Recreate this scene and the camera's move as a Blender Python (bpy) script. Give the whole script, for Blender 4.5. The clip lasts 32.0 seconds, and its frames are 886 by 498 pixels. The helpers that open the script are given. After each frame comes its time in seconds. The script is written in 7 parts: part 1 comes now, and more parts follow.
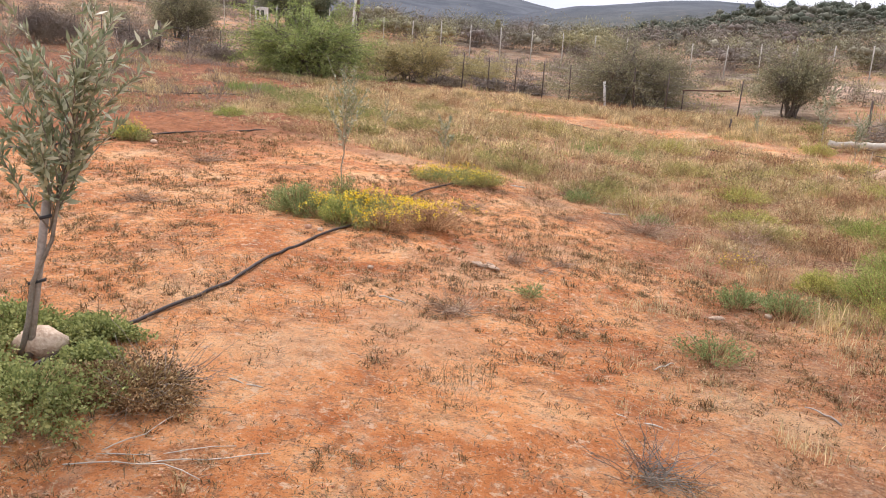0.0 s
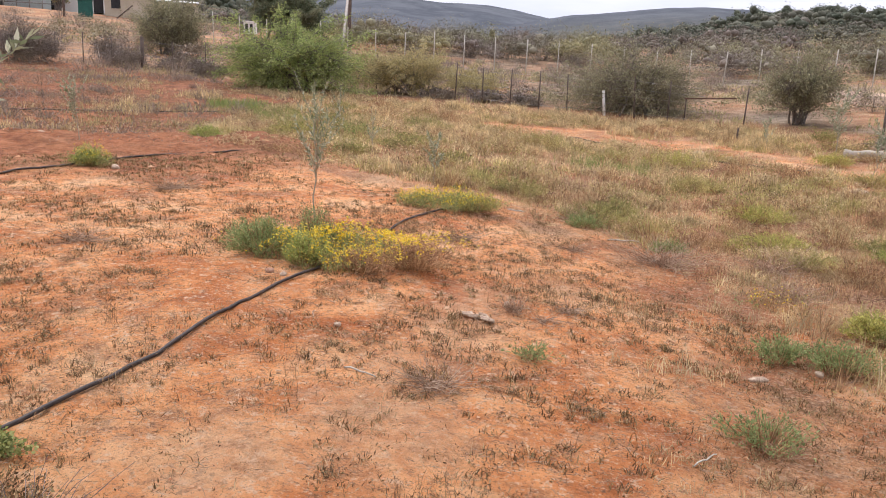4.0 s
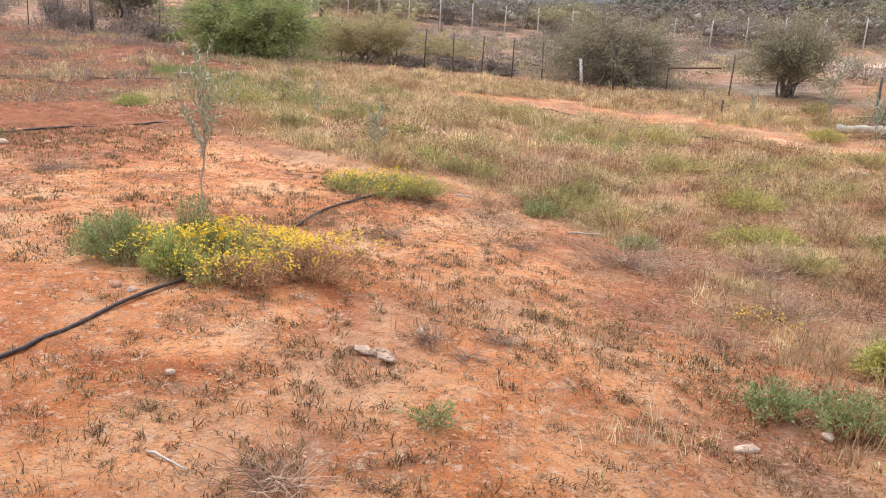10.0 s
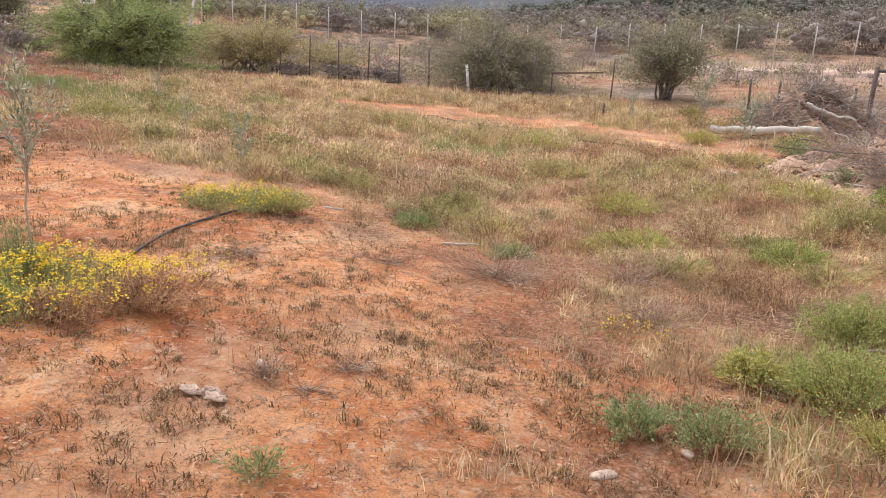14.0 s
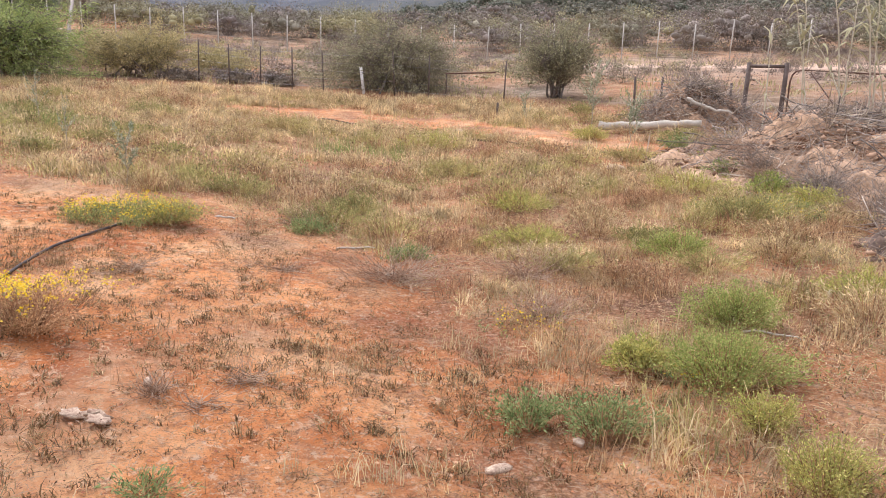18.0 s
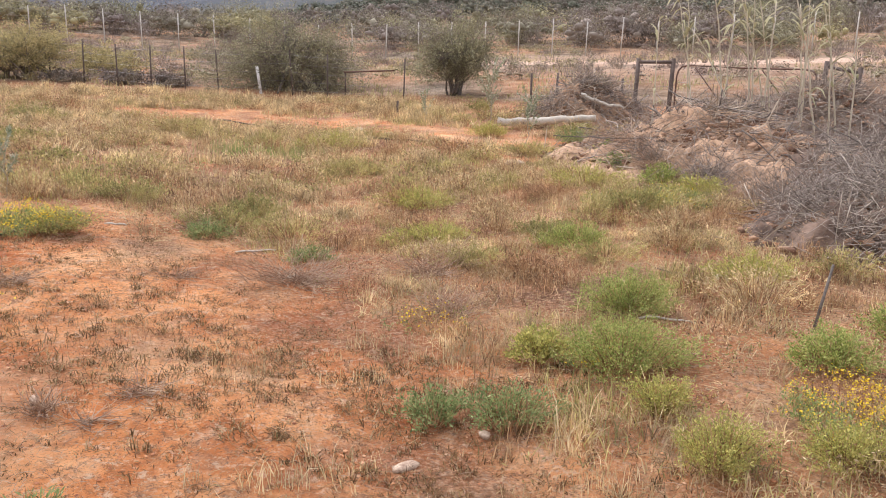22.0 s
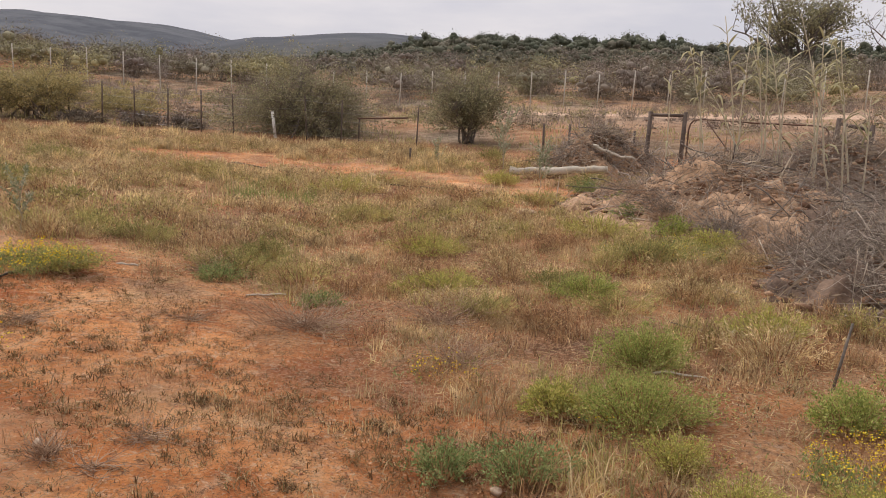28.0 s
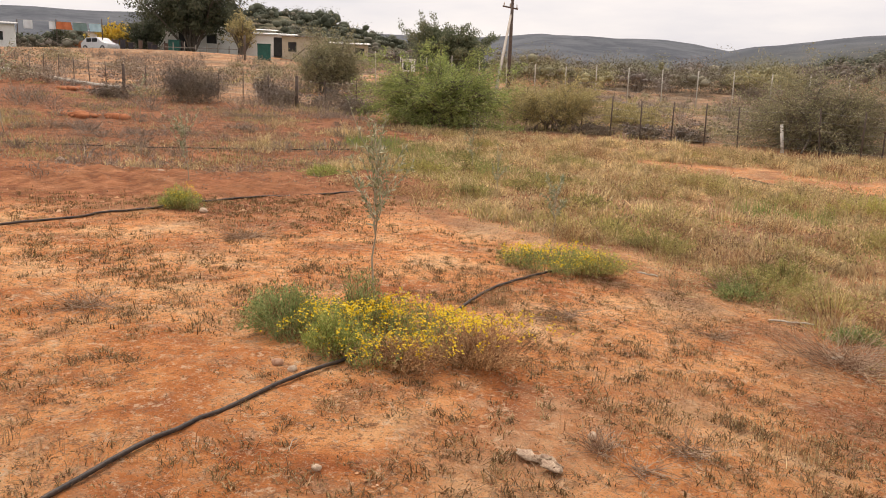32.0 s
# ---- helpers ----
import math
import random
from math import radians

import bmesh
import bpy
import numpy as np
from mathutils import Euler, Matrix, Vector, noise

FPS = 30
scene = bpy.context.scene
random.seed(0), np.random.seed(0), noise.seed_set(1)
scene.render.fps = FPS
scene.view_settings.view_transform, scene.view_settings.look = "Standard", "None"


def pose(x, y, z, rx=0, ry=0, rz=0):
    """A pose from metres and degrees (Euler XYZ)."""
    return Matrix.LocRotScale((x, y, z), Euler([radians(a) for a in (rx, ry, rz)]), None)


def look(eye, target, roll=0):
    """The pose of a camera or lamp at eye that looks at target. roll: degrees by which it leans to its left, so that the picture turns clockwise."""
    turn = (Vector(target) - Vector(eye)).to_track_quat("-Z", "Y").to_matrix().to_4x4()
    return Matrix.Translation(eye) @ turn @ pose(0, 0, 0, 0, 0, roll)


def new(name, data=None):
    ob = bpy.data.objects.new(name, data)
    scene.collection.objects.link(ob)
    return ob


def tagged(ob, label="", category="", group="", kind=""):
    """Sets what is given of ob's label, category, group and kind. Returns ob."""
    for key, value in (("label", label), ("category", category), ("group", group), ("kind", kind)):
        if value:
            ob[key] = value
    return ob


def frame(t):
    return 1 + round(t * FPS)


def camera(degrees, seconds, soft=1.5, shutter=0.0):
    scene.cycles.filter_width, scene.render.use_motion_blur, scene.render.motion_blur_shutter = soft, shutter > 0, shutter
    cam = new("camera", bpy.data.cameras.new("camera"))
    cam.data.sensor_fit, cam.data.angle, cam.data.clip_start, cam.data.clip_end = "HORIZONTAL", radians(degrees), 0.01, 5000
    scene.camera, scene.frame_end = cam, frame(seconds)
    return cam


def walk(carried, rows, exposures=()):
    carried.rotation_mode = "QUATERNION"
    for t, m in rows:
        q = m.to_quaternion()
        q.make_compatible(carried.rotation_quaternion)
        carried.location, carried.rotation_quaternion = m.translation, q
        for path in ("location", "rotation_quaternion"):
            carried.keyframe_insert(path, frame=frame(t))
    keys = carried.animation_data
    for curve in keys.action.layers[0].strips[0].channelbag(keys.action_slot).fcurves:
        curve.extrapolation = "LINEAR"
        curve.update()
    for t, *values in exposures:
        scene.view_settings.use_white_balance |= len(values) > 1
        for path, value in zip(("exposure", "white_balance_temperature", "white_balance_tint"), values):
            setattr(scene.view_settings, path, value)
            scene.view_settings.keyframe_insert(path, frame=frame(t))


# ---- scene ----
cam = camera(58.6, 32.0, soft=0.95)
PATH = [
    (0, (0.309, -0.476, 1.658), (0.09, 1.453, 1.178), 3.9),
    (0.5, (0.221, -0.302, 1.69), (0.02, 1.636, 1.24), 3.6),
    (1, (0.189, -0.198, 1.683), (0.024, 1.738, 1.211), 3.6),
    (1.5, (0.223, -0.077, 1.679), (0.063, 1.86, 1.208), 3.2),
    (2, (0.291, 0.117, 1.67), (0.123, 2.06, 1.226), 4.4),
    (2.5, (0.303, 0.197, 1.667), (0.09, 2.136, 1.225), 4.0),
    (4.5, (0.281, 0.721, 1.663), (0.065, 2.653, 1.192), 2.7),
    (5, (0.366, 0.854, 1.648), (0.157, 2.778, 1.147), 3.6),
    (5.5, (0.368, 0.965, 1.645), (0.123, 2.88, 1.119), 3.0),
    (6, (0.335, 1.136, 1.666), (0.119, 3.062, 1.173), 2.9),
    (6.5, (0.309, 1.251, 1.651), (0.101, 3.179, 1.159), 3.5),
    (7, (0.325, 1.34, 1.635), (0.114, 3.261, 1.119), 3.0),
    (7.5, (0.442, 1.482, 1.626), (0.163, 3.4, 1.131), 2.1),
    (8, (0.572, 1.62, 1.618), (0.333, 3.535, 1.09), 3.1),
    (8.5, (0.602, 1.688, 1.609), (0.389, 3.6, 1.061), 3.0),
    (9, (0.599, 1.804, 1.606), (0.415, 3.726, 1.081), 3.7),
    (9.5, (0.6, 1.924, 1.601), (0.409, 3.845, 1.079), 3.5),
    (10, (0.608, 1.968, 1.596), (0.434, 3.891, 1.072), 3.3),
    (10.5, (0.627, 2.022, 1.591), (0.441, 3.947, 1.079), 2.7),
    (11, (0.726, 2.149, 1.588), (0.503, 4.078, 1.107), 2.8),
    (11.5, (0.811, 2.237, 1.585), (0.591, 4.168, 1.114), 3.3),
    (12, (0.85, 2.267, 1.592), (0.682, 4.205, 1.125), 3.3),
    (12.5, (0.852, 2.283, 1.591), (0.75, 4.225, 1.127), 2.6),
    (13, (0.853, 2.29, 1.59), (0.794, 4.233, 1.119), 2.8),
    (13.5, (0.877, 2.301, 1.587), (0.877, 4.242, 1.105), 3.2),
    (14, (0.892, 2.311, 1.586), (0.959, 4.248, 1.092), 2.9),
    (14.5, (0.904, 2.332, 1.583), (0.997, 4.269, 1.092), 2.8),
    (16.5, (0.943, 2.337, 1.58), (1.035, 4.275, 1.096), 2.1),
    (17, (0.953, 2.33, 1.579), (1.086, 4.268, 1.101), 2.2),
    (17.5, (0.965, 2.327, 1.58), (1.184, 4.258, 1.107), 2.2),
    (18, (0.967, 2.291, 1.602), (1.272, 4.208, 1.121), 2.0),
    (18.5, (0.978, 2.291, 1.602), (1.35, 4.198, 1.125), 2.1),
    (19, (0.997, 2.291, 1.604), (1.396, 4.192, 1.127), 1.4),
    (19.5, (1.005, 2.297, 1.602), (1.432, 4.192, 1.123), 1.2),
    (20, (1.016, 2.295, 1.604), (1.461, 4.185, 1.122), 1.2),
    (20.5, (1.018, 2.286, 1.604), (1.518, 4.159, 1.115), 1.3),
    (21, (1.006, 2.288, 1.602), (1.529, 4.155, 1.111), 1.3),
    (21.5, (1.0, 2.28, 1.606), (1.531, 4.144, 1.112), 1.3),
    (22, (0.998, 2.292, 1.599), (1.534, 4.159, 1.121), 1.6),
    (22.5, (0.998, 2.288, 1.604), (1.531, 4.164, 1.16), 2.0),
    (23, (1.005, 2.284, 1.608), (1.522, 4.173, 1.202), 1.9),
    (23.5, (1.006, 2.287, 1.609), (1.527, 4.177, 1.217), 1.8),
    (24, (1.006, 2.292, 1.607), (1.538, 4.179, 1.212), 2.2),
    (24.5, (1.007, 2.295, 1.607), (1.542, 4.178, 1.196), 1.8),
    (25, (1.005, 2.283, 1.612), (1.556, 4.162, 1.206), 1.8),
    (25.5, (1.003, 2.292, 1.607), (1.572, 4.167, 1.206), 1.9),
    (27.5, (0.989, 2.325, 1.602), (1.56, 4.205, 1.229), 2.9),
    (28, (0.978, 2.34, 1.603), (1.496, 4.237, 1.239), 2.8),
    (28.5, (0.948, 2.344, 1.601), (1.325, 4.273, 1.23), 2.4),
    (29, (0.91, 2.358, 1.594), (1.133, 4.308, 1.21), 2.4),
    (29.5, (0.842, 2.375, 1.598), (0.904, 4.338, 1.22), 2.5),
    (30, (0.764, 2.386, 1.61), (0.618, 4.344, 1.23), 2.2),
    (30.5, (0.707, 2.382, 1.614), (0.434, 4.325, 1.225), 2.7),
    (31, (0.659, 2.374, 1.613), (0.245, 4.291, 1.223), 2.9),
    (31.5, (0.615, 2.368, 1.61), (0.088, 4.26, 1.229), 2.8),
    (32, (0.589, 2.367, 1.61), (-0.046, 4.225, 1.228), 1.9),
]
EXPOSURES = [(0.0, 0.26, 6150, 18), (1.0, 0.08, 6130, 18), (2.5, 0.13, 6100, 18), (6.0, 0.20, 6000, 18), (9.0, 0.44, 5950, 19), (12.0, 0.22, 5950, 19), (13.0, 0.23, 5950, 19), (17.0, 0.33, 5950, 19), (19.0, 0.40, 5950, 19), (21.0, 0.34, 5950, 18),
             (22.0, 0.30, 6050, 18), (23.0, 0.20, 6250, 17), (24.0, 0.04, 6400, 17), (25.0, 0.04, 6550, 17), (28.0, -0.34, 6700, 17), (29.0, -0.12, 6800, 17), (30.0, -0.05, 6950, 16), (31.0, -0.10, 7050, 16), (32.0, -0.03, 7150, 16)]
walk(cam, [(t, look(eye, target, roll)) for t, eye, target, roll in PATH], EXPOSURES)

# ---- world, sun ----
SUN_EL, SUN_AZ = radians(52), radians(-28)      # azimuth from +y towards +x
world = bpy.data.worlds.new("overcast_sky")
scene.world = world
world.use_nodes = True
wt = world.node_tree
wt.nodes.clear()
w_out = wt.nodes.new("ShaderNodeOutputWorld")
w_mix = wt.nodes.new("ShaderNodeMixShader")
w_sky = wt.nodes.new("ShaderNodeTexSky")
w_sky.sky_type, w_sky.sun_disc, w_sky.sun_elevation, w_sky.sun_rotation = "NISHITA", False, SUN_EL, SUN_AZ
w_bg1, w_bg2 = wt.nodes.new("ShaderNodeBackground"), wt.nodes.new("ShaderNodeBackground")
w_bg1.inputs["Strength"].default_value , w_bg2.inputs["Strength"].default_value = 0.10, 1.1
w_co, w_map = wt.nodes.new("ShaderNodeTexCoord"), wt.nodes.new("ShaderNodeMapping")
w_map.inputs["Scale"].default_value = (1.0, 1.0, 4.5)
w_n = wt.nodes.new("ShaderNodeTexNoise")
w_n.inputs["Scale"].default_value, w_n.inputs["Detail"].default_value, w_n.inputs["Roughness"].default_value = 2.6, 7.0, 0.55
w_r = wt.nodes.new("ShaderNodeValToRGB")
w_r.color_ramp.elements[0].position, w_r.color_ramp.elements[0].color = 0.36, (0.78, 0.81, 0.88, 1)
w_r.color_ramp.elements[1].position, w_r.color_ramp.elements[1].color = 0.60, (0.99, 0.99, 1.0, 1)
w_mix.inputs[0].default_value = 0.93
wt.links.new(w_co.outputs["Generated"], w_map.inputs["Vector"])
wt.links.new(w_map.outputs["Vector"], w_n.inputs["Vector"])
wt.links.new(w_n.outputs["Fac"], w_r.inputs["Fac"])
w_sep = wt.nodes.new("ShaderNodeSeparateXYZ")
w_el = wt.nodes.new("ShaderNodeMapRange")           # thinner, brighter cloud towards the horizon
w_el.inputs["From Min"].default_value, w_el.inputs["From Max"].default_value = 0.05, 0.7
w_el.inputs["To Min"].default_value, w_el.inputs["To Max"].default_value = 1.0, 1.22
wt.links.new(w_co.outputs["Generated"], w_sep.inputs[0])
wt.links.new(w_sep.outputs["Z"], w_el.inputs["Value"])
wt.links.new(w_el.outputs["Result"], w_bg2.inputs["Strength"])
wt.links.new(w_r.outputs["Color"], w_bg2.inputs["Color"])
wt.links.new(w_sky.outputs["Color"], w_bg1.inputs["Color"])
wt.links.new(w_bg1.outputs[0], w_mix.inputs[1])
wt.links.new(w_bg2.outputs[0], w_mix.inputs[2])
wt.links.new(w_mix.outputs[0], w_out.inputs["Surface"])
sun_data = bpy.data.lights.new("sun", "SUN")
sun_data.energy, sun_data.angle, sun_data.color = 3.1, radians(14), (1.0, 0.97, 0.92)
sun = new("sun", sun_data)
sun.matrix_world = look((math.sin(SUN_AZ) * 40, math.cos(SUN_AZ) * 40, 40 * math.tan(SUN_EL)), (0, 0, 0))

# ---- materials ----
def node(nt, kind, **inputs):
    n = nt.nodes.new(kind)
    for key, value in inputs.items():
        n.inputs[key.replace("_", " ")].default_value = value
    return n


def base_mat(name, rough=0.9, metal=0.0, spec=0.25):
    m = bpy.data.materials.new(name)
    m.use_nodes = True
    nt = m.node_tree
    b = nt.nodes["Principled BSDF"]
    b.inputs["Roughness"].default_value, b.inputs["Metallic"].default_value = rough, metal
    b.inputs["Specular IOR Level"].default_value = spec
    return m, nt, b


def ramp(nt, stops):
    r = nt.nodes.new("ShaderNodeValToRGB")
    els = r.color_ramp.elements
    els[0].position, els[0].color = stops[0][0], (*stops[0][1], 1)
    els[1].position, els[1].color = stops[-1][0], (*stops[-1][1], 1)
    for p, c in stops[1:-1]:
        e = els.new(p)
        e.color = (*c, 1)
    return r


def leaf_mat(name, stops, patch=0.35, patch_scale=0.8, rough=0.75, through_light=0.3, tint=(0.5, 0.42, 0.2), mosaic=0.0, mosaic_scale=4.5):
    """Foliage: each leaf or blade takes its own colour of the ramp, in drifts of a second tint."""
    m, nt, b = base_mat(name, rough, 0.0, 0.2)
    g = nt.nodes.new("ShaderNodeNewGeometry")
    r = ramp(nt, stops)
    nt.links.new(g.outputs["Random Per Island"], r.inputs["Fac"])
    co = nt.nodes.new("ShaderNodeTexCoord")
    nz = node(nt, "ShaderNodeTexNoise", Scale=patch_scale, Detail=3.0)
    nt.links.new(co.outputs["Object"], nz.inputs["Vector"])
    f = node(nt, "ShaderNodeMapRange", From_Min=0.42, From_Max=0.68, To_Min=0.0, To_Max=patch)
    nt.links.new(nz.outputs["Fac"], f.inputs["Value"])
    mx = nt.nodes.new("ShaderNodeMixRGB")
    mx.inputs[2].default_value = (*tint, 1)
    nt.links.new(f.outputs["Result"], mx.inputs[0])
    nt.links.new(r.outputs["Color"], mx.inputs[1])
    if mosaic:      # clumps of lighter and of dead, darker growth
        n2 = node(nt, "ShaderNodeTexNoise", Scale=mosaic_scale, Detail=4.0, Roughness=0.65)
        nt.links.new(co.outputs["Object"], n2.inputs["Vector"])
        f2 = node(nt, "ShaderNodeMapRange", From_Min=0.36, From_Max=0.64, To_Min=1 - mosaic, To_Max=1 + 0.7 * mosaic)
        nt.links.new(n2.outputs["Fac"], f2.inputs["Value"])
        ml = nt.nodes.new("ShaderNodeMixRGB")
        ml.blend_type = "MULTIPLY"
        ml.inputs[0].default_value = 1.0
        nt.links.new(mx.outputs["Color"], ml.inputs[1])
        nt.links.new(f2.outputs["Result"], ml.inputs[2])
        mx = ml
    nt.links.new(mx.outputs["Color"], b.inputs["Base Color"])
    if through_light:
        tr = nt.nodes.new("ShaderNodeBsdfTranslucent")
        ms = nt.nodes.new("ShaderNodeMixShader")
        ms.inputs[0].default_value = through_light
        nt.links.new(mx.outputs["Color"], tr.inputs["Color"])
        nt.links.new(b.outputs[0], ms.inputs[1])
        nt.links.new(tr.outputs[0], ms.inputs[2])
        nt.links.new(ms.outputs[0], nt.nodes["Material Output"].inputs["Surface"])
    return m


def rough_mat(name, c1, c2, scale=6.0, rough=0.85, bump=0.3, fine=60.0, metal=0.0, stretch=(1, 1, 1), spec=0.25):
    """A solid surface of two tones, mottled at two scales, with relief."""
    m, nt, b = base_mat(name, rough, metal, spec)
    co = nt.nodes.new("ShaderNodeTexCoord")
    mp = nt.nodes.new("ShaderNodeMapping")
    mp.inputs["Scale"].default_value = stretch
    n1 = node(nt, "ShaderNodeTexNoise", Scale=scale, Detail=4.0, Roughness=0.6)
    n2 = node(nt, "ShaderNodeTexNoise", Scale=fine, Detail=3.0, Roughness=0.65)
    nt.links.new(co.outputs["Object"], mp.inputs["Vector"])
    for n in (n1, n2):
        nt.links.new(mp.outputs["Vector"], n.inputs["Vector"])
    mth = nt.nodes.new("ShaderNodeMath")
    mth.operation = "MULTIPLY_ADD"
    mth.inputs[1].default_value = 0.45
    nt.links.new(n2.outputs["Fac"], mth.inputs[0])
    sc = nt.nodes.new("ShaderNodeMath")
    sc.operation = "MULTIPLY"
    sc.inputs[1].default_value = 0.55
    nt.links.new(n1.outputs["Fac"], sc.inputs[0])
    nt.links.new(sc.outputs[0], mth.inputs[2])
    r = ramp(nt, [(0.36, c1), (0.64, c2)])
    nt.links.new(mth.outputs[0], r.inputs["Fac"])
    nt.links.new(r.outputs["Color"], b.inputs["Base Color"])
    bp = node(nt, "ShaderNodeBump", Strength=bump, Distance=0.01)
    nt.links.new(n2.outputs["Fac"], bp.inputs["Height"])
    nt.links.new(bp.outputs["Normal"], b.inputs["Normal"])
    return m


def ground_material():
    m, nt, b = base_mat("red_earth", 0.95, 0.0, 0.1)
    co = nt.nodes.new("ShaderNodeTexCoord")

    def nz(scale, detail=5.0, rough=0.6, dist=0.0):
        n = node(nt, "ShaderNodeTexNoise", Scale=scale, Detail=detail, Roughness=rough, Distortion=dist)
        nt.links.new(co.outputs["Object"], n.inputs["Vector"])
        return n.outputs["Fac"]

    def mix(fac, a, c):
        x = nt.nodes.new("ShaderNodeMixRGB")
        for k, v in ((0, fac), (1, a), (2, c)):
            if isinstance(v, tuple):
                x.inputs[k].default_value = (*v, 1)
            elif isinstance(v, float):
                x.inputs[k].default_value = v
            else:
                nt.links.new(v, x.inputs[k])
        return x.outputs["Color"]

    def span(v, lo, hi, top=1.0):
        f = node(nt, "ShaderNodeMapRange", From_Min=lo, From_Max=hi, To_Min=0.0, To_Max=top)
        nt.links.new(v, f.inputs["Value"])
        return f.outputs["Result"]

    def attr(name):
        a = nt.nodes.new("ShaderNodeAttribute")
        a.attribute_name = name
        return a.outputs["Fac"]

    soil = ramp(nt, [(0.355, (0.43, 0.130, 0.044)), (0.455, (0.655, 0.240, 0.080)), (0.535, (0.83, 0.375, 0.148)), (0.635, (0.91, 0.545, 0.278))])
    nt.links.new(nz(0.9, 10.0, 0.70, 0.3), soil.inputs["Fac"])
    c = soil.outputs["Color"]
    c = mix(span(nz(5.0, 8.0, 0.7), 0.52, 0.66, 0.7), c, (0.70, 0.43, 0.25))        # pale crust
    c = mix(span(nz(8.0, 8.0, 0.78), 0.54, 0.63, 0.6), c, (0.30, 0.125, 0.06))        # damp and crumbled earth
    mat = ramp(nt, [(0.40, (0.10, 0.055, 0.036)), (0.50, (0.25, 0.135, 0.08)), (0.62, (0.52, 0.33, 0.205))])
    nt.links.new(nz(55.0, 5.0, 0.8), mat.inputs["Fac"])
    c = mix(span(nz(1.7, 9.0, 0.76), 0.52, 0.62, 0.55), c, mat.outputs["Color"])        # mats of dead plants
    c = mix(span(nz(20.0, 7.0, 0.8), 0.545, 0.60, 0.7), c, (0.22, 0.11, 0.06))       # crumbs of dead plants
    c = mix(span(nz(45.0, 5.0, 0.75), 0.56, 0.64, 0.8), c, (0.72, 0.47, 0.29))        # grit
    c = mix(span(nz(80.0, 3.0, 0.7), 0.57, 0.67, 0.7), c, (0.14, 0.07, 0.04))
    c = mix(span(nz(14.0, 7.0, 0.78), 0.56, 0.61, 0.75), c, (0.78, 0.54, 0.35))
    sand = ramp(nt, [(0.38, (0.52, 0.25, 0.12)), (0.55, (0.72, 0.43, 0.24)), (0.7, (0.80, 0.56, 0.35))])
    nt.links.new(nz(9.0, 8.0, 0.75), sand.inputs["Fac"])
    c = mix(attr("sand"), c, sand.outputs["Color"])
    litter = ramp(nt, [(0.40, (0.085, 0.048, 0.032)), (0.52, (0.26, 0.155, 0.098)), (0.63, (0.52, 0.35, 0.225))])
    nt.links.new(nz(38.0, 5.0, 0.7), litter.inputs["Fac"])
    c = mix(attr("litter"), c, litter.outputs["Color"])
    pale = ramp(nt, [(0.40, (0.095, 0.076, 0.052)), (0.50, (0.19, 0.148, 0.102)), (0.62, (0.34, 0.265, 0.185))])
    nt.links.new(nz(1.3, 10.0, 0.75), pale.inputs["Fac"])
    c = mix(attr("pale"), c, pale.outputs["Color"])
    dug = ramp(nt, [(0.40, (0.13, 0.045, 0.022)), (0.52, (0.29, 0.11, 0.052)), (0.66, (0.50, 0.215, 0.105))])
    nt.links.new(nz(3.2, 10.0, 0.76), dug.inputs["Fac"])
    c = mix(attr("dug"), c, dug.outputs["Color"])        # freshly turned, damp earth
    c = mix(attr("road"), c, (0.60, 0.42, 0.30))
    scrub = ramp(nt, [(0.40, (0.055, 0.062, 0.035)), (0.52, (0.10, 0.095, 0.055)), (0.64, (0.20, 0.145, 0.095))])
    nt.links.new(nz(0.22, 8.0, 0.7), scrub.inputs["Fac"])
    c = mix(attr("scrub"), c, scrub.outputs["Color"])
    # distance haze put into the colour: hills turn blue-grey beyond about 210 m
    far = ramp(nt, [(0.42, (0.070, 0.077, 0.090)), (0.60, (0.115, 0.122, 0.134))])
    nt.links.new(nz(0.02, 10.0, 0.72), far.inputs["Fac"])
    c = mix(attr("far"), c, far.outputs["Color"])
    nt.links.new(c, b.inputs["Base Color"])
    h1 = nz(22.0, 8.0, 0.78)
    bp = node(nt, "ShaderNodeBump", Strength=1.0, Distance=0.05)
    nt.links.new(h1, bp.inputs["Height"])
    nt.links.new(bp.outputs["Normal"], b.inputs["Normal"])
    return m


M_GROUND = ground_material()
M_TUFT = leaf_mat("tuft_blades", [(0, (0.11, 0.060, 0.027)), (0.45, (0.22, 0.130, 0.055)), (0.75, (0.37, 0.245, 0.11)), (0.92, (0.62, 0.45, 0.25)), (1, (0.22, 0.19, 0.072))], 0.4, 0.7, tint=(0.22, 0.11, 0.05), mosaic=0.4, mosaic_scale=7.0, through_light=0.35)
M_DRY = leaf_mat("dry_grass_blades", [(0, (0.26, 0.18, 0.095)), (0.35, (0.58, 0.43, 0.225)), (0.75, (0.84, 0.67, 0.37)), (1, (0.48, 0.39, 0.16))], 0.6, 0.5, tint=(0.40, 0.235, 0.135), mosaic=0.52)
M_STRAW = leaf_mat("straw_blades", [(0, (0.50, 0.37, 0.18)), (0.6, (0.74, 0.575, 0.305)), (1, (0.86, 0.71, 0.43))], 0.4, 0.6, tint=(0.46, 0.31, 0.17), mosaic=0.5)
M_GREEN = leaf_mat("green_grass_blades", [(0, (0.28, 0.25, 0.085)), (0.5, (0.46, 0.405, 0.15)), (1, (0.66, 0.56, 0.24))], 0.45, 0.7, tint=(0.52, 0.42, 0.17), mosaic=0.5)
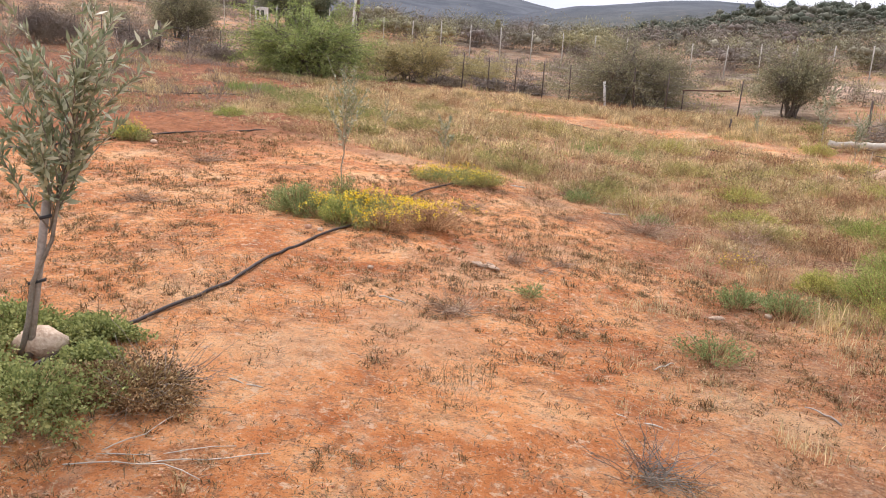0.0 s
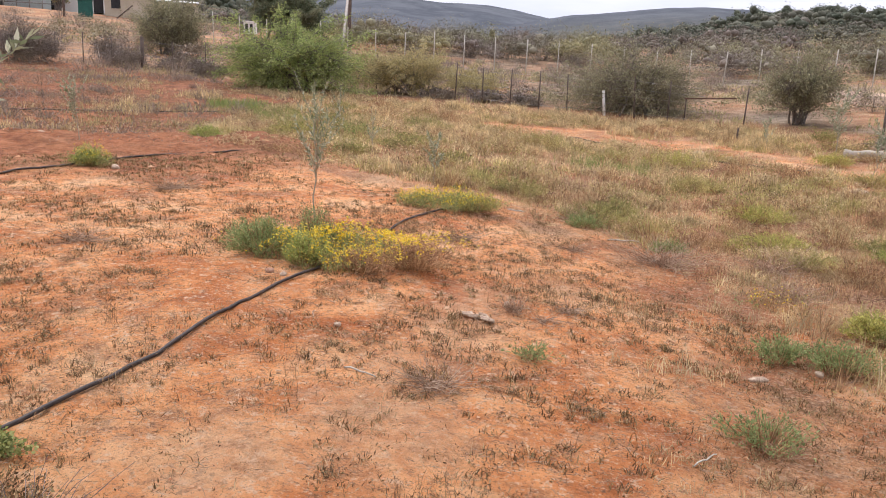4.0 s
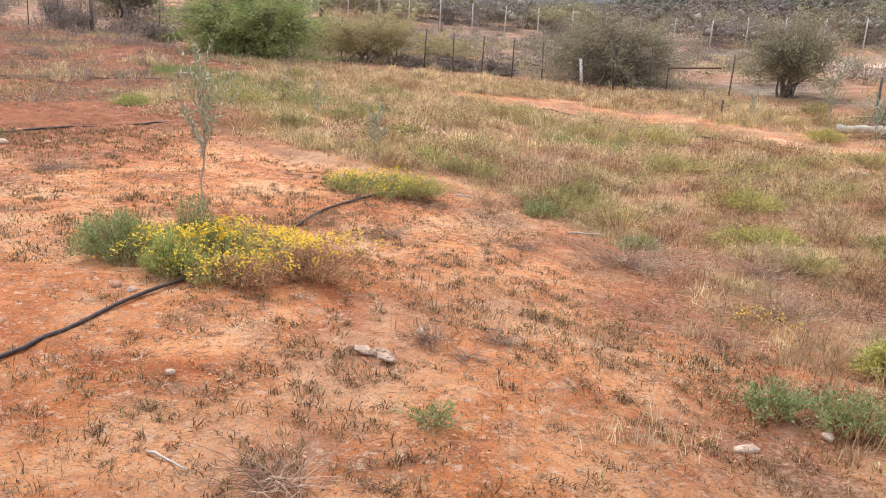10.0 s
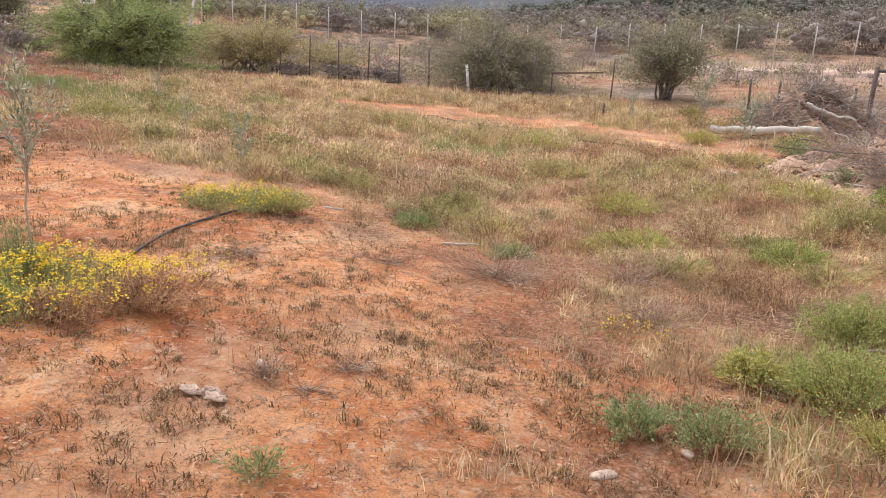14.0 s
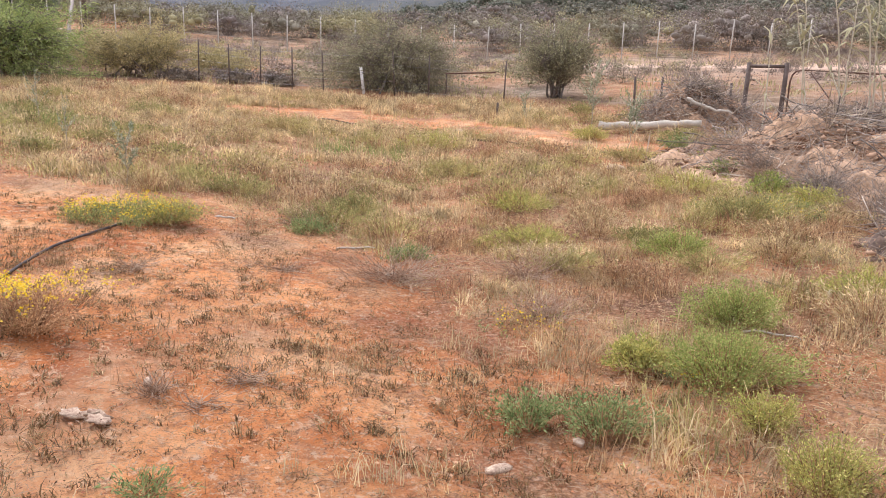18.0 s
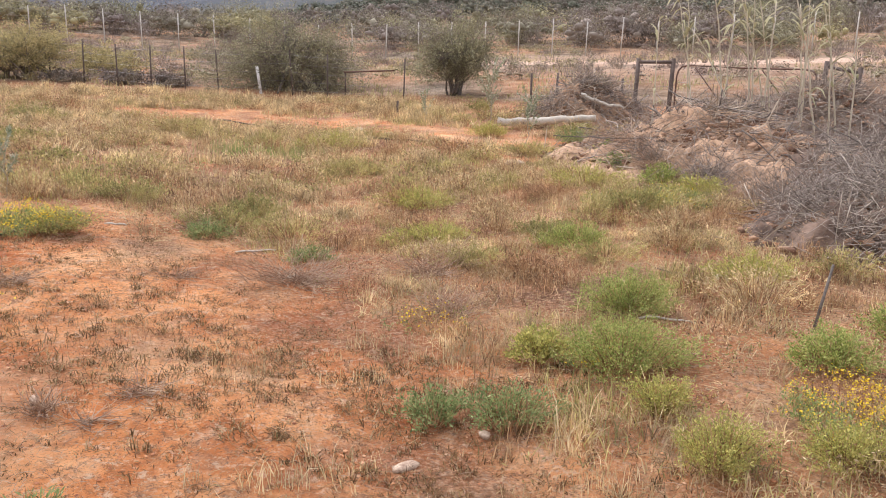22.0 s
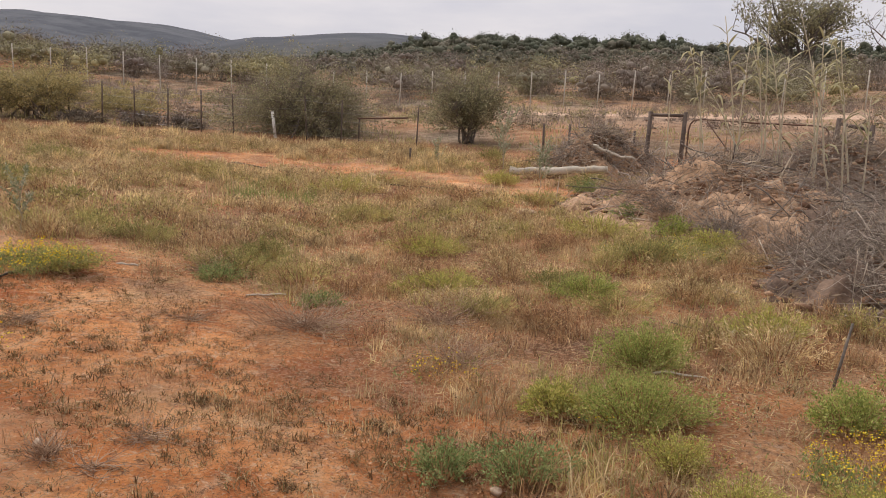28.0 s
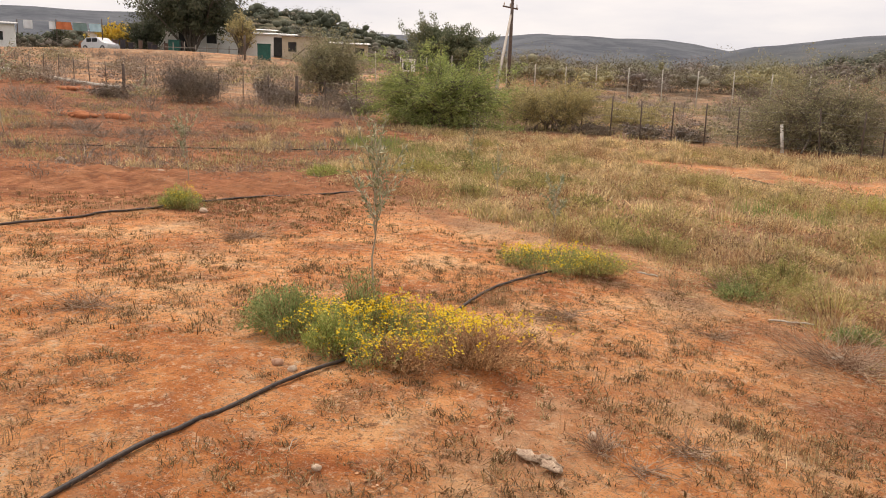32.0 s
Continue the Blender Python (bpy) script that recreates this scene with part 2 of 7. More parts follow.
M_LUSH = leaf_mat("lush_grass_blades", [(0, (0.15, 0.22, 0.06)), (0.6, (0.25, 0.32, 0.095)), (1, (0.38, 0.42, 0.14))], 0.3, 0.9)
M_RUST = leaf_mat("rusty_stems", [(0, (0.17, 0.085, 0.05)), (0.5, (0.43, 0.225, 0.115)), (1, (0.68, 0.46, 0.25))], 0.3, 0.9, mosaic=0.4)
M_WEED = leaf_mat("weed_leaves", [(0, (0.17, 0.215, 0.05)), (0.5, (0.33, 0.38, 0.10)), (1, (0.54, 0.55, 0.18))], 0.2, 2.0)
M_WEED_Y = leaf_mat("yellow_green_leaves", [(0, (0.255, 0.270, 0.070)), (0.5, (0.425, 0.405, 0.112)), (1, (0.680, 0.600, 0.182))], 0.3, 2.0)
M_WEED_B = leaf_mat("blue_green_leaves", [(0, (0.13, 0.178, 0.064)), (0.5, (0.235, 0.295, 0.105)), (1, (0.41, 0.45, 0.19))], 0.15, 2.0)
M_PETAL = leaf_mat("yellow_petals", [(0, (0.70, 0.42, 0.01)), (0.6, (0.84, 0.60, 0.02)), (1, (0.88, 0.70, 0.08))], 0.0, 1.0, 0.6)
M_OLIVE = leaf_mat("olive_leaves", [(0, (0.136, 0.173, 0.090)), (0.5, (0.256, 0.285, 0.165)), (0.8, (0.432, 0.450, 0.300)), (1, (0.640, 0.645, 0.495))], 0.1, 2.0, 0.5)
M_ACACIA = leaf_mat("acacia_leaves", [(0, (0.18, 0.235, 0.075)), (0.5, (0.31, 0.37, 0.12)), (1, (0.48, 0.52, 0.20))], 0.25, 1.2, tint=(0.40, 0.42, 0.15), mosaic=0.25, mosaic_scale=1.6)
M_GREYBUSH = leaf_mat("grey_green_leaves", [(0, (0.17, 0.165, 0.095)), (0.5, (0.31, 0.295, 0.165)), (1, (0.48, 0.44, 0.265))], 0.3, 0.6, tint=(0.248, 0.188, 0.128), mosaic=0.3, mosaic_scale=1.6)
M_PALEBUSH = leaf_mat("straw_green_leaves", [(0, (0.247, 0.213, 0.102)), (0.5, (0.429, 0.362, 0.168)), (1, (0.611, 0.512, 0.252))], 0.2, 0.8)
M_VELD = leaf_mat("mauve_dry_twigs", [(0, (0.15, 0.115, 0.095)), (0.5, (0.27, 0.21, 0.17)), (1, (0.43, 0.35, 0.28))], 0.4, 0.4, tint=(0.22, 0.19, 0.12), through_light=0.15)
M_TWIGBUSH = leaf_mat("bare_twigs", [(0, (0.10, 0.082, 0.068)), (0.5, (0.19, 0.155, 0.13)), (1, (0.32, 0.265, 0.22))], 0.2, 0.8, through_light=0.0)
def tone_mat(name, stops, vary=0.3):
    """Bushes that each have one tone of the ramp, with leaves that differ a little."""
    m, nt, b = base_mat(name, 0.85, 0.0, 0.15)
    a = nt.nodes.new("ShaderNodeAttribute")
    a.attribute_name = "tone"
    r = ramp(nt, stops)
    nt.links.new(a.outputs["Fac"], r.inputs["Fac"])
    g = nt.nodes.new("ShaderNodeNewGeometry")
    f = node(nt, "ShaderNodeMapRange", To_Min=1 - vary, To_Max=1 + vary)
    nt.links.new(g.outputs["Random Per Island"], f.inputs["Value"])
    ml = nt.nodes.new("ShaderNodeMixRGB")
    ml.blend_type = "MULTIPLY"
    ml.inputs[0].default_value = 1.0
    nt.links.new(r.outputs["Color"], ml.inputs[1])
    nt.links.new(f.outputs["Result"], ml.inputs[2])
    nt.links.new(ml.outputs["Color"], b.inputs["Base Color"])
    return m


M_BUSHES = tone_mat("fence_bushes", [(0, (0.205, 0.168, 0.142)), (0.3, (0.275, 0.228, 0.185)), (0.5, (0.25, 0.23, 0.155)), (0.75, (0.30, 0.28, 0.158)), (1, (0.38, 0.335, 0.17))], 0.35)
M_HILLBUSH = tone_mat("hill_bushes", [(0, (0.092, 0.102, 0.070)), (0.4, (0.125, 0.128, 0.088)), (0.7, (0.160, 0.145, 0.108)), (1, (0.195, 0.160, 0.130))], 0.35)
M_SHRUBLET = tone_mat("veld_shrublets", [(0, (0.27, 0.205, 0.165)), (0.4, (0.34, 0.265, 0.195)), (0.7, (0.32, 0.285, 0.175)), (1, (0.46, 0.39, 0.22))], 0.35)
M_TREE = leaf_mat("tree_leaves", [(0, (0.045, 0.055, 0.034)), (0.5, (0.08, 0.094, 0.058)), (1, (0.145, 0.155, 0.10))], 0.15, 0.5)
M_TREE_MID = leaf_mat("mid_green_leaves", [(0, (0.085, 0.105, 0.06)), (0.5, (0.155, 0.18, 0.105)), (1, (0.27, 0.285, 0.18))], 0.15, 0.5)
M_YTREE = leaf_mat("yellow_tree_leaves", [(0, (0.50, 0.32, 0.04)), (1, (0.80, 0.58, 0.09))], 0.1, 0.5)
M_REED = leaf_mat("reed_leaves", [(0, (0.17, 0.19, 0.10)), (0.5, (0.33, 0.32, 0.18)), (1, (0.54, 0.46, 0.28))], 0.3, 2.0)
M_CANE = rough_mat("dry_cane", (0.40, 0.345, 0.24), (0.62, 0.55, 0.41), 3, 0.6, 0.1)
M_BARK = rough_mat("grey_bark", (0.10, 0.085, 0.07), (0.22, 0.185, 0.155), 12, 0.9, 0.6)
M_DEADWOOD = rough_mat("weathered_wood", (0.24, 0.20, 0.165), (0.42, 0.37, 0.31), 8, 0.85, 0.5, 45, stretch=(1, 1, 1))
M_BRUSH = leaf_mat("dead_branches", [(0, (0.11, 0.085, 0.07)), (0.4, (0.21, 0.17, 0.14)), (0.8, (0.36, 0.30, 0.245)), (1, (0.56, 0.48, 0.38))], 0.35, 0.5, tint=(0.20, 0.16, 0.15), through_light=0.0)
M_GREYTWIG = leaf_mat("grey_dead_twigs", [(0, (0.12, 0.092, 0.072)), (0.4, (0.22, 0.175, 0.14)), (0.8, (0.37, 0.31, 0.25)), (1, (0.56, 0.485, 0.38))], 0.4, 0.8, tint=(0.20, 0.15, 0.12), through_light=0.0)
M_PALEREED = leaf_mat("broken_reed", [(0, (0.24, 0.18, 0.125)), (0.5, (0.42, 0.33, 0.235)), (1, (0.64, 0.55, 0.42))], 0.3, 1.0, tint=(0.30, 0.22, 0.16), through_light=0.1)
M_WIRY = leaf_mat("wiry_twigs", [(0, (0.20, 0.115, 0.07)), (0.5, (0.40, 0.26, 0.17)), (1, (0.54, 0.40, 0.27))], 0.0, 1.0, through_light=0.0)
M_PALEBARK = rough_mat("pale_young_bark", (0.27, 0.24, 0.17), (0.45, 0.40, 0.30), 12, 0.85, 0.3)
M_YOUNGBARK = rough_mat("young_bark", (0.13, 0.11, 0.085), (0.29, 0.25, 0.195), 12, 0.85, 0.3)
M_LOG = rough_mat("pale_log", (0.38, 0.33, 0.26), (0.62, 0.56, 0.46), 4, 0.8, 0.4, 30, stretch=(0.3, 3, 3))
M_POST = rough_mat("dark_creosote_post", (0.075, 0.055, 0.045), (0.17, 0.13, 0.105), 9, 0.85, 0.4, 60)
M_PALEPOST = rough_mat("pale_treated_post", (0.40, 0.37, 0.31), (0.62, 0.58, 0.50), 5, 0.8, 0.3, 50)
M_WHITE = rough_mat("whitewash", (0.62, 0.60, 0.56), (0.82, 0.80, 0.76), 5, 0.7, 0.2, 50)
M_WIRE = rough_mat("galvanised_wire", (0.22, 0.21, 0.20), (0.36, 0.34, 0.32), 20, 0.5, 0.05, metal=0.7)
M_RUSTSTEEL = rough_mat("rusty_pipe_steel", (0.12, 0.065, 0.045), (0.22, 0.14, 0.105), 12, 0.75, 0.3, 70, metal=0.2)
M_CLOVER = leaf_mat("clover_leaves", [(0, (0.14, 0.17, 0.055)), (0.5, (0.27, 0.30, 0.095)), (1, (0.48, 0.48, 0.18))], 0.2, 2.0)
M_PIPE = rough_mat("black_polypipe", (0.022, 0.019, 0.018), (0.085, 0.06, 0.045), 14, 0.6, 0.15, 80)
M_STONE = rough_mat("pale_stone", (0.38, 0.25, 0.165), (0.66, 0.52, 0.38), 14, 0.9, 0.7, 60)
M_PEBBLE = rough_mat("red_pebble", (0.35, 0.18, 0.105), (0.58, 0.38, 0.26), 9, 0.9, 0.4, 60)
M_MOUND = rough_mat("pile_earth", (0.15, 0.09, 0.054), (0.57, 0.37, 0.225), 4.0, 0.95, 1.0, 18)
M_POD = leaf_mat("seed_heads", [(0, (0.10, 0.058, 0.035)), (0.35, (0.27, 0.165, 0.09)), (0.7, (0.52, 0.38, 0.20)), (1, (0.78, 0.64, 0.40))], 0.4, 0.6, tint=(0.24, 0.13, 0.08), mosaic=0.65)
M_PODGREEN = leaf_mat("small_green_leaves", [(0, (0.19, 0.19, 0.065)), (0.5, (0.34, 0.32, 0.11)), (1, (0.52, 0.46, 0.19))], 0.4, 0.7, tint=(0.40, 0.29, 0.13), mosaic=0.5)
M_DARKEARTH = rough_mat("dark_pile_earth", (0.075, 0.052, 0.040), (0.25, 0.17, 0.12), 4.0, 0.95, 1.0, 18)
M_CLOD = rough_mat("red_clod", (0.28, 0.085, 0.036), (0.54, 0.22, 0.10), 8, 0.95, 0.5, 50)
M_LITTERWOOD = rough_mat("bleached_bark", (0.22, 0.13, 0.085), (0.62, 0.47, 0.33), 30, 0.9, 0.6, 90)
M_RENDER = rough_mat("pale_plaster", (0.70, 0.69, 0.66), (0.85, 0.84, 0.81), 1.2, 0.9, 0.2, 20)
M_CREAM = rough_mat("cream_plaster", (0.40, 0.34, 0.25), (0.56, 0.49, 0.38), 1.2, 0.9, 0.2, 20)
M_ROOF = rough_mat("corrugated_roof", (0.30, 0.29, 0.28), (0.46, 0.45, 0.43), 1.5, 0.5, 0.1, 20, metal=0.3)
M_DARK = rough_mat("dark_opening", (0.02, 0.02, 0.022), (0.05, 0.05, 0.05), 3, 0.6, 0.05)
M_TEAL = rough_mat("green_plastic", (0.015, 0.075, 0.06), (0.03, 0.13, 0.105), 3, 0.5, 0.05)

# ---- mesh tools ----
def V3(*a):
    return np.array(a, float)


def raw_mesh(name, verts, faces):
    """A mesh from an array of vertices and an array of equal-sided faces."""
    verts, faces = np.asarray(verts, np.float32), np.asarray(faces, np.int32)
    me = bpy.data.meshes.new(name)
    k = faces.shape[1]
    me.vertices.add(len(verts))
    me.vertices.foreach_set("co", verts.ravel())
    me.loops.add(faces.size)
    me.loops.foreach_set("vertex_index", faces.ravel())
    me.polygons.add(len(faces))
    me.polygons.foreach_set("loop_start", np.arange(0, faces.size, k, dtype=np.int32))
    me.update(calc_edges=True)
    return me


def mesh_ob(name, verts, faces, material, parent=None, label="", smooth=False):
    me = raw_mesh(name, verts, faces)
    me.materials.append(material)
    if smooth:
        me.polygons.foreach_set("use_smooth", np.ones(len(me.polygons), bool))
    ob = new(name, me)
    if parent is not None:
        ob.parent = parent
    if label:
        ob["label"] = label
    return ob


def part(name, bm, material, parent=None, label="", smooth=False):
    me = bpy.data.meshes.new(name)
    bm.to_mesh(me)
    bm.free()
    me.materials.append(material)
    if smooth:
        me.polygons.foreach_set("use_smooth", np.ones(len(me.polygons), bool))
    ob = new(name, me)
    if parent is not None:
        ob.parent = parent
    if label:
        ob["label"] = label
    return ob


def thing(name, x, y, label, category, group="", z=None, rz=0.0):
    e = new(name)
    e.empty_display_size = 0.2
    e.matrix_world = pose(x, y, ground_z(x, y) if z is None else z, 0, 0, rz)
    return tagged(e, label, category, group)


class Soup:
    """Gathers triangles of many small pieces."""
    def __init__(self):
        self.v, self.f, self.n = [], [], 0

    def add(self, verts, faces):
        self.v.append(np.asarray(verts, np.float32))
        self.f.append(np.asarray(faces, np.int32) + self.n)
        self.n += len(verts)

    def ob(self, name, material, parent=None, label="", smooth=False):
        return mesh_ob(name, np.concatenate(self.v), np.concatenate(self.f), material, parent, label, smooth)


def blades(rng, roots, height, width, lean=0.45, dirs=None):
    """One bent blade of three triangles at each root."""
    n = len(roots)
    h = height * rng.uniform(0.55, 1.15, n) if np.ndim(height) == 0 else height
    a = rng.uniform(0, 2 * np.pi, n)
    b = rng.uniform(0, 2 * np.pi, n)
    w = width * rng.uniform(0.6, 1.3, n)
    side = np.stack([np.cos(a), np.sin(a), np.zeros(n)], 1) * w[:, None] / 2
    out = np.stack([np.cos(b), np.sin(b), np.zeros(n)], 1) if dirs is None else dirs
    l = np.abs(rng.normal(0, lean, n))
    up = np.zeros((n, 3))
    up[:, 2] = 1
    mid = roots + (up * (h * 0.58)[:, None] + out * (h * l * 0.35)[:, None])
    tip = roots + (up * (h * np.clip(1 - 0.3 * l, 0.25, 1))[:, None] + out * (h * l)[:, None])
    v = np.stack([roots - side, roots + side, mid - side * 0.75, mid + side * 0.75, tip], 1).reshape(-1, 3)
    k = np.arange(n)[:, None] * 5
    return v, np.concatenate([k + [0, 1, 3], k + [0, 3, 2], k + [2, 3, 4]], 0)


def leaves(rng, at, size, aim=None, slim=0.45, droop=0.0):
    """One folded lozenge leaf at each point."""
    n = len(at)
    d = rng.normal(0, 1, (n, 3))
    if aim is not None:
        d = aim + 0.55 * d
    d[:, 2] -= droop
    d /= np.linalg.norm(d, axis=1, keepdims=True) + 1e-9
    s = np.cross(d, rng.normal(0, 1, (n, 3)))
    s /= np.linalg.norm(s, axis=1, keepdims=True) + 1e-9
    z = (size * rng.uniform(0.6, 1.3, n))[:, None]
    v = np.stack([at, at + d * z * 0.5 + s * z * slim / 2, at + d * z, at + d * z * 0.5 - s * z * slim / 2], 1).reshape(-1, 3)
    k = np.arange(n)[:, None] * 4
    return v, np.concatenate([k + [0, 1, 2], k + [0, 2, 3]], 0)


def tube(soup, points, radii, sides=5):
    """A tapered tube along points, closed at both ends."""
    p = np.asarray(points, float)
    r = np.broadcast_to(np.asarray(radii, float), len(p))
    t = np.gradient(p, axis=0)
    t /= np.linalg.norm(t, axis=1, keepdims=True) + 1e-9
    ref = V3(0, 0, 1) if abs(t[0][2]) < 0.9 else V3(1, 0, 0)
    u = np.cross(t, ref)
    u /= np.linalg.norm(u, axis=1, keepdims=True) + 1e-9
    w = np.cross(t, u)
    a = np.arange(sides) * 2 * np.pi / sides
    ring = p[:, None] + r[:, None, None] * (np.cos(a)[None, :, None] * u[:, None] + np.sin(a)[None, :, None] * w[:, None])
    f = []
    for i in range(len(p) - 1):
        for j in range(sides):
            k = (j + 1) % sides
            f += [(i * sides + j, i * sides + k, (i + 1) * sides + k), (i * sides + j, (i + 1) * sides + k, (i + 1) * sides + j)]
    e = (len(p) - 1) * sides
    for j in range(1, sides - 1):
        f += [(0, j + 1, j), (e, e + j, e + j + 1)]
    soup.add(ring.reshape(-1, 3), f)


def wander(rng, start, way, length, steps=5, bend=0.25, lift=0.0):
    """A crooked line from start."""
    p, d = [np.array(start, float)], np.array(way, float)
    d /= np.linalg.norm(d)
    for _ in range(steps):
        d = d + rng.normal(0, bend, 3) + V3(0, 0, lift)
        d /= np.linalg.norm(d)
        p.append(p[-1] + d * length / steps)
    return np.array(p)


def stone(rng, ob_name, size, material, parent=None, flat=0.6, label=""):
    bm = bmesh.new()
    bmesh.ops.create_icosphere(bm, subdivisions=2, radius=1)
    o = Vector(rng.uniform(0, 50, 3))
    for v in bm.verts:
        k = 1 + 0.35 * noise.noise(v.co * 1.1 + o) + 0.12 * noise.noise(v.co * 3 + o)
        v.co = Vector((v.co.x * size[0] / 2 * k, v.co.y * size[1] / 2 * k, v.co.z * size[2] / 2 * k))
    return part(ob_name, bm, material, parent, label, smooth=True)


def rod(name, a, b, r, material, parent, sides=8, r2=None, label=""):
    s = Soup()
    tube(s, [a, [(p + q) / 2 for p, q in zip(a, b)], b], [r, (r + (r2 or r)) / 2, r2 or r], sides)
    return s.ob(name, material, parent, label, smooth=False)


def block(name, lo, hi, material, parent, bevel=0.01, label=""):
    bm = bmesh.new()
    bmesh.ops.create_cube(bm, size=1)
    c, s = [(p + q) / 2 for p, q in zip(lo, hi)], [q - p for p, q in zip(lo, hi)]
    for v in bm.verts:
        v.co = Vector([c[i] + v.co[i] * s[i] for i in range(3)])
    if bevel:
        bmesh.ops.bevel(bm, geom=bm.edges[:], offset=bevel, segments=2, profile=0.6, affect="EDGES")
    return part(name, bm, material, parent, label)

# ---- the lie of the land ----
FAR = ((-75, .060), (-58, .070), (-46, .0756), (-40, .0767), (-30, .071), (-20, .066), (-14.8, .0703), (-12.4, .0741), (-7, .0708),
       (-4, .0704), (-2.1, .067), (-1, .0628), (0, .0588), (1.5, .052), (5, .045), (60, .045), (90, .05))
MID = ((-8, .030), (-3, .048), (0, .0585), (1.5, .0635), (5, .0694), (8, .0755), (10.4, .077), (14, .074), (25, .06), (60, .05), (90, .03))
KOPPIE = ((-62, 0), (-48, 1.5), (-40, 5.5), (-35, 9.0), (-31, 10.2), (-28, 9.2), (-25, 6.6), (-21, 3.6), (-16, 1.0), (-10, 0))
RIDGE = ((2, 0), (6, 1.0), (10, 3.2), (14, 5.3), (19, 6.1), (27, 6.5), (34, 6.0), (44, 5.4), (60, 5), (90, 0))


DIP = ((-40, 0), (-18, .15), (-7, .38), (-2.5, .45), (11, .64), (22, .70), (44, .72), (60, .5))


def table(rows, v):
    return np.interp(v, [a for a, _ in rows], [b for _, b in rows])


def smooth(a, b, v):
    k = np.clip((v - a) / (b - a), 0, 1)
    return k * k * (3 - 2 * k)


def land(x, y):
    """Height of the ground at arrays of places."""
    x, y = np.asarray(x, float), np.asarray(y, float)
    dx, dy = x - 1.0, y - 2.5
    r, b = np.hypot(dx, dy), np.degrees(np.arctan2(dx, dy))
    q = np.minimum(r, 70.0) - 16.0
    z = 0.075 * (np.sqrt(q * q + 9) + q) / 2 + 0.02 * np.maximum(r - 70, 0)
    z = z + 0.05 * np.clip(x - 6, 0, 30) * smooth(8, 16, r)
    z = z + np.exp(-(r / 17.0) ** 4) * (0.10 - 0.26 * np.exp(-((x - 2.2) / 2.2) ** 2) * (0.8 + 0.05 * np.clip(y - 5, -3, 6)))
    z = z - table(DIP, b) * smooth(25, 42, r) * (1 - smooth(60, 105, r))       # a hollow along the far fence
    far = r > 60
    z = z + far * table(KOPPIE, b) * np.exp(-((r - 170) / 52) ** 2)
    z = z + far * table(RIDGE, b) * np.exp(-((r - 170) / np.where(r < 170, 55, 120)) ** 2)
    mid = (1.6 + table(MID, b) * 450) * np.exp(-((r - 450) / 170) ** 2)
    high = (1.6 + table(FAR, b) * 1300) * np.exp(-((np.minimum(r, 1300) - 1300) / 480) ** 2)
    return np.where(r > 200, np.maximum(z, np.maximum(mid, high)), z)


def ground_z(x, y):
    return float(land(x, y))


def soft_noise(x, y, scale, seed=0):
    """Cheap smooth variation in -1..1 from a few crossed waves."""
    v = 0
    for k, (a, f, p) in enumerate(((0.3, 1.0, 0.2), (1.5, 1.31, 2.1), (2.4, 0.83, 4.0), (0.9, 1.9, 1.1), (2.0, 2.3, 5.2))):
        a, p = a + seed * 1.7, p + seed * 2.9
        v = v + np.sin((x * math.cos(a) + y * math.sin(a)) * f / scale + p + 0.8 * np.sin((x * math.sin(a) - y * math.cos(a)) * f * 0.7 / scale + p))
    return v / 3.2


def relief(x, y):
    """Small unevenness of the near ground."""
    k = np.exp(-(np.hypot(x - 0.4, y + 1.0) / 26) ** 2)
    return k * (0.012 * soft_noise(x, y, 0.22, 1) + 0.012 * soft_noise(x, y, 0.07, 4) + 0.02 * soft_noise(x, y, 0.9, 7))


SAND = ((0.25, 6.6), (-0.05, 5.7), (-0.3, 4.6), (-0.45, 3.6), (-0.9, 3.2))
ROAD = ((12.0, 35.5), (16.6, 32.0), (19.8, 28.4), (23.5, 26.5), (27.5, 25.5), (36, 24))
EDGE_Y = (-6, 0, 3, 4.7, 6.4, 7.4, 8.6, 9.2, 10.5, 10.9, 13, 13.4, 15, 18, 25)
EDGE_X = (3.6, 3.0, 2.8, 2.3, 2.05, 1.45, 1.2, 0.2, -0.4, -1.7, -4.6, -6.0, -7.0, -9, -14)
TRACK = ((-0.5, 20.6), (1.5, 20.2), (3.8, 18.8), (5.4, 16.9), (6.2, 15.2), (6.4, 13.6))


def near_line(x, y, line):
    d = np.full(np.shape(x), 1e9)
    for (ax, ay), (bx, by) in zip(line, line[1:]):
        t = np.clip(((x - ax) * (bx - ax) + (y - ay) * (by - ay)) / ((bx - ax) ** 2 + (by - ay) ** 2), 0, 1)
        d = np.minimum(d, np.hypot(x - ax - t * (bx - ax), y - ay - t * (by - ay)))
    return d


def past_edge(x, y):
    """Metres past the ragged edge of the dry field."""
    return x - np.interp(y, EDGE_Y, EDGE_X) + 0.35 * soft_noise(x, y, 0.55) + 0.2 * soft_noise(x, y, 0.2, 3)


def cover(x, y):
    """How far grass and litter hide the red earth, 0 to 1."""
    e = past_edge(x, y)
    g = smooth(-0.25, 1.5, e)
    g = g * (0.04 + 0.96 * smooth(0.5, 1.25, near_line(x, y, TRACK) + 0.35 * soft_noise(x, y, 0.4, 2)))
    left = smooth(-5, -9.5, x) * smooth(12, 16, y)
    g = np.where(left > 0.3, np.clip(0.26 + 0.34 * soft_noise(x, y, 1.1, 5), 0, 1), g)
    return np.clip(g, 0, 1)


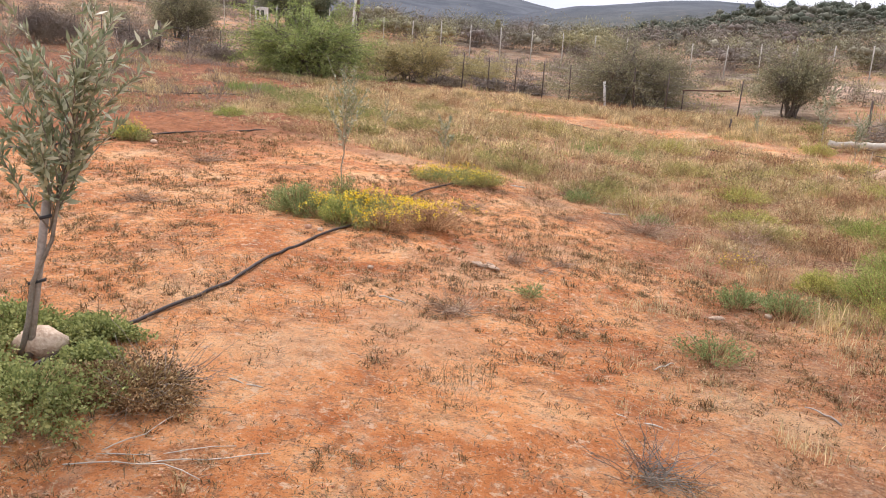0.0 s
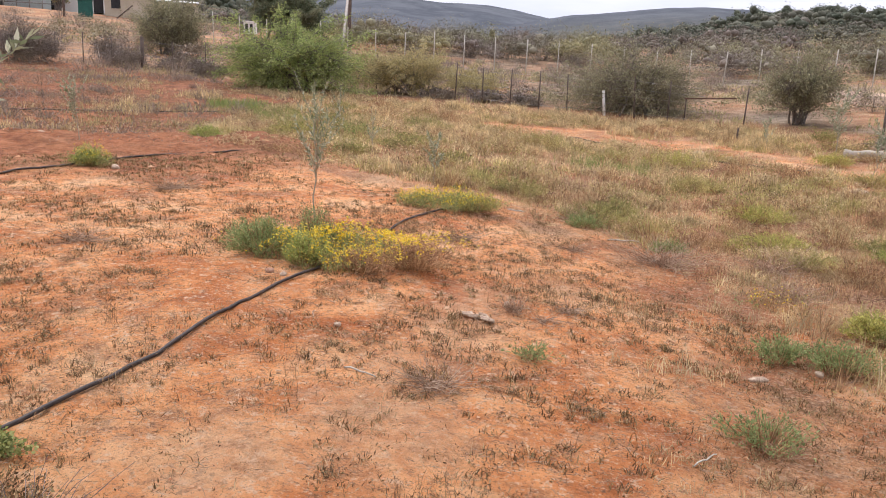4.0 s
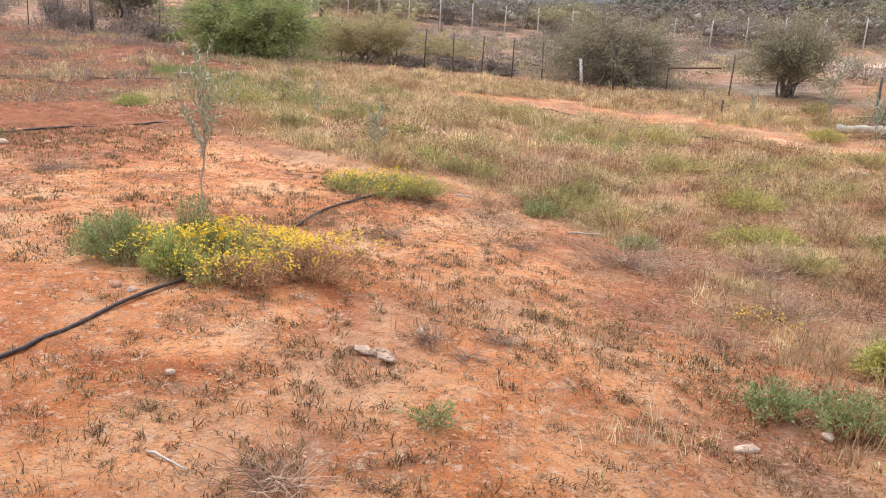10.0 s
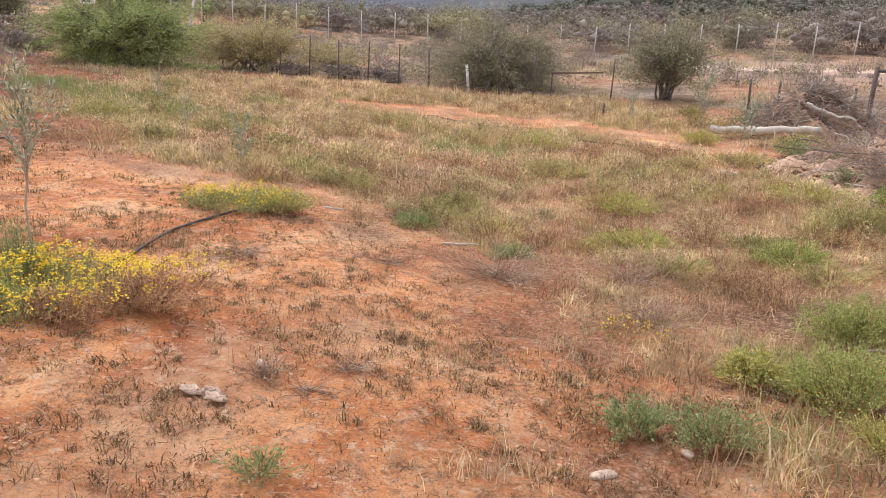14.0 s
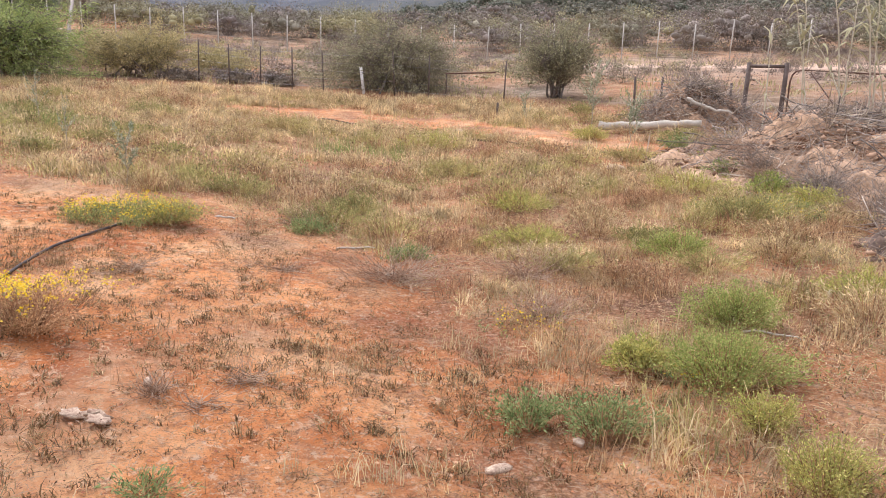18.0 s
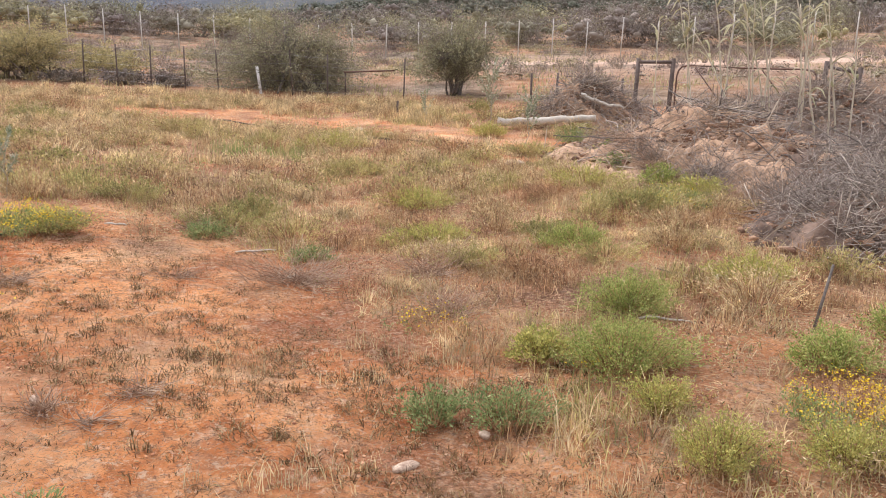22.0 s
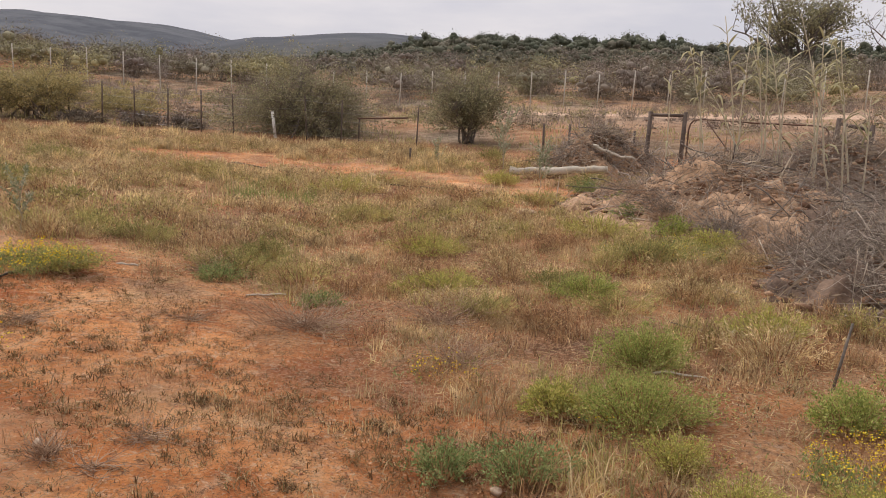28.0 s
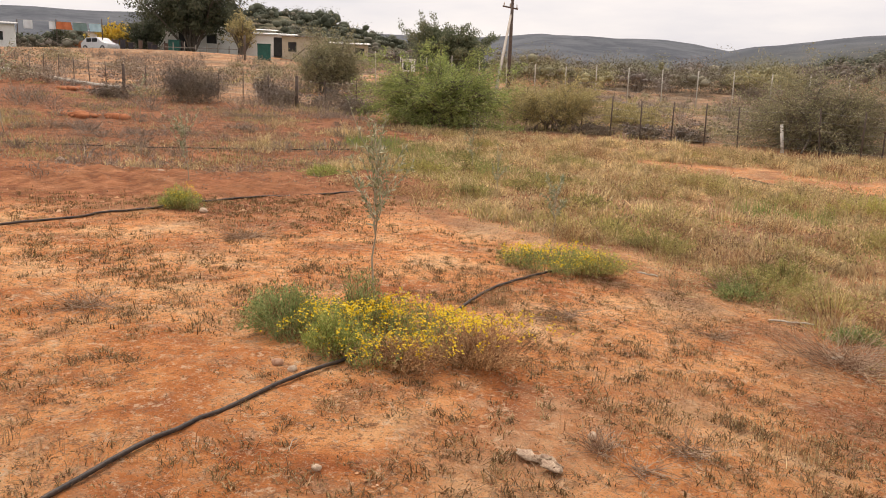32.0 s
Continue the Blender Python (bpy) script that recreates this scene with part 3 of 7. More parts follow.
def build_ground():
    cx, cy = 0.4, -1.0
    rad = [0.0]
    step = 0.05
    while rad[-1] < 1700:
        rad.append(rad[-1] + step)
        step = max(0.045, rad[-1] * 0.018)
    rad = np.array(rad[1:])
    bear = np.radians(np.concatenate([np.linspace(-62, 57, 270), np.linspace(62, 292, 47)]))
    rr, bb = np.meshgrid(rad, bear, indexing="ij")
    x, y = cx + rr * np.sin(bb), cy + rr * np.cos(bb)
    z = land(x, y)
    z = z + relief(x, y)
    dug = smooth(1.9, 0.4, near_line(x, y, ((-14, 12.2), (-9.4, 12.4), (-6.2, 13.2), (-5.2, 14.6))))
    z = z + 0.10 * dug + dug * 0.045 * soft_noise(x, y, 0.12, 6) + dug * 0.03 * soft_noise(x, y, 0.05, 8)
    z = z - 0.045 * np.exp(-((x - 1.888) ** 2 + (y - 6.50) ** 2) / 0.0045)
    z = z + np.where(rr > 70, 0.25 * soft_noise(x, y, 6, 2), 0) + np.where(rr > 600, 5 * soft_noise(x, y, 60, 3) * np.exp(-((rr - 1000) / 300) ** 2), 0)
    n, m = rr.shape
    v = np.concatenate([np.stack([x.ravel(), y.ravel(), z.ravel()], 1), [[cx, cy, ground_z(cx, cy)]]])
    i, j = np.meshgrid(np.arange(n - 1), np.arange(m), indexing="ij")
    a, k = i * m + j, i * m + (j + 1) % m
    quads = np.stack([a, k, k + m, a + m], -1).reshape(-1, 4)[:, ::-1]
    me = raw_mesh("ground", v, quads)
    me.materials.append(M_GROUND)
    me.polygons.foreach_set("use_smooth", np.ones(len(me.polygons), bool))
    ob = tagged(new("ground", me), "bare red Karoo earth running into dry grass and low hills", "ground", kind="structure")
    vx, vy = v[:, 0], v[:, 1]
    r, b = np.hypot(vx - 1, vy - 2.5), np.degrees(np.arctan2(vx - 1, vy - 2.5))
    past = smooth(-0.6, 0.8, vy - np.interp(vx, (-30, -14, -6, 0, 7, 10, 14, 20), (31, 27, 25.6, 25.2, 23, 19.2, 17.4, 14)))
    hill = smooth(58, 85, r + 6 * soft_noise(vx, vy, 9, 2))
    pale = past * (1 - hill) * np.clip(0.75 + 0.25 * soft_noise(vx, vy, 1.5, 8) - 0.22 * smooth(-6, -12, vx), 0, 1)
    pale = np.maximum(pale, (1 - hill) * smooth(-5, -9, vx + 0.25 * (vy - 14)) * smooth(14.5, 20, vy) * np.clip(0.60 + 0.30 * soft_noise(vx, vy, 1.3, 6), 0, 0.9))
    lit = np.clip(cover(vx, vy) * (0.62 + 0.2 * soft_noise(vx, vy, 0.4, 9)), 0, 1) * (1 - 0.7 * past)
    lit = np.maximum(lit, (0.4 + 0.2 * soft_noise(vx, vy, 0.3, 4)) * smooth(0.4, 1.8, vx) * smooth(6.5, 4.5, vy))
    lit = np.maximum(lit, (1 - past) * smooth(-1.8, 0.2, past_edge(vx, vy)) * np.clip(0.38 + 0.32 * soft_noise(vx, vy, 0.25, 5), 0, 0.7))
    scrub = hill
    turned = 0.85 * smooth(-3.0, -5.2, vx + 0.5 * soft_noise(vx, vy, 0.7, 6)) * smooth(8.6, 10.8, vy + 0.4 * soft_noise(vx, vy, 0.5, 3)) * (1 - past)
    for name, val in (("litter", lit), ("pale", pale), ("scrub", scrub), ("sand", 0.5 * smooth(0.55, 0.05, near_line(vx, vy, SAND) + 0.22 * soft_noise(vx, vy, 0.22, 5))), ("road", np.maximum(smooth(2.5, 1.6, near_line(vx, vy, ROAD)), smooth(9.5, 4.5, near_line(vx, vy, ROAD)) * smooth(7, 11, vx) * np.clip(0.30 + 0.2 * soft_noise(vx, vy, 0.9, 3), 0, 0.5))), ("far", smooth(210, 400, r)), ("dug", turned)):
        at = me.attributes.new(name, "FLOAT", "POINT")
        at.data.foreach_set("value", np.asarray(val, np.float32))
    return ob


build_ground()


def scatter(rng, n, x0, x1, y0, y1, keep):
    """Random places in a field, kept with the chance that keep(x, y) gives."""
    x, y = rng.uniform(x0, x1, n), rng.uniform(y0, y1, n)
    ok = rng.uniform(0, 1, n) < keep(x, y)
    return x[ok], y[ok]


def clumps(rng, x, y, per, radius, height, width, lean=0.45):
    """Clumps of blades at places x, y: their vertices and triangles."""
    n = len(x)
    rx = np.repeat(x, per) + rng.normal(0, radius, n * per)
    ry = np.repeat(y, per) + rng.normal(0, radius, n * per)
    h = np.repeat(height * rng.uniform(0.5, 1.4, n), per) * rng.uniform(0.5, 1.15, n * per)
    roots = np.stack([rx, ry, land(rx, ry) - 0.01], 1)
    return blades(rng, roots, h, width, lean)

# ---- grasses ----
def wedge(x, y):
    """Only ground that the path looks upon."""
    b = np.degrees(np.arctan2(x - 0.8, y + 1.2))
    return (b > -52) & (b < 50)


def tussock(x, y, cell, seed):
    """1 in the middle of a tussock, 0 between them; they stand on a shaken lattice."""
    gx, gy = np.floor(x / cell), np.floor(y / cell)
    best = np.zeros(np.shape(x))
    for i in (-1, 0, 1):
        for j in (-1, 0, 1):
            cx, cy = gx + i, gy + j
            h1, h2, h3 = [np.modf(np.abs(np.sin(cx * 12.9898 + cy * 78.233 + seed * k) * 43758.5453))[0] for k in (3.7, 9.1, 5.3)]
            d2 = (x - (cx + h1) * cell) ** 2 + (y - (cy + h2) * cell) ** 2
            best = np.maximum(best, (0.45 + 0.55 * h3) * np.exp(-d2 / (cell * (0.16 + 0.24 * h3)) ** 2))
    return best


def grow(name, label, category, material, seed, batches, cell=0.0):
    """Clumps of blades; with a cell size they gather into tussocks that rise in the middle."""
    rng = np.random.default_rng(seed)
    s = Soup()
    for n, box, keep, per, rad, h, w, lean in batches:
        if cell:
            big = cell * (1.5 if box[3] > 16 else 1.0)
            x, y = scatter(rng, int(n * 3.4), *box, lambda a, b: keep(a, b) * wedge(a, b) * (0.2 + 0.8 * tussock(a, b, big, seed)))
            h = h * (0.6 + 0.85 * tussock(x, y, big, seed))
        else:
            x, y = scatter(rng, n, *box, lambda a, b: keep(a, b) * wedge(a, b))
        s.add(*clumps(rng, x, y, per, rad, h, w, lean))
    return tagged(s.ob(name, material), label, category, kind="stuff")


def patchy(scale, seed, lo=-0.15, hi=0.35):
    return lambda x, y: smooth(lo, hi, soft_noise(x, y, scale, seed))


bare_k = lambda x, y: (1 - cover(x, y)) * (0.5 + 0.5 * patchy(0.35, 11)(x, y)) * (near_line(x, y, TRACK) > 0.9)
grass_k = lambda x, y: cover(x, y) * smooth(0.1, 0.5, cover(x, y))
inner = lambda x, y: smooth(0.6, -0.4, y - np.interp(x, (-30, -14, -6, 0, 7, 10, 14), (29, 26, 24.6, 24.2, 22, 18.5, 16)))

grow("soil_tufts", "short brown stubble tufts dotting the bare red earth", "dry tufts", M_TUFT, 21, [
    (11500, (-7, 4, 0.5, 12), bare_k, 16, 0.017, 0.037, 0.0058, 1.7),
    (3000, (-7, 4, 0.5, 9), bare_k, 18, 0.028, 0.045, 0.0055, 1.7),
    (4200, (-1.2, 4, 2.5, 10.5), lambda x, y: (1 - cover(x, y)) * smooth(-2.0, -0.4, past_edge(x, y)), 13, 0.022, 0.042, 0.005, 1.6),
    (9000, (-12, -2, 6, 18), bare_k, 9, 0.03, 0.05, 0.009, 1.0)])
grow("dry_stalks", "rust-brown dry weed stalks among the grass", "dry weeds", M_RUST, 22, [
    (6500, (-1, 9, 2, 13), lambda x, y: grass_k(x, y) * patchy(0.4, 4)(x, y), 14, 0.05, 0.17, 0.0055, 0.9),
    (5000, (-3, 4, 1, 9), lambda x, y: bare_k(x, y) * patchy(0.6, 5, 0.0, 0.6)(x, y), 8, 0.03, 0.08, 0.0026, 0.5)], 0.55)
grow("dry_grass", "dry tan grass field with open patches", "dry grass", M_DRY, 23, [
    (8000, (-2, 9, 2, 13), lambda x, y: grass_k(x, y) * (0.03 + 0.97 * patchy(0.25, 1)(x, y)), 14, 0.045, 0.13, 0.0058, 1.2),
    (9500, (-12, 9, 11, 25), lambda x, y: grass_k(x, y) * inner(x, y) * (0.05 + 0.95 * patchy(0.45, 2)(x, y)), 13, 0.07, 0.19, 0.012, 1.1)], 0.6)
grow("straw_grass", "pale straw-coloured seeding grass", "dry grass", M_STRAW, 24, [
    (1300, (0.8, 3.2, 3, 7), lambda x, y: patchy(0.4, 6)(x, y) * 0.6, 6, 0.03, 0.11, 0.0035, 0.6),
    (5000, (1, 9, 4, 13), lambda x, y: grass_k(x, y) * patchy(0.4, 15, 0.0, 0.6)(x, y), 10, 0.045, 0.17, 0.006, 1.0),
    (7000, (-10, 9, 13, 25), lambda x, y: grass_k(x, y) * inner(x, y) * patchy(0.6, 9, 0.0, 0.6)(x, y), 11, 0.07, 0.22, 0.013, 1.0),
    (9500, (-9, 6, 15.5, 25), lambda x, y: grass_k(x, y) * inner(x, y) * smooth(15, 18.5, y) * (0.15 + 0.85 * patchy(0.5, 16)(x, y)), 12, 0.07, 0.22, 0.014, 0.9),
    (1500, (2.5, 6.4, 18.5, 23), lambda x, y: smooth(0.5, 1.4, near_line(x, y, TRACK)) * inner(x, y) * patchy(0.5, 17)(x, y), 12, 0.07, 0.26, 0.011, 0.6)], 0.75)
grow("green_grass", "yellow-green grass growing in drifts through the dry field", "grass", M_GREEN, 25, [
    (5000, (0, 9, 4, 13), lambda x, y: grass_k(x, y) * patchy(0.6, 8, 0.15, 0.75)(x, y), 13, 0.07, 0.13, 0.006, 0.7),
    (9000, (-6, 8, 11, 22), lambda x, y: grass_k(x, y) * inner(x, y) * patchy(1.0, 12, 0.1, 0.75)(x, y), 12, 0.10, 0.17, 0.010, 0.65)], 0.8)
grow("lush_grass", "fresh green grass in a damp strip", "grass", M_LUSH, 26, [
    (5000, (-10, 0, 14, 24), lambda x, y: smooth(1.0, 0.2, near_line(x, y, ((-7.6, 20.5), (-5.6, 19.2), (-3.4, 17.0))) + 0.3 * soft_noise(x, y, 0.6, 3)), 12, 0.08, 0.2, 0.011, 0.5),
    (700, (0, 4, 14, 18), lambda x, y: smooth(1.0, 0.1, np.hypot((x - 1.6) / 1.6, (y - 15.4) / 0.8)), 14, 0.07, 0.25, 0.007, 0.4)])
grow("far_stubble", "sparse grey stubble past the fence", "dry weeds", M_PALEBUSH, 27, [
    (9000, (-26, 26, 18, 48), lambda x, y: (1 - inner(x, y)) * patchy(1.6, 3, -0.1, 0.7)(x, y), 6, 0.12, 0.18, 0.025, 0.6),
    (6000, (-26, -5, 13, 30), lambda x, y: patchy(1.0, 13, 0.0, 0.7)(x, y), 10, 0.10, 0.14, 0.012, 0.6)])


def speckle(name, label, category, material, seed, batches, cell=0.0, with_seed=0):
    """Loose clouds of small leaves and seed heads over the field."""
    rng = np.random.default_rng(seed)
    s = Soup()
    for n, box, keep, per, rad, h, size in batches:
        if cell and box[0] > -5:
            x, y = scatter(rng, int(n * 2.6), *box, lambda a, b: keep(a, b) * wedge(a, b) * (0.15 + 0.85 * tussock(a, b, cell, with_seed)))
        else:
            x, y = scatter(rng, n, *box, lambda a, b: keep(a, b) * wedge(a, b))
        k = np.repeat(np.arange(len(x)), per)
        hh = (h * rng.uniform(0.4, 1.3, len(x)))[k]
        at = np.stack([x[k] + rng.normal(0, rad, len(k)), y[k] + rng.normal(0, rad, len(k)), np.zeros(len(k))], 1)
        at[:, 2] = land(at[:, 0], at[:, 1]) + hh * rng.uniform(0.15, 1.0, len(k))
        s.add(*leaves(rng, at, size, np.array([[0, 0, 0.5]]), 0.30))
    return tagged(s.ob(name, material), label, category, kind="stuff")


speckle("seeding_weeds", "brown seed heads of dry field weeds", "dry weeds", M_POD, 28, [
    (11000, (-1, 9, 2, 13), lambda x, y: grass_k(x, y) * (0.15 + 0.85 * patchy(0.35, 4)(x, y)), 15, 0.06, 0.17, 0.021),
    (9000, (-12, 9, 11, 25), lambda x, y: grass_k(x, y) * inner(x, y) * (0.1 + 0.9 * patchy(0.5, 7)(x, y)), 12, 0.10, 0.25, 0.04),
    (4500, (-6, 4, 1, 11), lambda x, y: bare_k(x, y), 7, 0.028, 0.035, 0.014)], 0.55, 22)
speckle("soil_tufts", "small dark brown dead weed tufts on the red earth", "dry tufts", M_TUFT, 33, [
    (4800, (-7, 4, 0.5, 13), lambda x, y: (1 - cover(x, y)) * (0.2 + 0.8 * patchy(0.45, 13)(x, y)), 13, 0.02, 0.04, 0.018)])
speckle("leafy_weeds", "small yellow-green leaves of field weeds", "weeds", M_PODGREEN, 29, [
    (4200, (0, 9, 3, 13), lambda x, y: grass_k(x, y) * patchy(0.45, 8, 0.0, 0.6)(x, y), 18, 0.07, 0.14, 0.024),
    (6500, (-8, 9, 11, 23), lambda x, y: grass_k(x, y) * inner(x, y) * patchy(0.7, 12, 0.0, 0.6)(x, y), 16, 0.12, 0.2, 0.042)], 0.8, 25)
speckle("slope_weeds", "brown dry weeds on the red slope", "dry weeds", M_VELD, 30, [
    (11000, (-24, -5, 12, 29), lambda x, y: (x < -4 - 0.25 * (y - 12)) * (0.15 + 0.85 * patchy(0.8, 5)(x, y)), 13, 0.12, 0.10, 0.036)])
speckle("slope_weeds", "tan dry weeds on the red slope", "dry weeds", M_POD, 31, [
    (5000, (-20, -4, 13, 28), lambda x, y: (x < -3 - 0.25 * (y - 12)) * patchy(0.9, 10)(x, y), 14, 0.12, 0.18, 0.034)])

# ---- shrubs and trees ----
def clipped(rng, n, k=1.5):
    return np.clip(rng.normal(0, 1, (n, 3)), -k, k)


def bush(rng, ob, width, height, limbs, twigs, leaf_n, leaf_size, bark, leaf, trunk=0.05, flat=0.75, slim=0.45, droop=0.0,
         stem=0.05, spread=0.10, lobes=8, low=0.25, base=0.10, crown_label="", twig_mat=None, skirt=0, sprays=0):
    """A many-stemmed bush: limbs, twigs and leaves that follow the lobes of an uneven crown."""
    twig, fol = Soup(), Soup()
    lobe = []
    for k in range(lobes):
        a = 2 * np.pi * k / lobes + rng.uniform(-0.4, 0.4)
        q = rng.uniform(0.35, 0.72)
        top = 1 - 0.45 * q
        lobe.append((V3(math.cos(a) * width / 2 * q, math.sin(a) * width / 2 * q * flat, height * rng.uniform(low, max(low + 0.08, top * 0.82))), rng.uniform(0.7, 1.1)))
    lobe += [(V3(0, 0, height * 0.72), 1.0), (V3(width * 0.12, 0, height * 0.45), 1.1), (V3(-width * 0.15, 0, height * 0.5), 1.1)]
    for k in range(skirt):       # low outer boughs that reach the ground
        a = 2 * np.pi * k / skirt + rng.uniform(-0.3, 0.3)
        lobe.append((V3(math.cos(a) * width * 0.30, math.sin(a) * width * 0.30 * flat, height * rng.uniform(0.10, 0.22)), 0.9))
    ends = []
    for i in range(limbs):
        c, s = lobe[i % len(lobe)]
        b0 = V3(rng.normal(0, width * base), rng.normal(0, width * base * flat), -0.05)
        ln = np.linalg.norm(c - b0) * rng.uniform(0.8, 1.05)
        line = wander(rng, b0, c - b0 + V3(0, 0, height * 0.3), ln, 6, 0.15)
        w = Soup()
        tube(w, line, np.linspace(trunk, trunk * 0.3, len(line)), 6)
        w.ob("limb", bark, ob, smooth=True)
        for j in range(twigs):
            st = line[rng.integers(2, len(line))]
            tgt = c + clipped(rng, 1)[0] * V3(width * 0.16, width * 0.16 * flat, height * 0.17) * s
            tgt[2] = max(tgt[2], height * stem + 0.04)
            tw = wander(rng, st, tgt - st + 1e-3, np.linalg.norm(tgt - st) * rng.uniform(0.9, 1.25), 4, 0.2)
            tw[:, 2] = np.clip(tw[:, 2], 0.03, height * 1.03)
            tw[:, 0] = np.clip(tw[:, 0], -width * 0.58, width * 0.58)
            tube(twig, tw, np.linspace(trunk * 0.22, trunk * 0.05, len(tw)), 3)
            ends.append(tw)
    for j in range(sprays):        # long arching outer shoots
        tw = ends[rng.integers(0, len(ends))]
        d = (tw[-1] - V3(0, 0, height * 0.35)) * V3(1, 1, 1.3)
        p = wander(rng, tw[-1], d, rng.uniform(0.08, 0.2) * height, 4, 0.12, -0.05)
        p[:, 2] = np.maximum(p[:, 2], 0.05)
        tube(twig, p, np.linspace(trunk * 0.12, trunk * 0.04, len(p)), 3)
        ends.append(p)
    ends = np.array(ends)
    pick = rng.integers(0, len(ends), leaf_n)
    seg = rng.uniform(0.3, 1.0, leaf_n) * (ends.shape[1] - 1)
    lo = np.clip(seg.astype(int), 0, ends.shape[1] - 2)
    fr = (seg - lo)[:, None]
    at = ends[pick, lo] * (1 - fr) + ends[pick, lo + 1] * fr + clipped(rng, leaf_n) * V3(1, 1, 0.8) * spread * min(width, height) * 0.55
    at[:, 2] = np.clip(at[:, 2], 0.02, height * 1.14)
    way = ends[pick, lo + 1] - ends[pick, lo]
    way /= np.linalg.norm(way, axis=1, keepdims=True) + 1e-9
    fol.add(*leaves(rng, at, leaf_size, way * 0.6, slim, droop))
    fol.ob("crown", leaf, ob, crown_label)
    twig.ob("twig_mass", twig_mat or bark, ob)
    return ob


def shrub(name, label, category, x, y, seed, **k):
    return bush(np.random.default_rng(seed), thing(name, x, y, label, category, k.pop("group", "")), **k)


shrub("thorn_tree", "bushy bright green acacia thorn tree branching from the ground", "tree", -7.75, 25.6, 1, width=4.7, height=2.45, limbs=26, twigs=26,
      leaf_n=62000, leaf_size=0.085, bark=M_BARK, leaf=M_ACACIA, trunk=0.06, slim=0.3, droop=0.35, spread=0.07, lobes=13, low=0.28, stem=0.06, skirt=5, sprays=110)
shrub("thorn_bush", "broad grey-brown thorn bush with thin leaves", "bush", 2.85, 25.4, 2, width=5.3, height=2.5, limbs=36, twigs=34,
      leaf_n=44000, leaf_size=0.055, bark=M_BARK, leaf=M_GREYBUSH, trunk=0.026, spread=0.06, lobes=13, low=0.16, base=0.11, stem=0.02, skirt=15, twig_mat=M_TWIGBUSH, sprays=160)
shrub("thorn_bush", "upright dark green thorn bush with a bent trunk", "bush", 7.25, 23.4, 3, width=2.7, height=2.3, limbs=14, twigs=34,
      leaf_n=24000, leaf_size=0.055, bark=M_BARK, leaf=M_GREYBUSH, trunk=0.032, spread=0.065, lobes=8, low=0.38, base=0.05, sprays=60)
shrub("straw_bush", "straw-tipped rounded bush with dark inner twigs", "bush", -4.1, 26.6, 4, width=3.3, height=1.6, limbs=18, twigs=26,
      leaf_n=30000, leaf_size=0.06, bark=M_TWIGBUSH, leaf=M_PALEBUSH, trunk=0.03, spread=0.08, lobes=10, low=0.3, base=0.13, sprays=90)
for x, y, w, h, sd in ((-6.0, 29.5, 3.4, 1.5, 61), (-2.2, 28.2, 2.8, 0.95, 62), (-9.6, 28.5, 3.0, 1.2, 63)):
    shrub("straw_bush", "low straw-coloured bush along the wire fence", "bush", x, y, sd, width=w, height=h, limbs=12, twigs=12, leaf_n=9000,
          leaf_size=0.065, bark=M_TWIGBUSH, leaf=M_PALEBUSH, trunk=0.02, spread=0.095, lobes=9, low=0.2, base=0.14, group="straw bushes at the fence")
shrub("grey_bush", "leafless-looking grey-purple twiggy bush", "bush", -17.5, 26.6, 5, width=2.8, height=1.5, limbs=22, twigs=36,
      leaf_n=20000, leaf_size=0.05, bark=M_TWIGBUSH, leaf=M_TWIGBUSH, trunk=0.02, spread=0.095, lobes=9, low=0.2, base=0.12)
for x, y, w, h, sd in ((-1.4, 26.0, 1.6, 0.36, 58), (-0.3, 25.6, 1.3, 0.32, 59), (-3.0, 26.2, 1.6, 0.35, 60), (-14.6, 28.2, 2.2, 0.75, 64), (-12.6, 28.6, 2.6, 0.8, 65), (-16.3, 29.8, 1.5, 1.3, 66), (-11.2, 27.4, 1.8, 0.6, 67), (-19.8, 25.4, 2.4, 0.55, 68)):
    shrub("grey_bush", "low grey-brown dry bush by the sagging fence", "bush", x, y, sd, width=w, height=h, limbs=10, twigs=14, leaf_n=5000,
          leaf_size=0.055, bark=M_TWIGBUSH, leaf=M_TWIGBUSH, trunk=0.02, spread=0.14, lobes=8, low=0.2, base=0.15, group="grey bushes")
shrub("pale_tree", "pale grey-green spreading thorn tree", "tree", -16.5, 35.2, 6, width=4.6, height=3.2, limbs=18, twigs=26,
      leaf_n=26000, leaf_size=0.085, bark=M_BARK, leaf=M_GREYBUSH, trunk=0.05, spread=0.08, lobes=10, low=0.3, base=0.05)
shrub("round_tree", "dense grey-green round tree", "tree", -17.8, 55, 7, width=6.0, height=4.6, limbs=16, twigs=14,
      leaf_n=52000, leaf_size=0.14, bark=M_BARK, leaf=M_TREE_MID, trunk=0.12, spread=0.055, lobes=11, low=0.25)
shrub("pepper_tree", "large dark drooping pepper tree shading the houses", "tree", -49.5, 70, 8, width=12.5, height=9.6, limbs=18, twigs=14,
      leaf_n=34000, leaf_size=0.26, bark=M_BARK, leaf=M_TREE, trunk=0.15, spread=0.055, lobes=14, low=0.50, base=0.01, droop=0.8)
shrub("yellow_tree", "small tree in bright yellow bloom", "tree", -61.3, 72.5, 9, width=4.6, height=3.3, limbs=10, twigs=10,
      leaf_n=4500, leaf_size=0.24, bark=M_BARK, leaf=M_YTREE, trunk=0.09, spread=0.09, lobes=8, low=0.45, base=0.03)
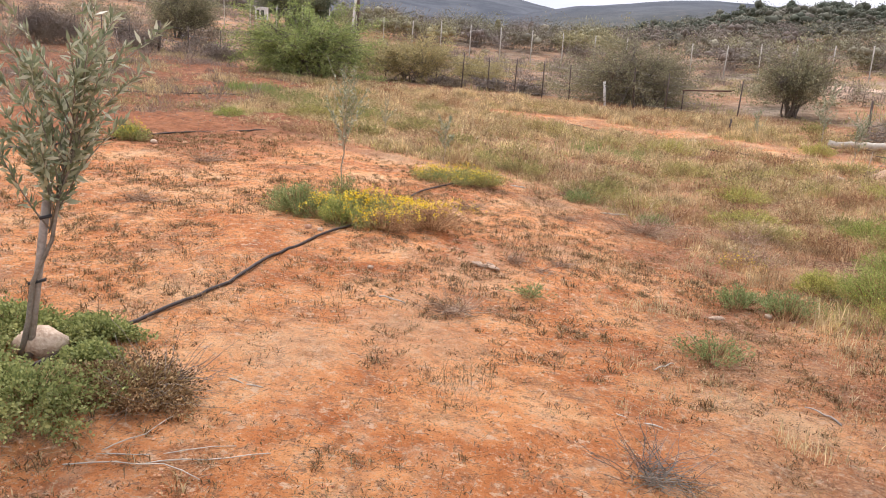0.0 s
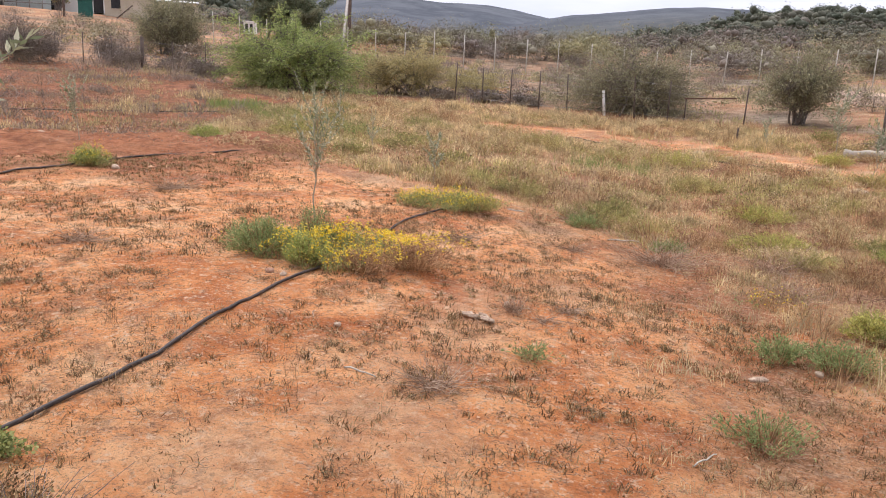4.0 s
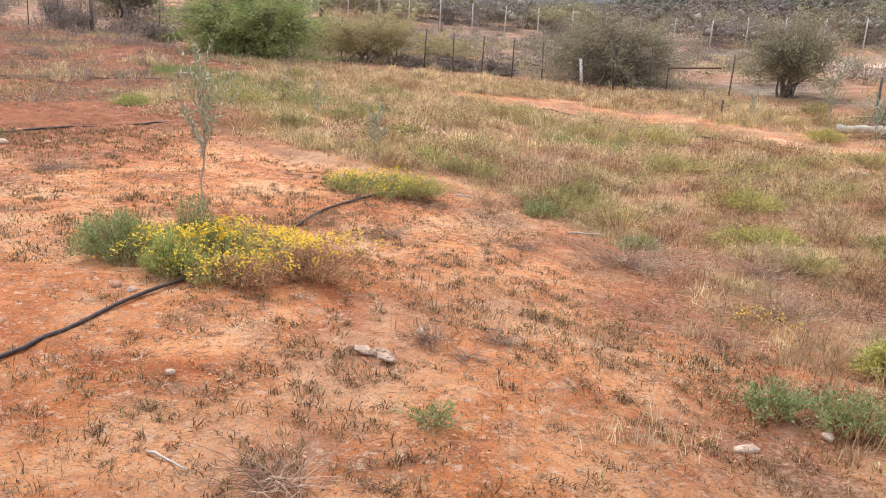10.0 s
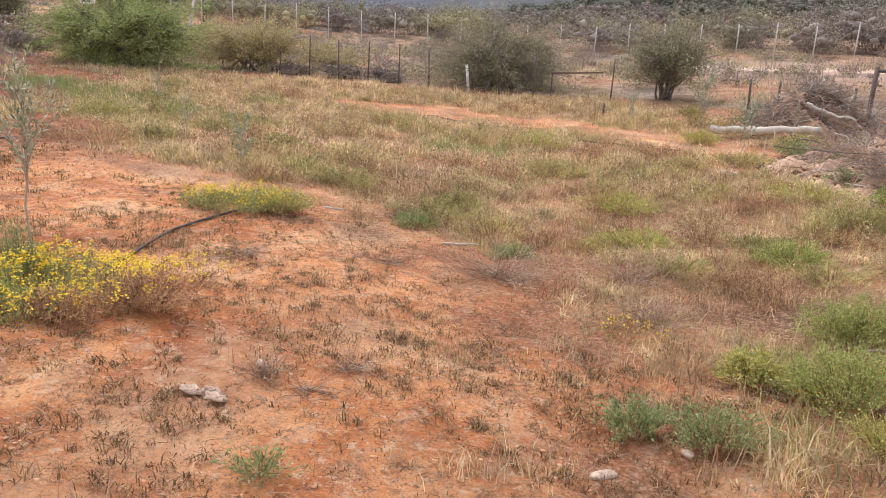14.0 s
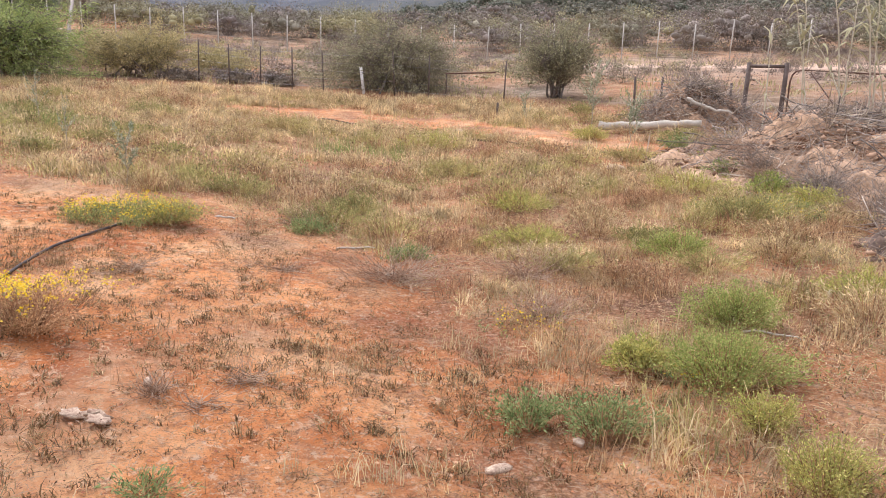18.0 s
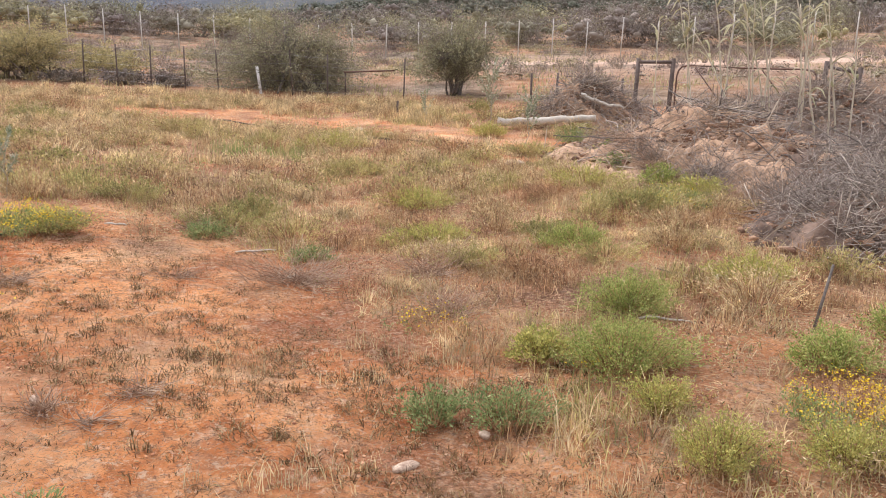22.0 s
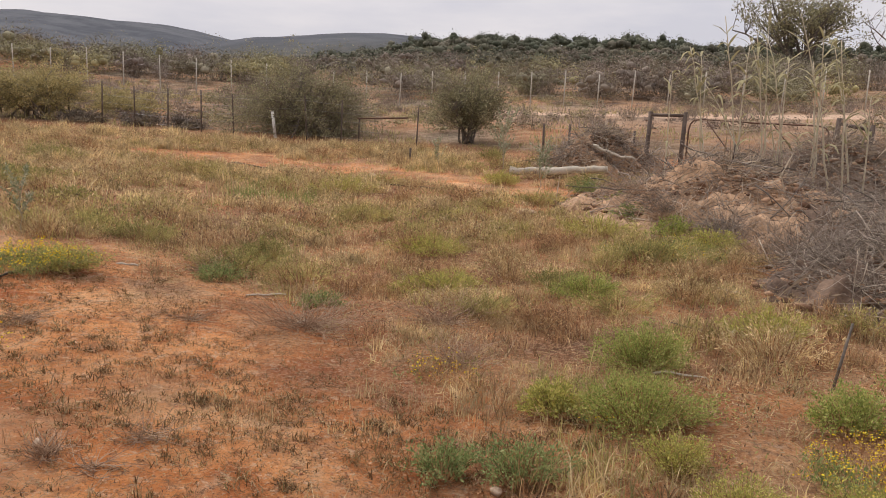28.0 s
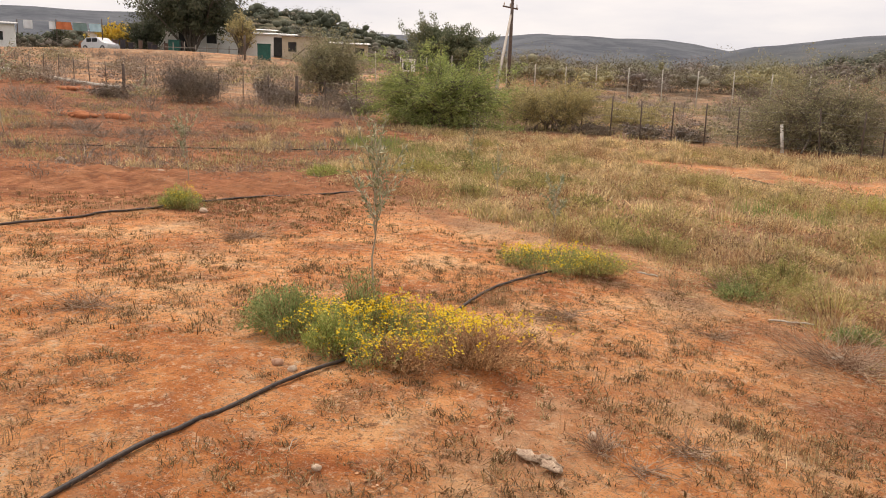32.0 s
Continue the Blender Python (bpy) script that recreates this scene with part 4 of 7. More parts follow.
shrub("garden_tree", "mid-green garden tree beside the houses", "tree", -57.0, 73, 10, width=5.2, height=4.6, limbs=12, twigs=10,
      leaf_n=6000, leaf_size=0.26, bark=M_BARK, leaf=M_TREE, trunk=0.12, spread=0.09, lobes=9, low=0.3, base=0.03)
shrub("garden_tree", "pale straw-green garden tree with an open crown", "tree", -41.0, 66, 11, width=3.0, height=5.0, limbs=12, twigs=10,
      leaf_n=3000, leaf_size=0.2, bark=M_BARK, leaf=M_PALEBUSH, trunk=0.10, spread=0.08, lobes=9, low=0.4, base=0.02)
shrub("garden_tree", "dark narrow garden tree near the washing line", "tree", -64.0, 68, 12, width=2.8, height=3.0, limbs=8, twigs=8,
      leaf_n=2600, leaf_size=0.2, bark=M_BARK, leaf=M_TREE, trunk=0.08, spread=0.14, lobes=6, low=0.35, base=0.02)
shrub("umbrella_thorn", "tall umbrella thorn tree with a flat airy crown", "tree", 46.6, 60, 13, width=11.5, height=8.2, limbs=14, twigs=14,
      leaf_n=8500, leaf_size=0.24, bark=M_BARK, leaf=M_GREYBUSH, trunk=0.17, spread=0.055, lobes=11, low=0.62, base=0.01)


def bare_tree(x, y, h, seed):
    """A leafless tree: one trunk that forks again and again."""
    rng = np.random.default_rng(seed)
    ob = thing("bare_tree", x, y, "tall leafless dark tree beyond the far fence", "tree")
    trunk = wander(rng, (0, 0, -0.2), (0.05, 0, 1), h * 0.5, 6, 0.06)
    s = Soup()
    tube(s, trunk, np.linspace(0.10, 0.06, 7), 7)
    s.ob("trunk", M_BARK, ob, smooth=True)
    twigs = Soup()
    for k in range(9):
        a = k * 2.4 + rng.uniform(-0.3, 0.3)
        limb = wander(rng, trunk[rng.integers(4, 7)], (math.cos(a) * 0.6, math.sin(a) * 0.6, 1), h * rng.uniform(0.3, 0.5), 6, 0.14)
        s = Soup()
        tube(s, limb, np.linspace(0.045, 0.014, 7), 5)
        s.ob("limb", M_BARK, ob, smooth=True)
        for _ in range(9):
            b = rng.uniform(0, 2 * np.pi)
            tw = wander(rng, limb[rng.integers(2, 7)], (math.cos(b), math.sin(b), 1.1), h * rng.uniform(0.08, 0.2), 4, 0.2)
            tube(twigs, tw, np.linspace(0.014, 0.004, 5), 3)
    twigs.ob("twig_mass", M_BARK, ob)


bare_tree(26.6, 28.6, 5.2, 14)


def ball(subdivisions):
    bm = bmesh.new()
    bmesh.ops.create_icosphere(bm, subdivisions=subdivisions, radius=1)
    v = np.array([q.co[:] for q in bm.verts])
    f = np.array([[q.index for q in t.verts] for t in bm.faces])
    bm.free()
    return v, f


def twig_shrubs(rng, places, stems, per, width, leaf):
    """Open dry shrubs: crooked stems fanned out from the root to an uneven dome, small leaves on their outer half."""
    m = len(places)
    p, z0 = np.repeat(places, stems, axis=0), np.repeat(land(places[:, 0], places[:, 1]), stems)
    n = len(p)
    a, q = rng.uniform(0, 2 * np.pi, n), np.sqrt(rng.uniform(0, 1, n))
    lump = 1 + 0.22 * np.sin(3 * a + p[:, 0] * 5) + 0.14 * np.sin(5 * a + p[:, 1] * 7)
    ox, oy = np.cos(a) * q * p[:, 2] / 2 * lump, np.sin(a) * q * p[:, 2] / 2 * lump
    hh = p[:, 3] * np.sqrt(1.05 - 0.85 * q ** 2) * rng.uniform(0.55, 1.08, n)
    root = np.stack([p[:, 0] + ox * 0.35, p[:, 1] + oy * 0.35, z0 - 0.02], 1)
    tip = np.stack([p[:, 0] + ox, p[:, 1] + oy, z0 + hh], 1)
    mid = root * 0.45 + tip * 0.55 + rng.normal(0, 0.06, (n, 3)) * p[:, 2:3]
    b = rng.uniform(0, 2 * np.pi, n)
    side = np.stack([np.cos(b), np.sin(b), np.zeros(n)], 1) * width / 2
    s = Soup()
    k = np.arange(n)[:, None] * 5
    s.add(np.stack([root - side, root + side, mid - side * 0.7, mid + side * 0.7, tip], 1).reshape(-1, 3), np.concatenate([k + [0, 1, 3], k + [0, 3, 2], k + [2, 3, 4]]))
    k = np.repeat(np.arange(n), per)
    t = rng.uniform(0.2, 0.94, len(k))[:, None]
    at = root[k] * (1 - t) ** 2 + 2 * mid[k] * t * (1 - t) + tip[k] * t ** 2 + rng.normal(0, 0.02, (len(k), 3)) * p[k, 2:3]
    at[:, 2] = np.maximum(at[:, 2], z0[k] + 0.02)
    s.add(*leaves(rng, at, leaf, np.array([[0, 0, 0.5]]), 0.5))
    return np.concatenate(s.v), np.concatenate(s.f)


def scrub_field(name, label, material, seed, n, r0, r1, w, h, per, size, keep, twiggy):
    rng = np.random.default_rng(seed)
    r, b = np.sqrt(rng.uniform(r0 ** 2, r1 ** 2, n)), rng.uniform(-62, 60, n)
    x, y = 1 + r * np.sin(np.radians(b)), 2.5 + r * np.cos(np.radians(b))
    ok = rng.uniform(0, 1, n) < keep(x, y, r, b)
    x, y = x[ok], y[ok]
    k = rng.uniform(0.5, 1.55, len(x))
    tall = np.interp(np.degrees(np.arctan2(x - 1, y - 2.5)), (-25, -15, 4, 12, 20), (0.75, 0.65, 0.65, 0.75, 1.0)) if w > 2 else 1.0
    places = np.stack([x, y, w * k, h * tall * k ** 0.7], 1)
    v, f = twig_shrubs(rng, places, per, twiggy, 0.012 + 0.004 * w, size)
    return tagged(mesh_ob(name, v, f, material), label, "scrub", kind="stuff")


def lobed(rng, places, lobes, n, size, core, rise=0.3):
    """Rounded bushes of several soft lobes: a small knobbly heart in a loose cloud of leaves that mostly face outwards. places: x, y, width, height, tone."""
    m = len(places)
    p = np.repeat(places, lobes, axis=0)
    gz = np.repeat(land(places[:, 0], places[:, 1]), lobes)
    k = len(p)
    a, q = rng.uniform(0, 2 * np.pi, k), np.sqrt(rng.uniform(0, 1, k))
    rl = p[:, 2] * rng.uniform(0.19, 0.32, k)
    c = np.stack([p[:, 0] + np.cos(a) * q * p[:, 2] * 0.31, p[:, 1] + np.sin(a) * q * p[:, 2] * 0.31, gz + p[:, 3] * (0.30 + rng.uniform(0.0, 0.45, k) * (1.1 - q))], 1)
    up = np.minimum(1.0, p[:, 3] / p[:, 2] * 1.25)
    bv, bf = ball(1)
    s, tones = Soup(), []
    d = np.tile(bv, (k, 1))
    j = np.repeat(np.arange(k), len(bv))
    v = c[j] + d * (rl[j] * core * rng.uniform(0.7, 1.25, len(j)))[:, None] * np.stack([np.ones(len(j)), np.ones(len(j)), up[j]], 1)
    v[:, 2] = np.maximum(v[:, 2], gz[j])
    s.add(v, (np.arange(k)[:, None, None] * len(bv) + bf[None]).reshape(-1, 3))
    tones.append(p[j, 4])
    j = np.repeat(np.arange(k), n)
    d = rng.normal(0, 1, (len(j), 3))
    d[:, 2] += rise
    d /= np.linalg.norm(d, axis=1, keepdims=True)
    at = c[j] + d * (rl[j] * rng.uniform(0.4, 1.3, len(j)))[:, None] * np.stack([np.ones(len(j)), np.ones(len(j)), up[j]], 1)
    at[:, 2] = np.maximum(at[:, 2], gz[j] + 0.02)
    nn = d + [0, 0, 0.3] + rng.normal(0, 0.8, d.shape)
    e1 = np.cross(nn, rng.normal(0, 1, d.shape))
    e1 /= np.linalg.norm(e1, axis=1, keepdims=True) + 1e-9
    e2 = np.cross(nn, e1)
    e2 /= np.linalg.norm(e2, axis=1, keepdims=True) + 1e-9
    z = (size * np.sqrt(p[j, 2]) * rng.uniform(0.5, 1.4, len(j)))[:, None] / 2
    v = np.stack([at - e1 * z, at + e2 * z * 0.55, at + e1 * z, at - e2 * z * 0.55], 1).reshape(-1, 3)
    i = np.arange(len(j))[:, None] * 4
    s.add(v, np.concatenate([i + [0, 1, 2], i + [0, 2, 3]]))
    tones.append(np.repeat(p[j, 4], 4))
    return np.concatenate(s.v), np.concatenate(s.f), np.concatenate(tones)


def bush_field(name, label, material, seed, n, r0, r1, w, h, lobes, per, size, keep, tone, b0=-62, b1=60, core=0.5):
    rng = np.random.default_rng(seed)
    r, b = np.sqrt(rng.uniform(r0 ** 2, r1 ** 2, n)), rng.uniform(b0, b1, n)
    x, y = 1 + r * np.sin(np.radians(b)), 2.5 + r * np.cos(np.radians(b))
    ok = rng.uniform(0, 1, n) < keep(x, y, r, b)
    x, y = x[ok], y[ok]
    k = rng.uniform(0.55, 1.5, len(x))
    t = np.clip(tone(x, y) + rng.normal(0, 0.2, len(x)), 0, 1)
    v, f, tn = lobed(rng, np.stack([x, y, w * k, h * k ** 0.7 * rng.uniform(0.8, 1.2, len(x)), t], 1), lobes, per, size, core)
    ob = mesh_ob(name, v, f, material)
    at = ob.data.attributes.new("tone", "FLOAT", "POINT")
    at.data.foreach_set("value", np.asarray(tn, np.float32))
    return tagged(ob, label, "scrub", kind="stuff")


village = lambda b, r: (b > -56) & (b < -24) & (r < 88)
behind = lambda r, b: (b > -20) * (r > np.interp(b, (-20, 0, 22, 35, 60), (50, 45.0, 43, 38, 36)))
bush_field("fence_scrub", "grey-brown and olive bushes massed behind the far fence", M_BUSHES, 71, 360, 36, 62, 3.0, 1.95, 8, 190, 0.05,
           lambda x, y, r, b: behind(r, b) * (0.62 + 0.35 * soft_noise(x, y, 3, 1)), lambda x, y: 0.45 + 0.42 * soft_noise(x, y, 2.6, 5), -20, 58, 0.26)
scrub_field("fence_scrub", "bare twiggy bushes among the scrub behind the far fence", M_TWIGBUSH, 72, 150, 42, 60, 2.6, 2.0, 80, 0.10,
            lambda x, y, r, b: behind(r, b) * (0.6 - 0.4 * soft_noise(x, y, 4, 1)), twiggy=4)
bush_field("hill_scrub", "dark thorn scrub on the lower slope", M_HILLBUSH, 73, 1400, 60, 110, 2.7, 1.5, 5, 46, 0.09,
           lambda x, y, r, b: (1 - village(b, r)) * ((b > 3) | (b < -18) | (r < 66)) * 0.75, lambda x, y: 0.66 + 0.4 * soft_noise(x, y, 7, 3), core=0.42)
bush_field("hill_scrub", "dark thorn scrub covering the low ridge", M_HILLBUSH, 79, 2200, 106, 205, 3.2, 1.8, 4, 22, 0.13,
           lambda x, y, r, b: ((b > 3) | (b < -18)) * 0.85, lambda x, y: 0.34 + 0.4 * soft_noise(x, y, 12, 4), core=0.6)
bush_field("ridge_trees", "rounded dark bushes standing along the ridge top", M_HILLBUSH, 74, 520, 138, 182, 3.6, 2.7, 6, 40, 0.12,
           lambda x, y, r, b: np.where(b > 6, 0.8, np.where((b < -18) & (b > -42), 0.45, 0.0)), lambda x, y: 0.12 + 0.2 * soft_noise(x, y, 9, 2), core=0.6)
bush_field("veld_shrubs", "scattered low grey and straw shrubs on the pale slope past the fence", M_SHRUBLET, 75, 1700, 24, 46, 0.85, 0.34, 4, 40, 0.055,
           lambda x, y, r, b: (y > np.interp(x, (-12, -6, 0, 7, 10, 14, 20), (27, 26, 25.8, 24, 20, 18.4, 15))) * (near_line(x, y, ROAD) > 2.2) * (0.4 + 0.5 * soft_noise(x, y, 1.6, 7)), lambda x, y: 0.5 + 0.5 * soft_noise(x, y, 2.0, 2), -22, 58, 0.25)
scrub_field("veld_shrubs", "scattered brown dry shrubs on the pale slope past the fence", M_VELD, 78, 900, 25, 46, 1.0, 0.5, 34, 0.05,
            lambda x, y, r, b: ((b > -12) & (y > 25)) * 0.6, twiggy=2)
scrub_field("veld_shrubs", "scattered low grey shrubs among the houses", M_VELD, 76, 1500, 27, 66, 1.7, 0.6, 44, 0.06,
            lambda x, y, r, b: (b < -22) * (y > 20) * (0.55 + 0.45 * soft_noise(x, y, 3, 4)), twiggy=3)
bush_field("veld_shrubs", "grey-green shrubs in rows before the houses", M_SHRUBLET, 81, 170, 36, 62, 2.2, 0.75, 6, 80, 0.055,
           lambda x, y, r, b: 0.35 + 0.4 * soft_noise(x, y, 4, 9), lambda x, y: 0.6 + 0.3 * soft_noise(x, y, 5, 1), -54, -24, 0.15)
scrub_field("veld_shrubs", "low dry brown shrublets on the red slope", M_VELD, 77, 1100, 13, 28, 0.9, 0.2, 40, 0.035,
            lambda x, y, r, b: (b < -25) * (0.5 + 0.5 * soft_noise(x, y, 1.2, 4)), twiggy=2)

# ---- weeds, flowers and saplings ----
def weed(name, label, category, x, y, w, d, h, leaf, seed, stems=110, per=22, size=0.028, slim=0.4, lean=0.55, group="", stem_mat=None, z=None):
    """A low mound of leafy stems."""
    rng = np.random.default_rng(seed)
    ob = thing(name, x, y, label, category, group, z)
    w, d, h, per, size = w * 1.12, d * 1.12, h * 0.88, int(per * (1.5 if name == "weed" else 0.8)), size * (0.92 if name == "weed" else 1.0)
    a, q = rng.uniform(0, 2 * np.pi, stems), np.sqrt(rng.uniform(0, 1, stems))
    lump = 1 + 0.25 * np.sin(3 * a + seed) + 0.15 * np.sin(5 * a + 2 * seed)
    ox, oy = np.cos(a) * q * w / 2 * lump, np.sin(a) * q * d / 2 * lump
    root = np.stack([ox * 0.4, oy * 0.4, np.zeros(stems)], 1)
    hh = h * (1 - 0.55 * q ** 2) * rng.uniform(0.55, 1.2, stems)
    tip = np.stack([ox + rng.normal(0, 0.02, stems), oy + rng.normal(0, 0.02, stems), hh], 1)
    mid = root * 0.5 + tip * 0.5 + V3(0, 0, 1) * (hh * 0.15)[:, None]
    s = Soup()
    wd = V3(1, 0, 0) * 0.0028
    s.add(np.stack([root - wd, root + wd, mid - wd * 0.7, mid + wd * 0.7, tip], 1).reshape(-1, 3),
          np.concatenate([np.arange(stems)[:, None] * 5 + t for t in ([0, 1, 3], [0, 3, 2], [2, 3, 4])]))
    s.ob("stem_mass", stem_mat or M_RUST, ob)
    t = rng.uniform(0.25, 1, stems * per)[:, None]
    k = np.repeat(np.arange(stems), per)
    at = root[k] * (1 - t) ** 2 + 2 * mid[k] * t * (1 - t) + tip[k] * t ** 2 + rng.normal(0, 0.012, (stems * per, 3))
    at[:, 2] = np.maximum(at[:, 2], 0.004)
    aim = (tip - root)[k]
    aim /= np.linalg.norm(aim, axis=1, keepdims=True)
    f = Soup()
    f.add(*leaves(rng, at, size, aim * 0.9, slim))
    f.ob("foliage", leaf, ob)
    return ob


W = "green weeds in the field"
weed("weed", "blue-green leafy weed on red earth", "weed", 1.93, 5.62, 0.32, 0.28, 0.19, M_WEED_B, 101, 80, 16, 0.022, group=W)
weed("weed", "blue-green wispy weed with bare lower stems", "weed", 2.27, 5.52, 0.50, 0.38, 0.21, M_WEED_B, 102, 120, 14, 0.022, group=W)
weed("weed", "broad green leafy weed clump", "weed", 3.12, 5.95, 0.78, 0.55, 0.33, M_WEED, 103, 260, 30, 0.018, group=W)
weed("weed", "yellow-green end of the broad weed clump", "weed", 2.75, 6.25, 0.42, 0.36, 0.20, M_WEED_Y, 104, 90, 22, 0.026, group=W)
weed("weed", "bright green dense rounded weed", "weed", 3.58, 6.78, 0.68, 0.48, 0.32, M_WEED, 105, 250, 30, 0.018, group=W)
weed("weed", "green weed half hidden in dry grass", "weed", 3.98, 8.45, 0.62, 0.5, 0.26, M_WEED, 106, 120, 24, 0.022, group=W)
weed("weed", "yellow-green spreading weed by the brush heap", "weed", 4.72, 7.0, 0.70, 0.5, 0.24, M_WEED_Y, 107, 130, 24, 0.022, group=W)
weed("weed", "pale yellow-green feathery weed", "weed", 3.03, 5.42, 0.34, 0.3, 0.24, M_WEED_Y, 108, 110, 26, 0.016, group=W)
weed("weed", "pale yellow-green weed low on the red earth", "weed", 2.98, 4.88, 0.42, 0.36, 0.26, M_WEED_Y, 109, 150, 30, 0.015, group=W)
weed("weed", "yellow-green weed on the trampled ground", "weed", 3.50, 4.72, 0.46, 0.36, 0.20, M_WEED_Y, 110, 150, 30, 0.015, group=W)
weed("weed", "fresh green tall weed beside a thin stake", "weed", 4.12, 5.55, 0.52, 0.42, 0.26, M_WEED, 111, 130, 24, 0.022, group=W)
weed("weed", "fresh green weed at the field's edge", "weed", 4.85, 5.75, 0.6, 0.46, 0.22, M_WEED, 112, 120, 22, 0.024, group=W)
weed("weed", "grey-green wispy weed on bare earth", "weed", 1.50, 4.28, 0.44, 0.34, 0.18, M_WEED_B, 113, 110, 8, 0.022, group=W)
weed("weed", "small blue-green rosette weed", "weed", 0.34, 4.97, 0.24, 0.2, 0.09, M_WEED_B, 114, 30, 9, 0.03, 0.25, group=W)
weed("weed", "small green weed at the grass edge", "weed", 0.86, 9.55, 0.46, 0.36, 0.18, M_WEED_B, 115, 80, 18, 0.022, group=W)
weed("weed", "grey-green weed in dry litter", "weed", 1.70, 8.75, 0.36, 0.3, 0.18, M_WEED_B, 116, 70, 18, 0.022, group=W)
weed("weed", "dull green weed by the dug earth", "weed", -5.75, 14.4, 0.75, 0.6, 0.28, M_WEED, 117, 120, 20, 0.035, group=W)
weed("weed", "grey-green weed on the field's edge", "weed", -2.95, 13.7, 0.5, 0.4, 0.2, M_WEED_B, 118, 80, 18, 0.022, group=W)
for i, (x, y, w, h) in enumerate(((2.9, 9.2, 0.9, 0.20), (3.0, 8.3, 0.55, 0.18), (3.2, 10.9, 0.9, 0.24), (2.8, 13.4, 1.1, 0.26), (5.3, 11.0, 1.1, 0.3),
                                  (5.2, 9.6, 1.2, 0.32), (2.9, 16.0, 1.2, 0.34), (0.3, 17.6, 1.3, 0.36), (5.9, 16.4, 0.8, 0.3), (5.7, 13.9, 0.9, 0.25), (-4.6, 16.2, 1.0, 0.3))):
    weed("grass_clump", "rounded yellow-green grass clump in the dry field", "grass clump", x, y, w, w * 0.75, h, M_GREEN if i % 2 else M_WEED_Y, 130 + i,
         int(130 * w) + 60, 20, 0.05, 0.14, group="grass clumps")


def flower_patch(x, y, w, d, h, blooms, seed, label, green_side=0.3, rust=True, rz=0.0, dry_from=0.66, petal=1.0):
    """Yellow daisies: feathery green at one end, dry rusty stems at the other, flower heads above."""
    rng = np.random.default_rng(seed)
    ob = thing("flower_patch", x, y, label, "flowers", "yellow flower patches", rz=rz)
    n = int(w * d * 640)
    a, q = rng.uniform(0, 2 * np.pi, n), np.sqrt(rng.uniform(0, 1, n))
    lump = 1 + 0.16 * np.sin(3 * a + seed) + 0.10 * np.sin(7 * a)
    px, py = np.cos(a) * q * w / 2 * lump, np.sin(a) * q * d / 2 * lump
    u = px / w + 0.5
    hh = h * (1 - 0.5 * q ** 3) * rng.uniform(0.6, 1.1, n) * (0.75 + 0.25 * np.sin(px * 9 + 1) * np.sin(py * 8))
    lean = np.stack([px, py, np.zeros(n)], 1) * 0.18 + rng.normal(0, 0.03, (n, 3)) * [1, 1, 0]
    root = np.stack([px, py, np.full(n, -0.01)], 1)
    tip = root + lean + V3(0, 0, 1) * hh[:, None]
    dry = (u > dry_from + rng.normal(0, 0.1, n)) if rust else np.zeros(n, bool)
    v = np.stack([root - [0.0022, 0, 0], root + [0.0022, 0, 0], tip], 1).reshape(-1, 3)
    tri = np.arange(3 * n).reshape(-1, 3)
    s = Soup()
    s.add(v, tri)
    s.ob("stem_mass", M_RUST, ob)
    for name, sel, mat, per, size in (("foliage", ~dry, M_WEED_B, 13, 0.03), ("fresh_foliage", ~dry & (u > green_side), M_WEED_Y, 6, 0.026), ("dry_foliage", dry | (q > 0.8), M_RUST, 7, 0.022)):
        k = np.repeat(np.nonzero(sel)[0], per)
        t = rng.uniform(0.1, 0.95, len(k))[:, None]
        at = root[k] * (1 - t) + tip[k] * t + rng.normal(0, 0.016, (len(k), 3))
        at[:, 2] = np.maximum(at[:, 2], 0.003)
        f = Soup()
        f.add(*leaves(rng, at, size, np.array([[0, 0, 0.8]]), 0.22))
        f.ob(name, mat, ob)
    # flower heads: small tilted six-sided discs with a raised middle
    k = rng.choice(n, blooms, p=(w_ := (0.02 + smooth(green_side - 0.12, green_side + 0.12, u) * (1 - 0.6 * smooth(0.66, 0.92, u))) * (1 - 0.5 * q ** 4) * (0.35 + 0.65 * smooth(-0.3, 0.5, soft_noise(px * 1.0, py * 1.0, 0.12, seed)))) / w_.sum())
    c = tip[k] + rng.normal(0, 0.012, (blooms, 3)) + [0, 0, 0.012]
    c[:, 2] = np.maximum(c[:, 2], 0.04)
    r = rng.uniform(0.0042, 0.0076, blooms) * petal
    nn = rng.normal(0, 0.45, (blooms, 3)) + [0, -0.15, 1]
    nn /= np.linalg.norm(nn, axis=1, keepdims=True)
    e1 = np.cross(nn, [1, 0.1, 0])
    e1 /= np.linalg.norm(e1, axis=1, keepdims=True)
    e2 = np.cross(nn, e1)
    ang = np.arange(6) * np.pi / 3
    ring = c[:, None] + r[:, None, None] * (np.cos(ang)[None, :, None] * e1[:, None] + np.sin(ang)[None, :, None] * e2[:, None])
    vv = np.concatenate([ring, (c + nn * r[:, None] * 0.45)[:, None]], 1).reshape(-1, 3)
    b = np.arange(blooms)[:, None] * 7
    ff = np.concatenate([b + [j, (j + 1) % 6, 6] for j in range(6)], 0)
    f = Soup()
    f.add(vv, ff)
    tagged(f.ob("blossom", M_PETAL, ob, "small bright yellow daisy heads"), kind="stuff")
    return ob


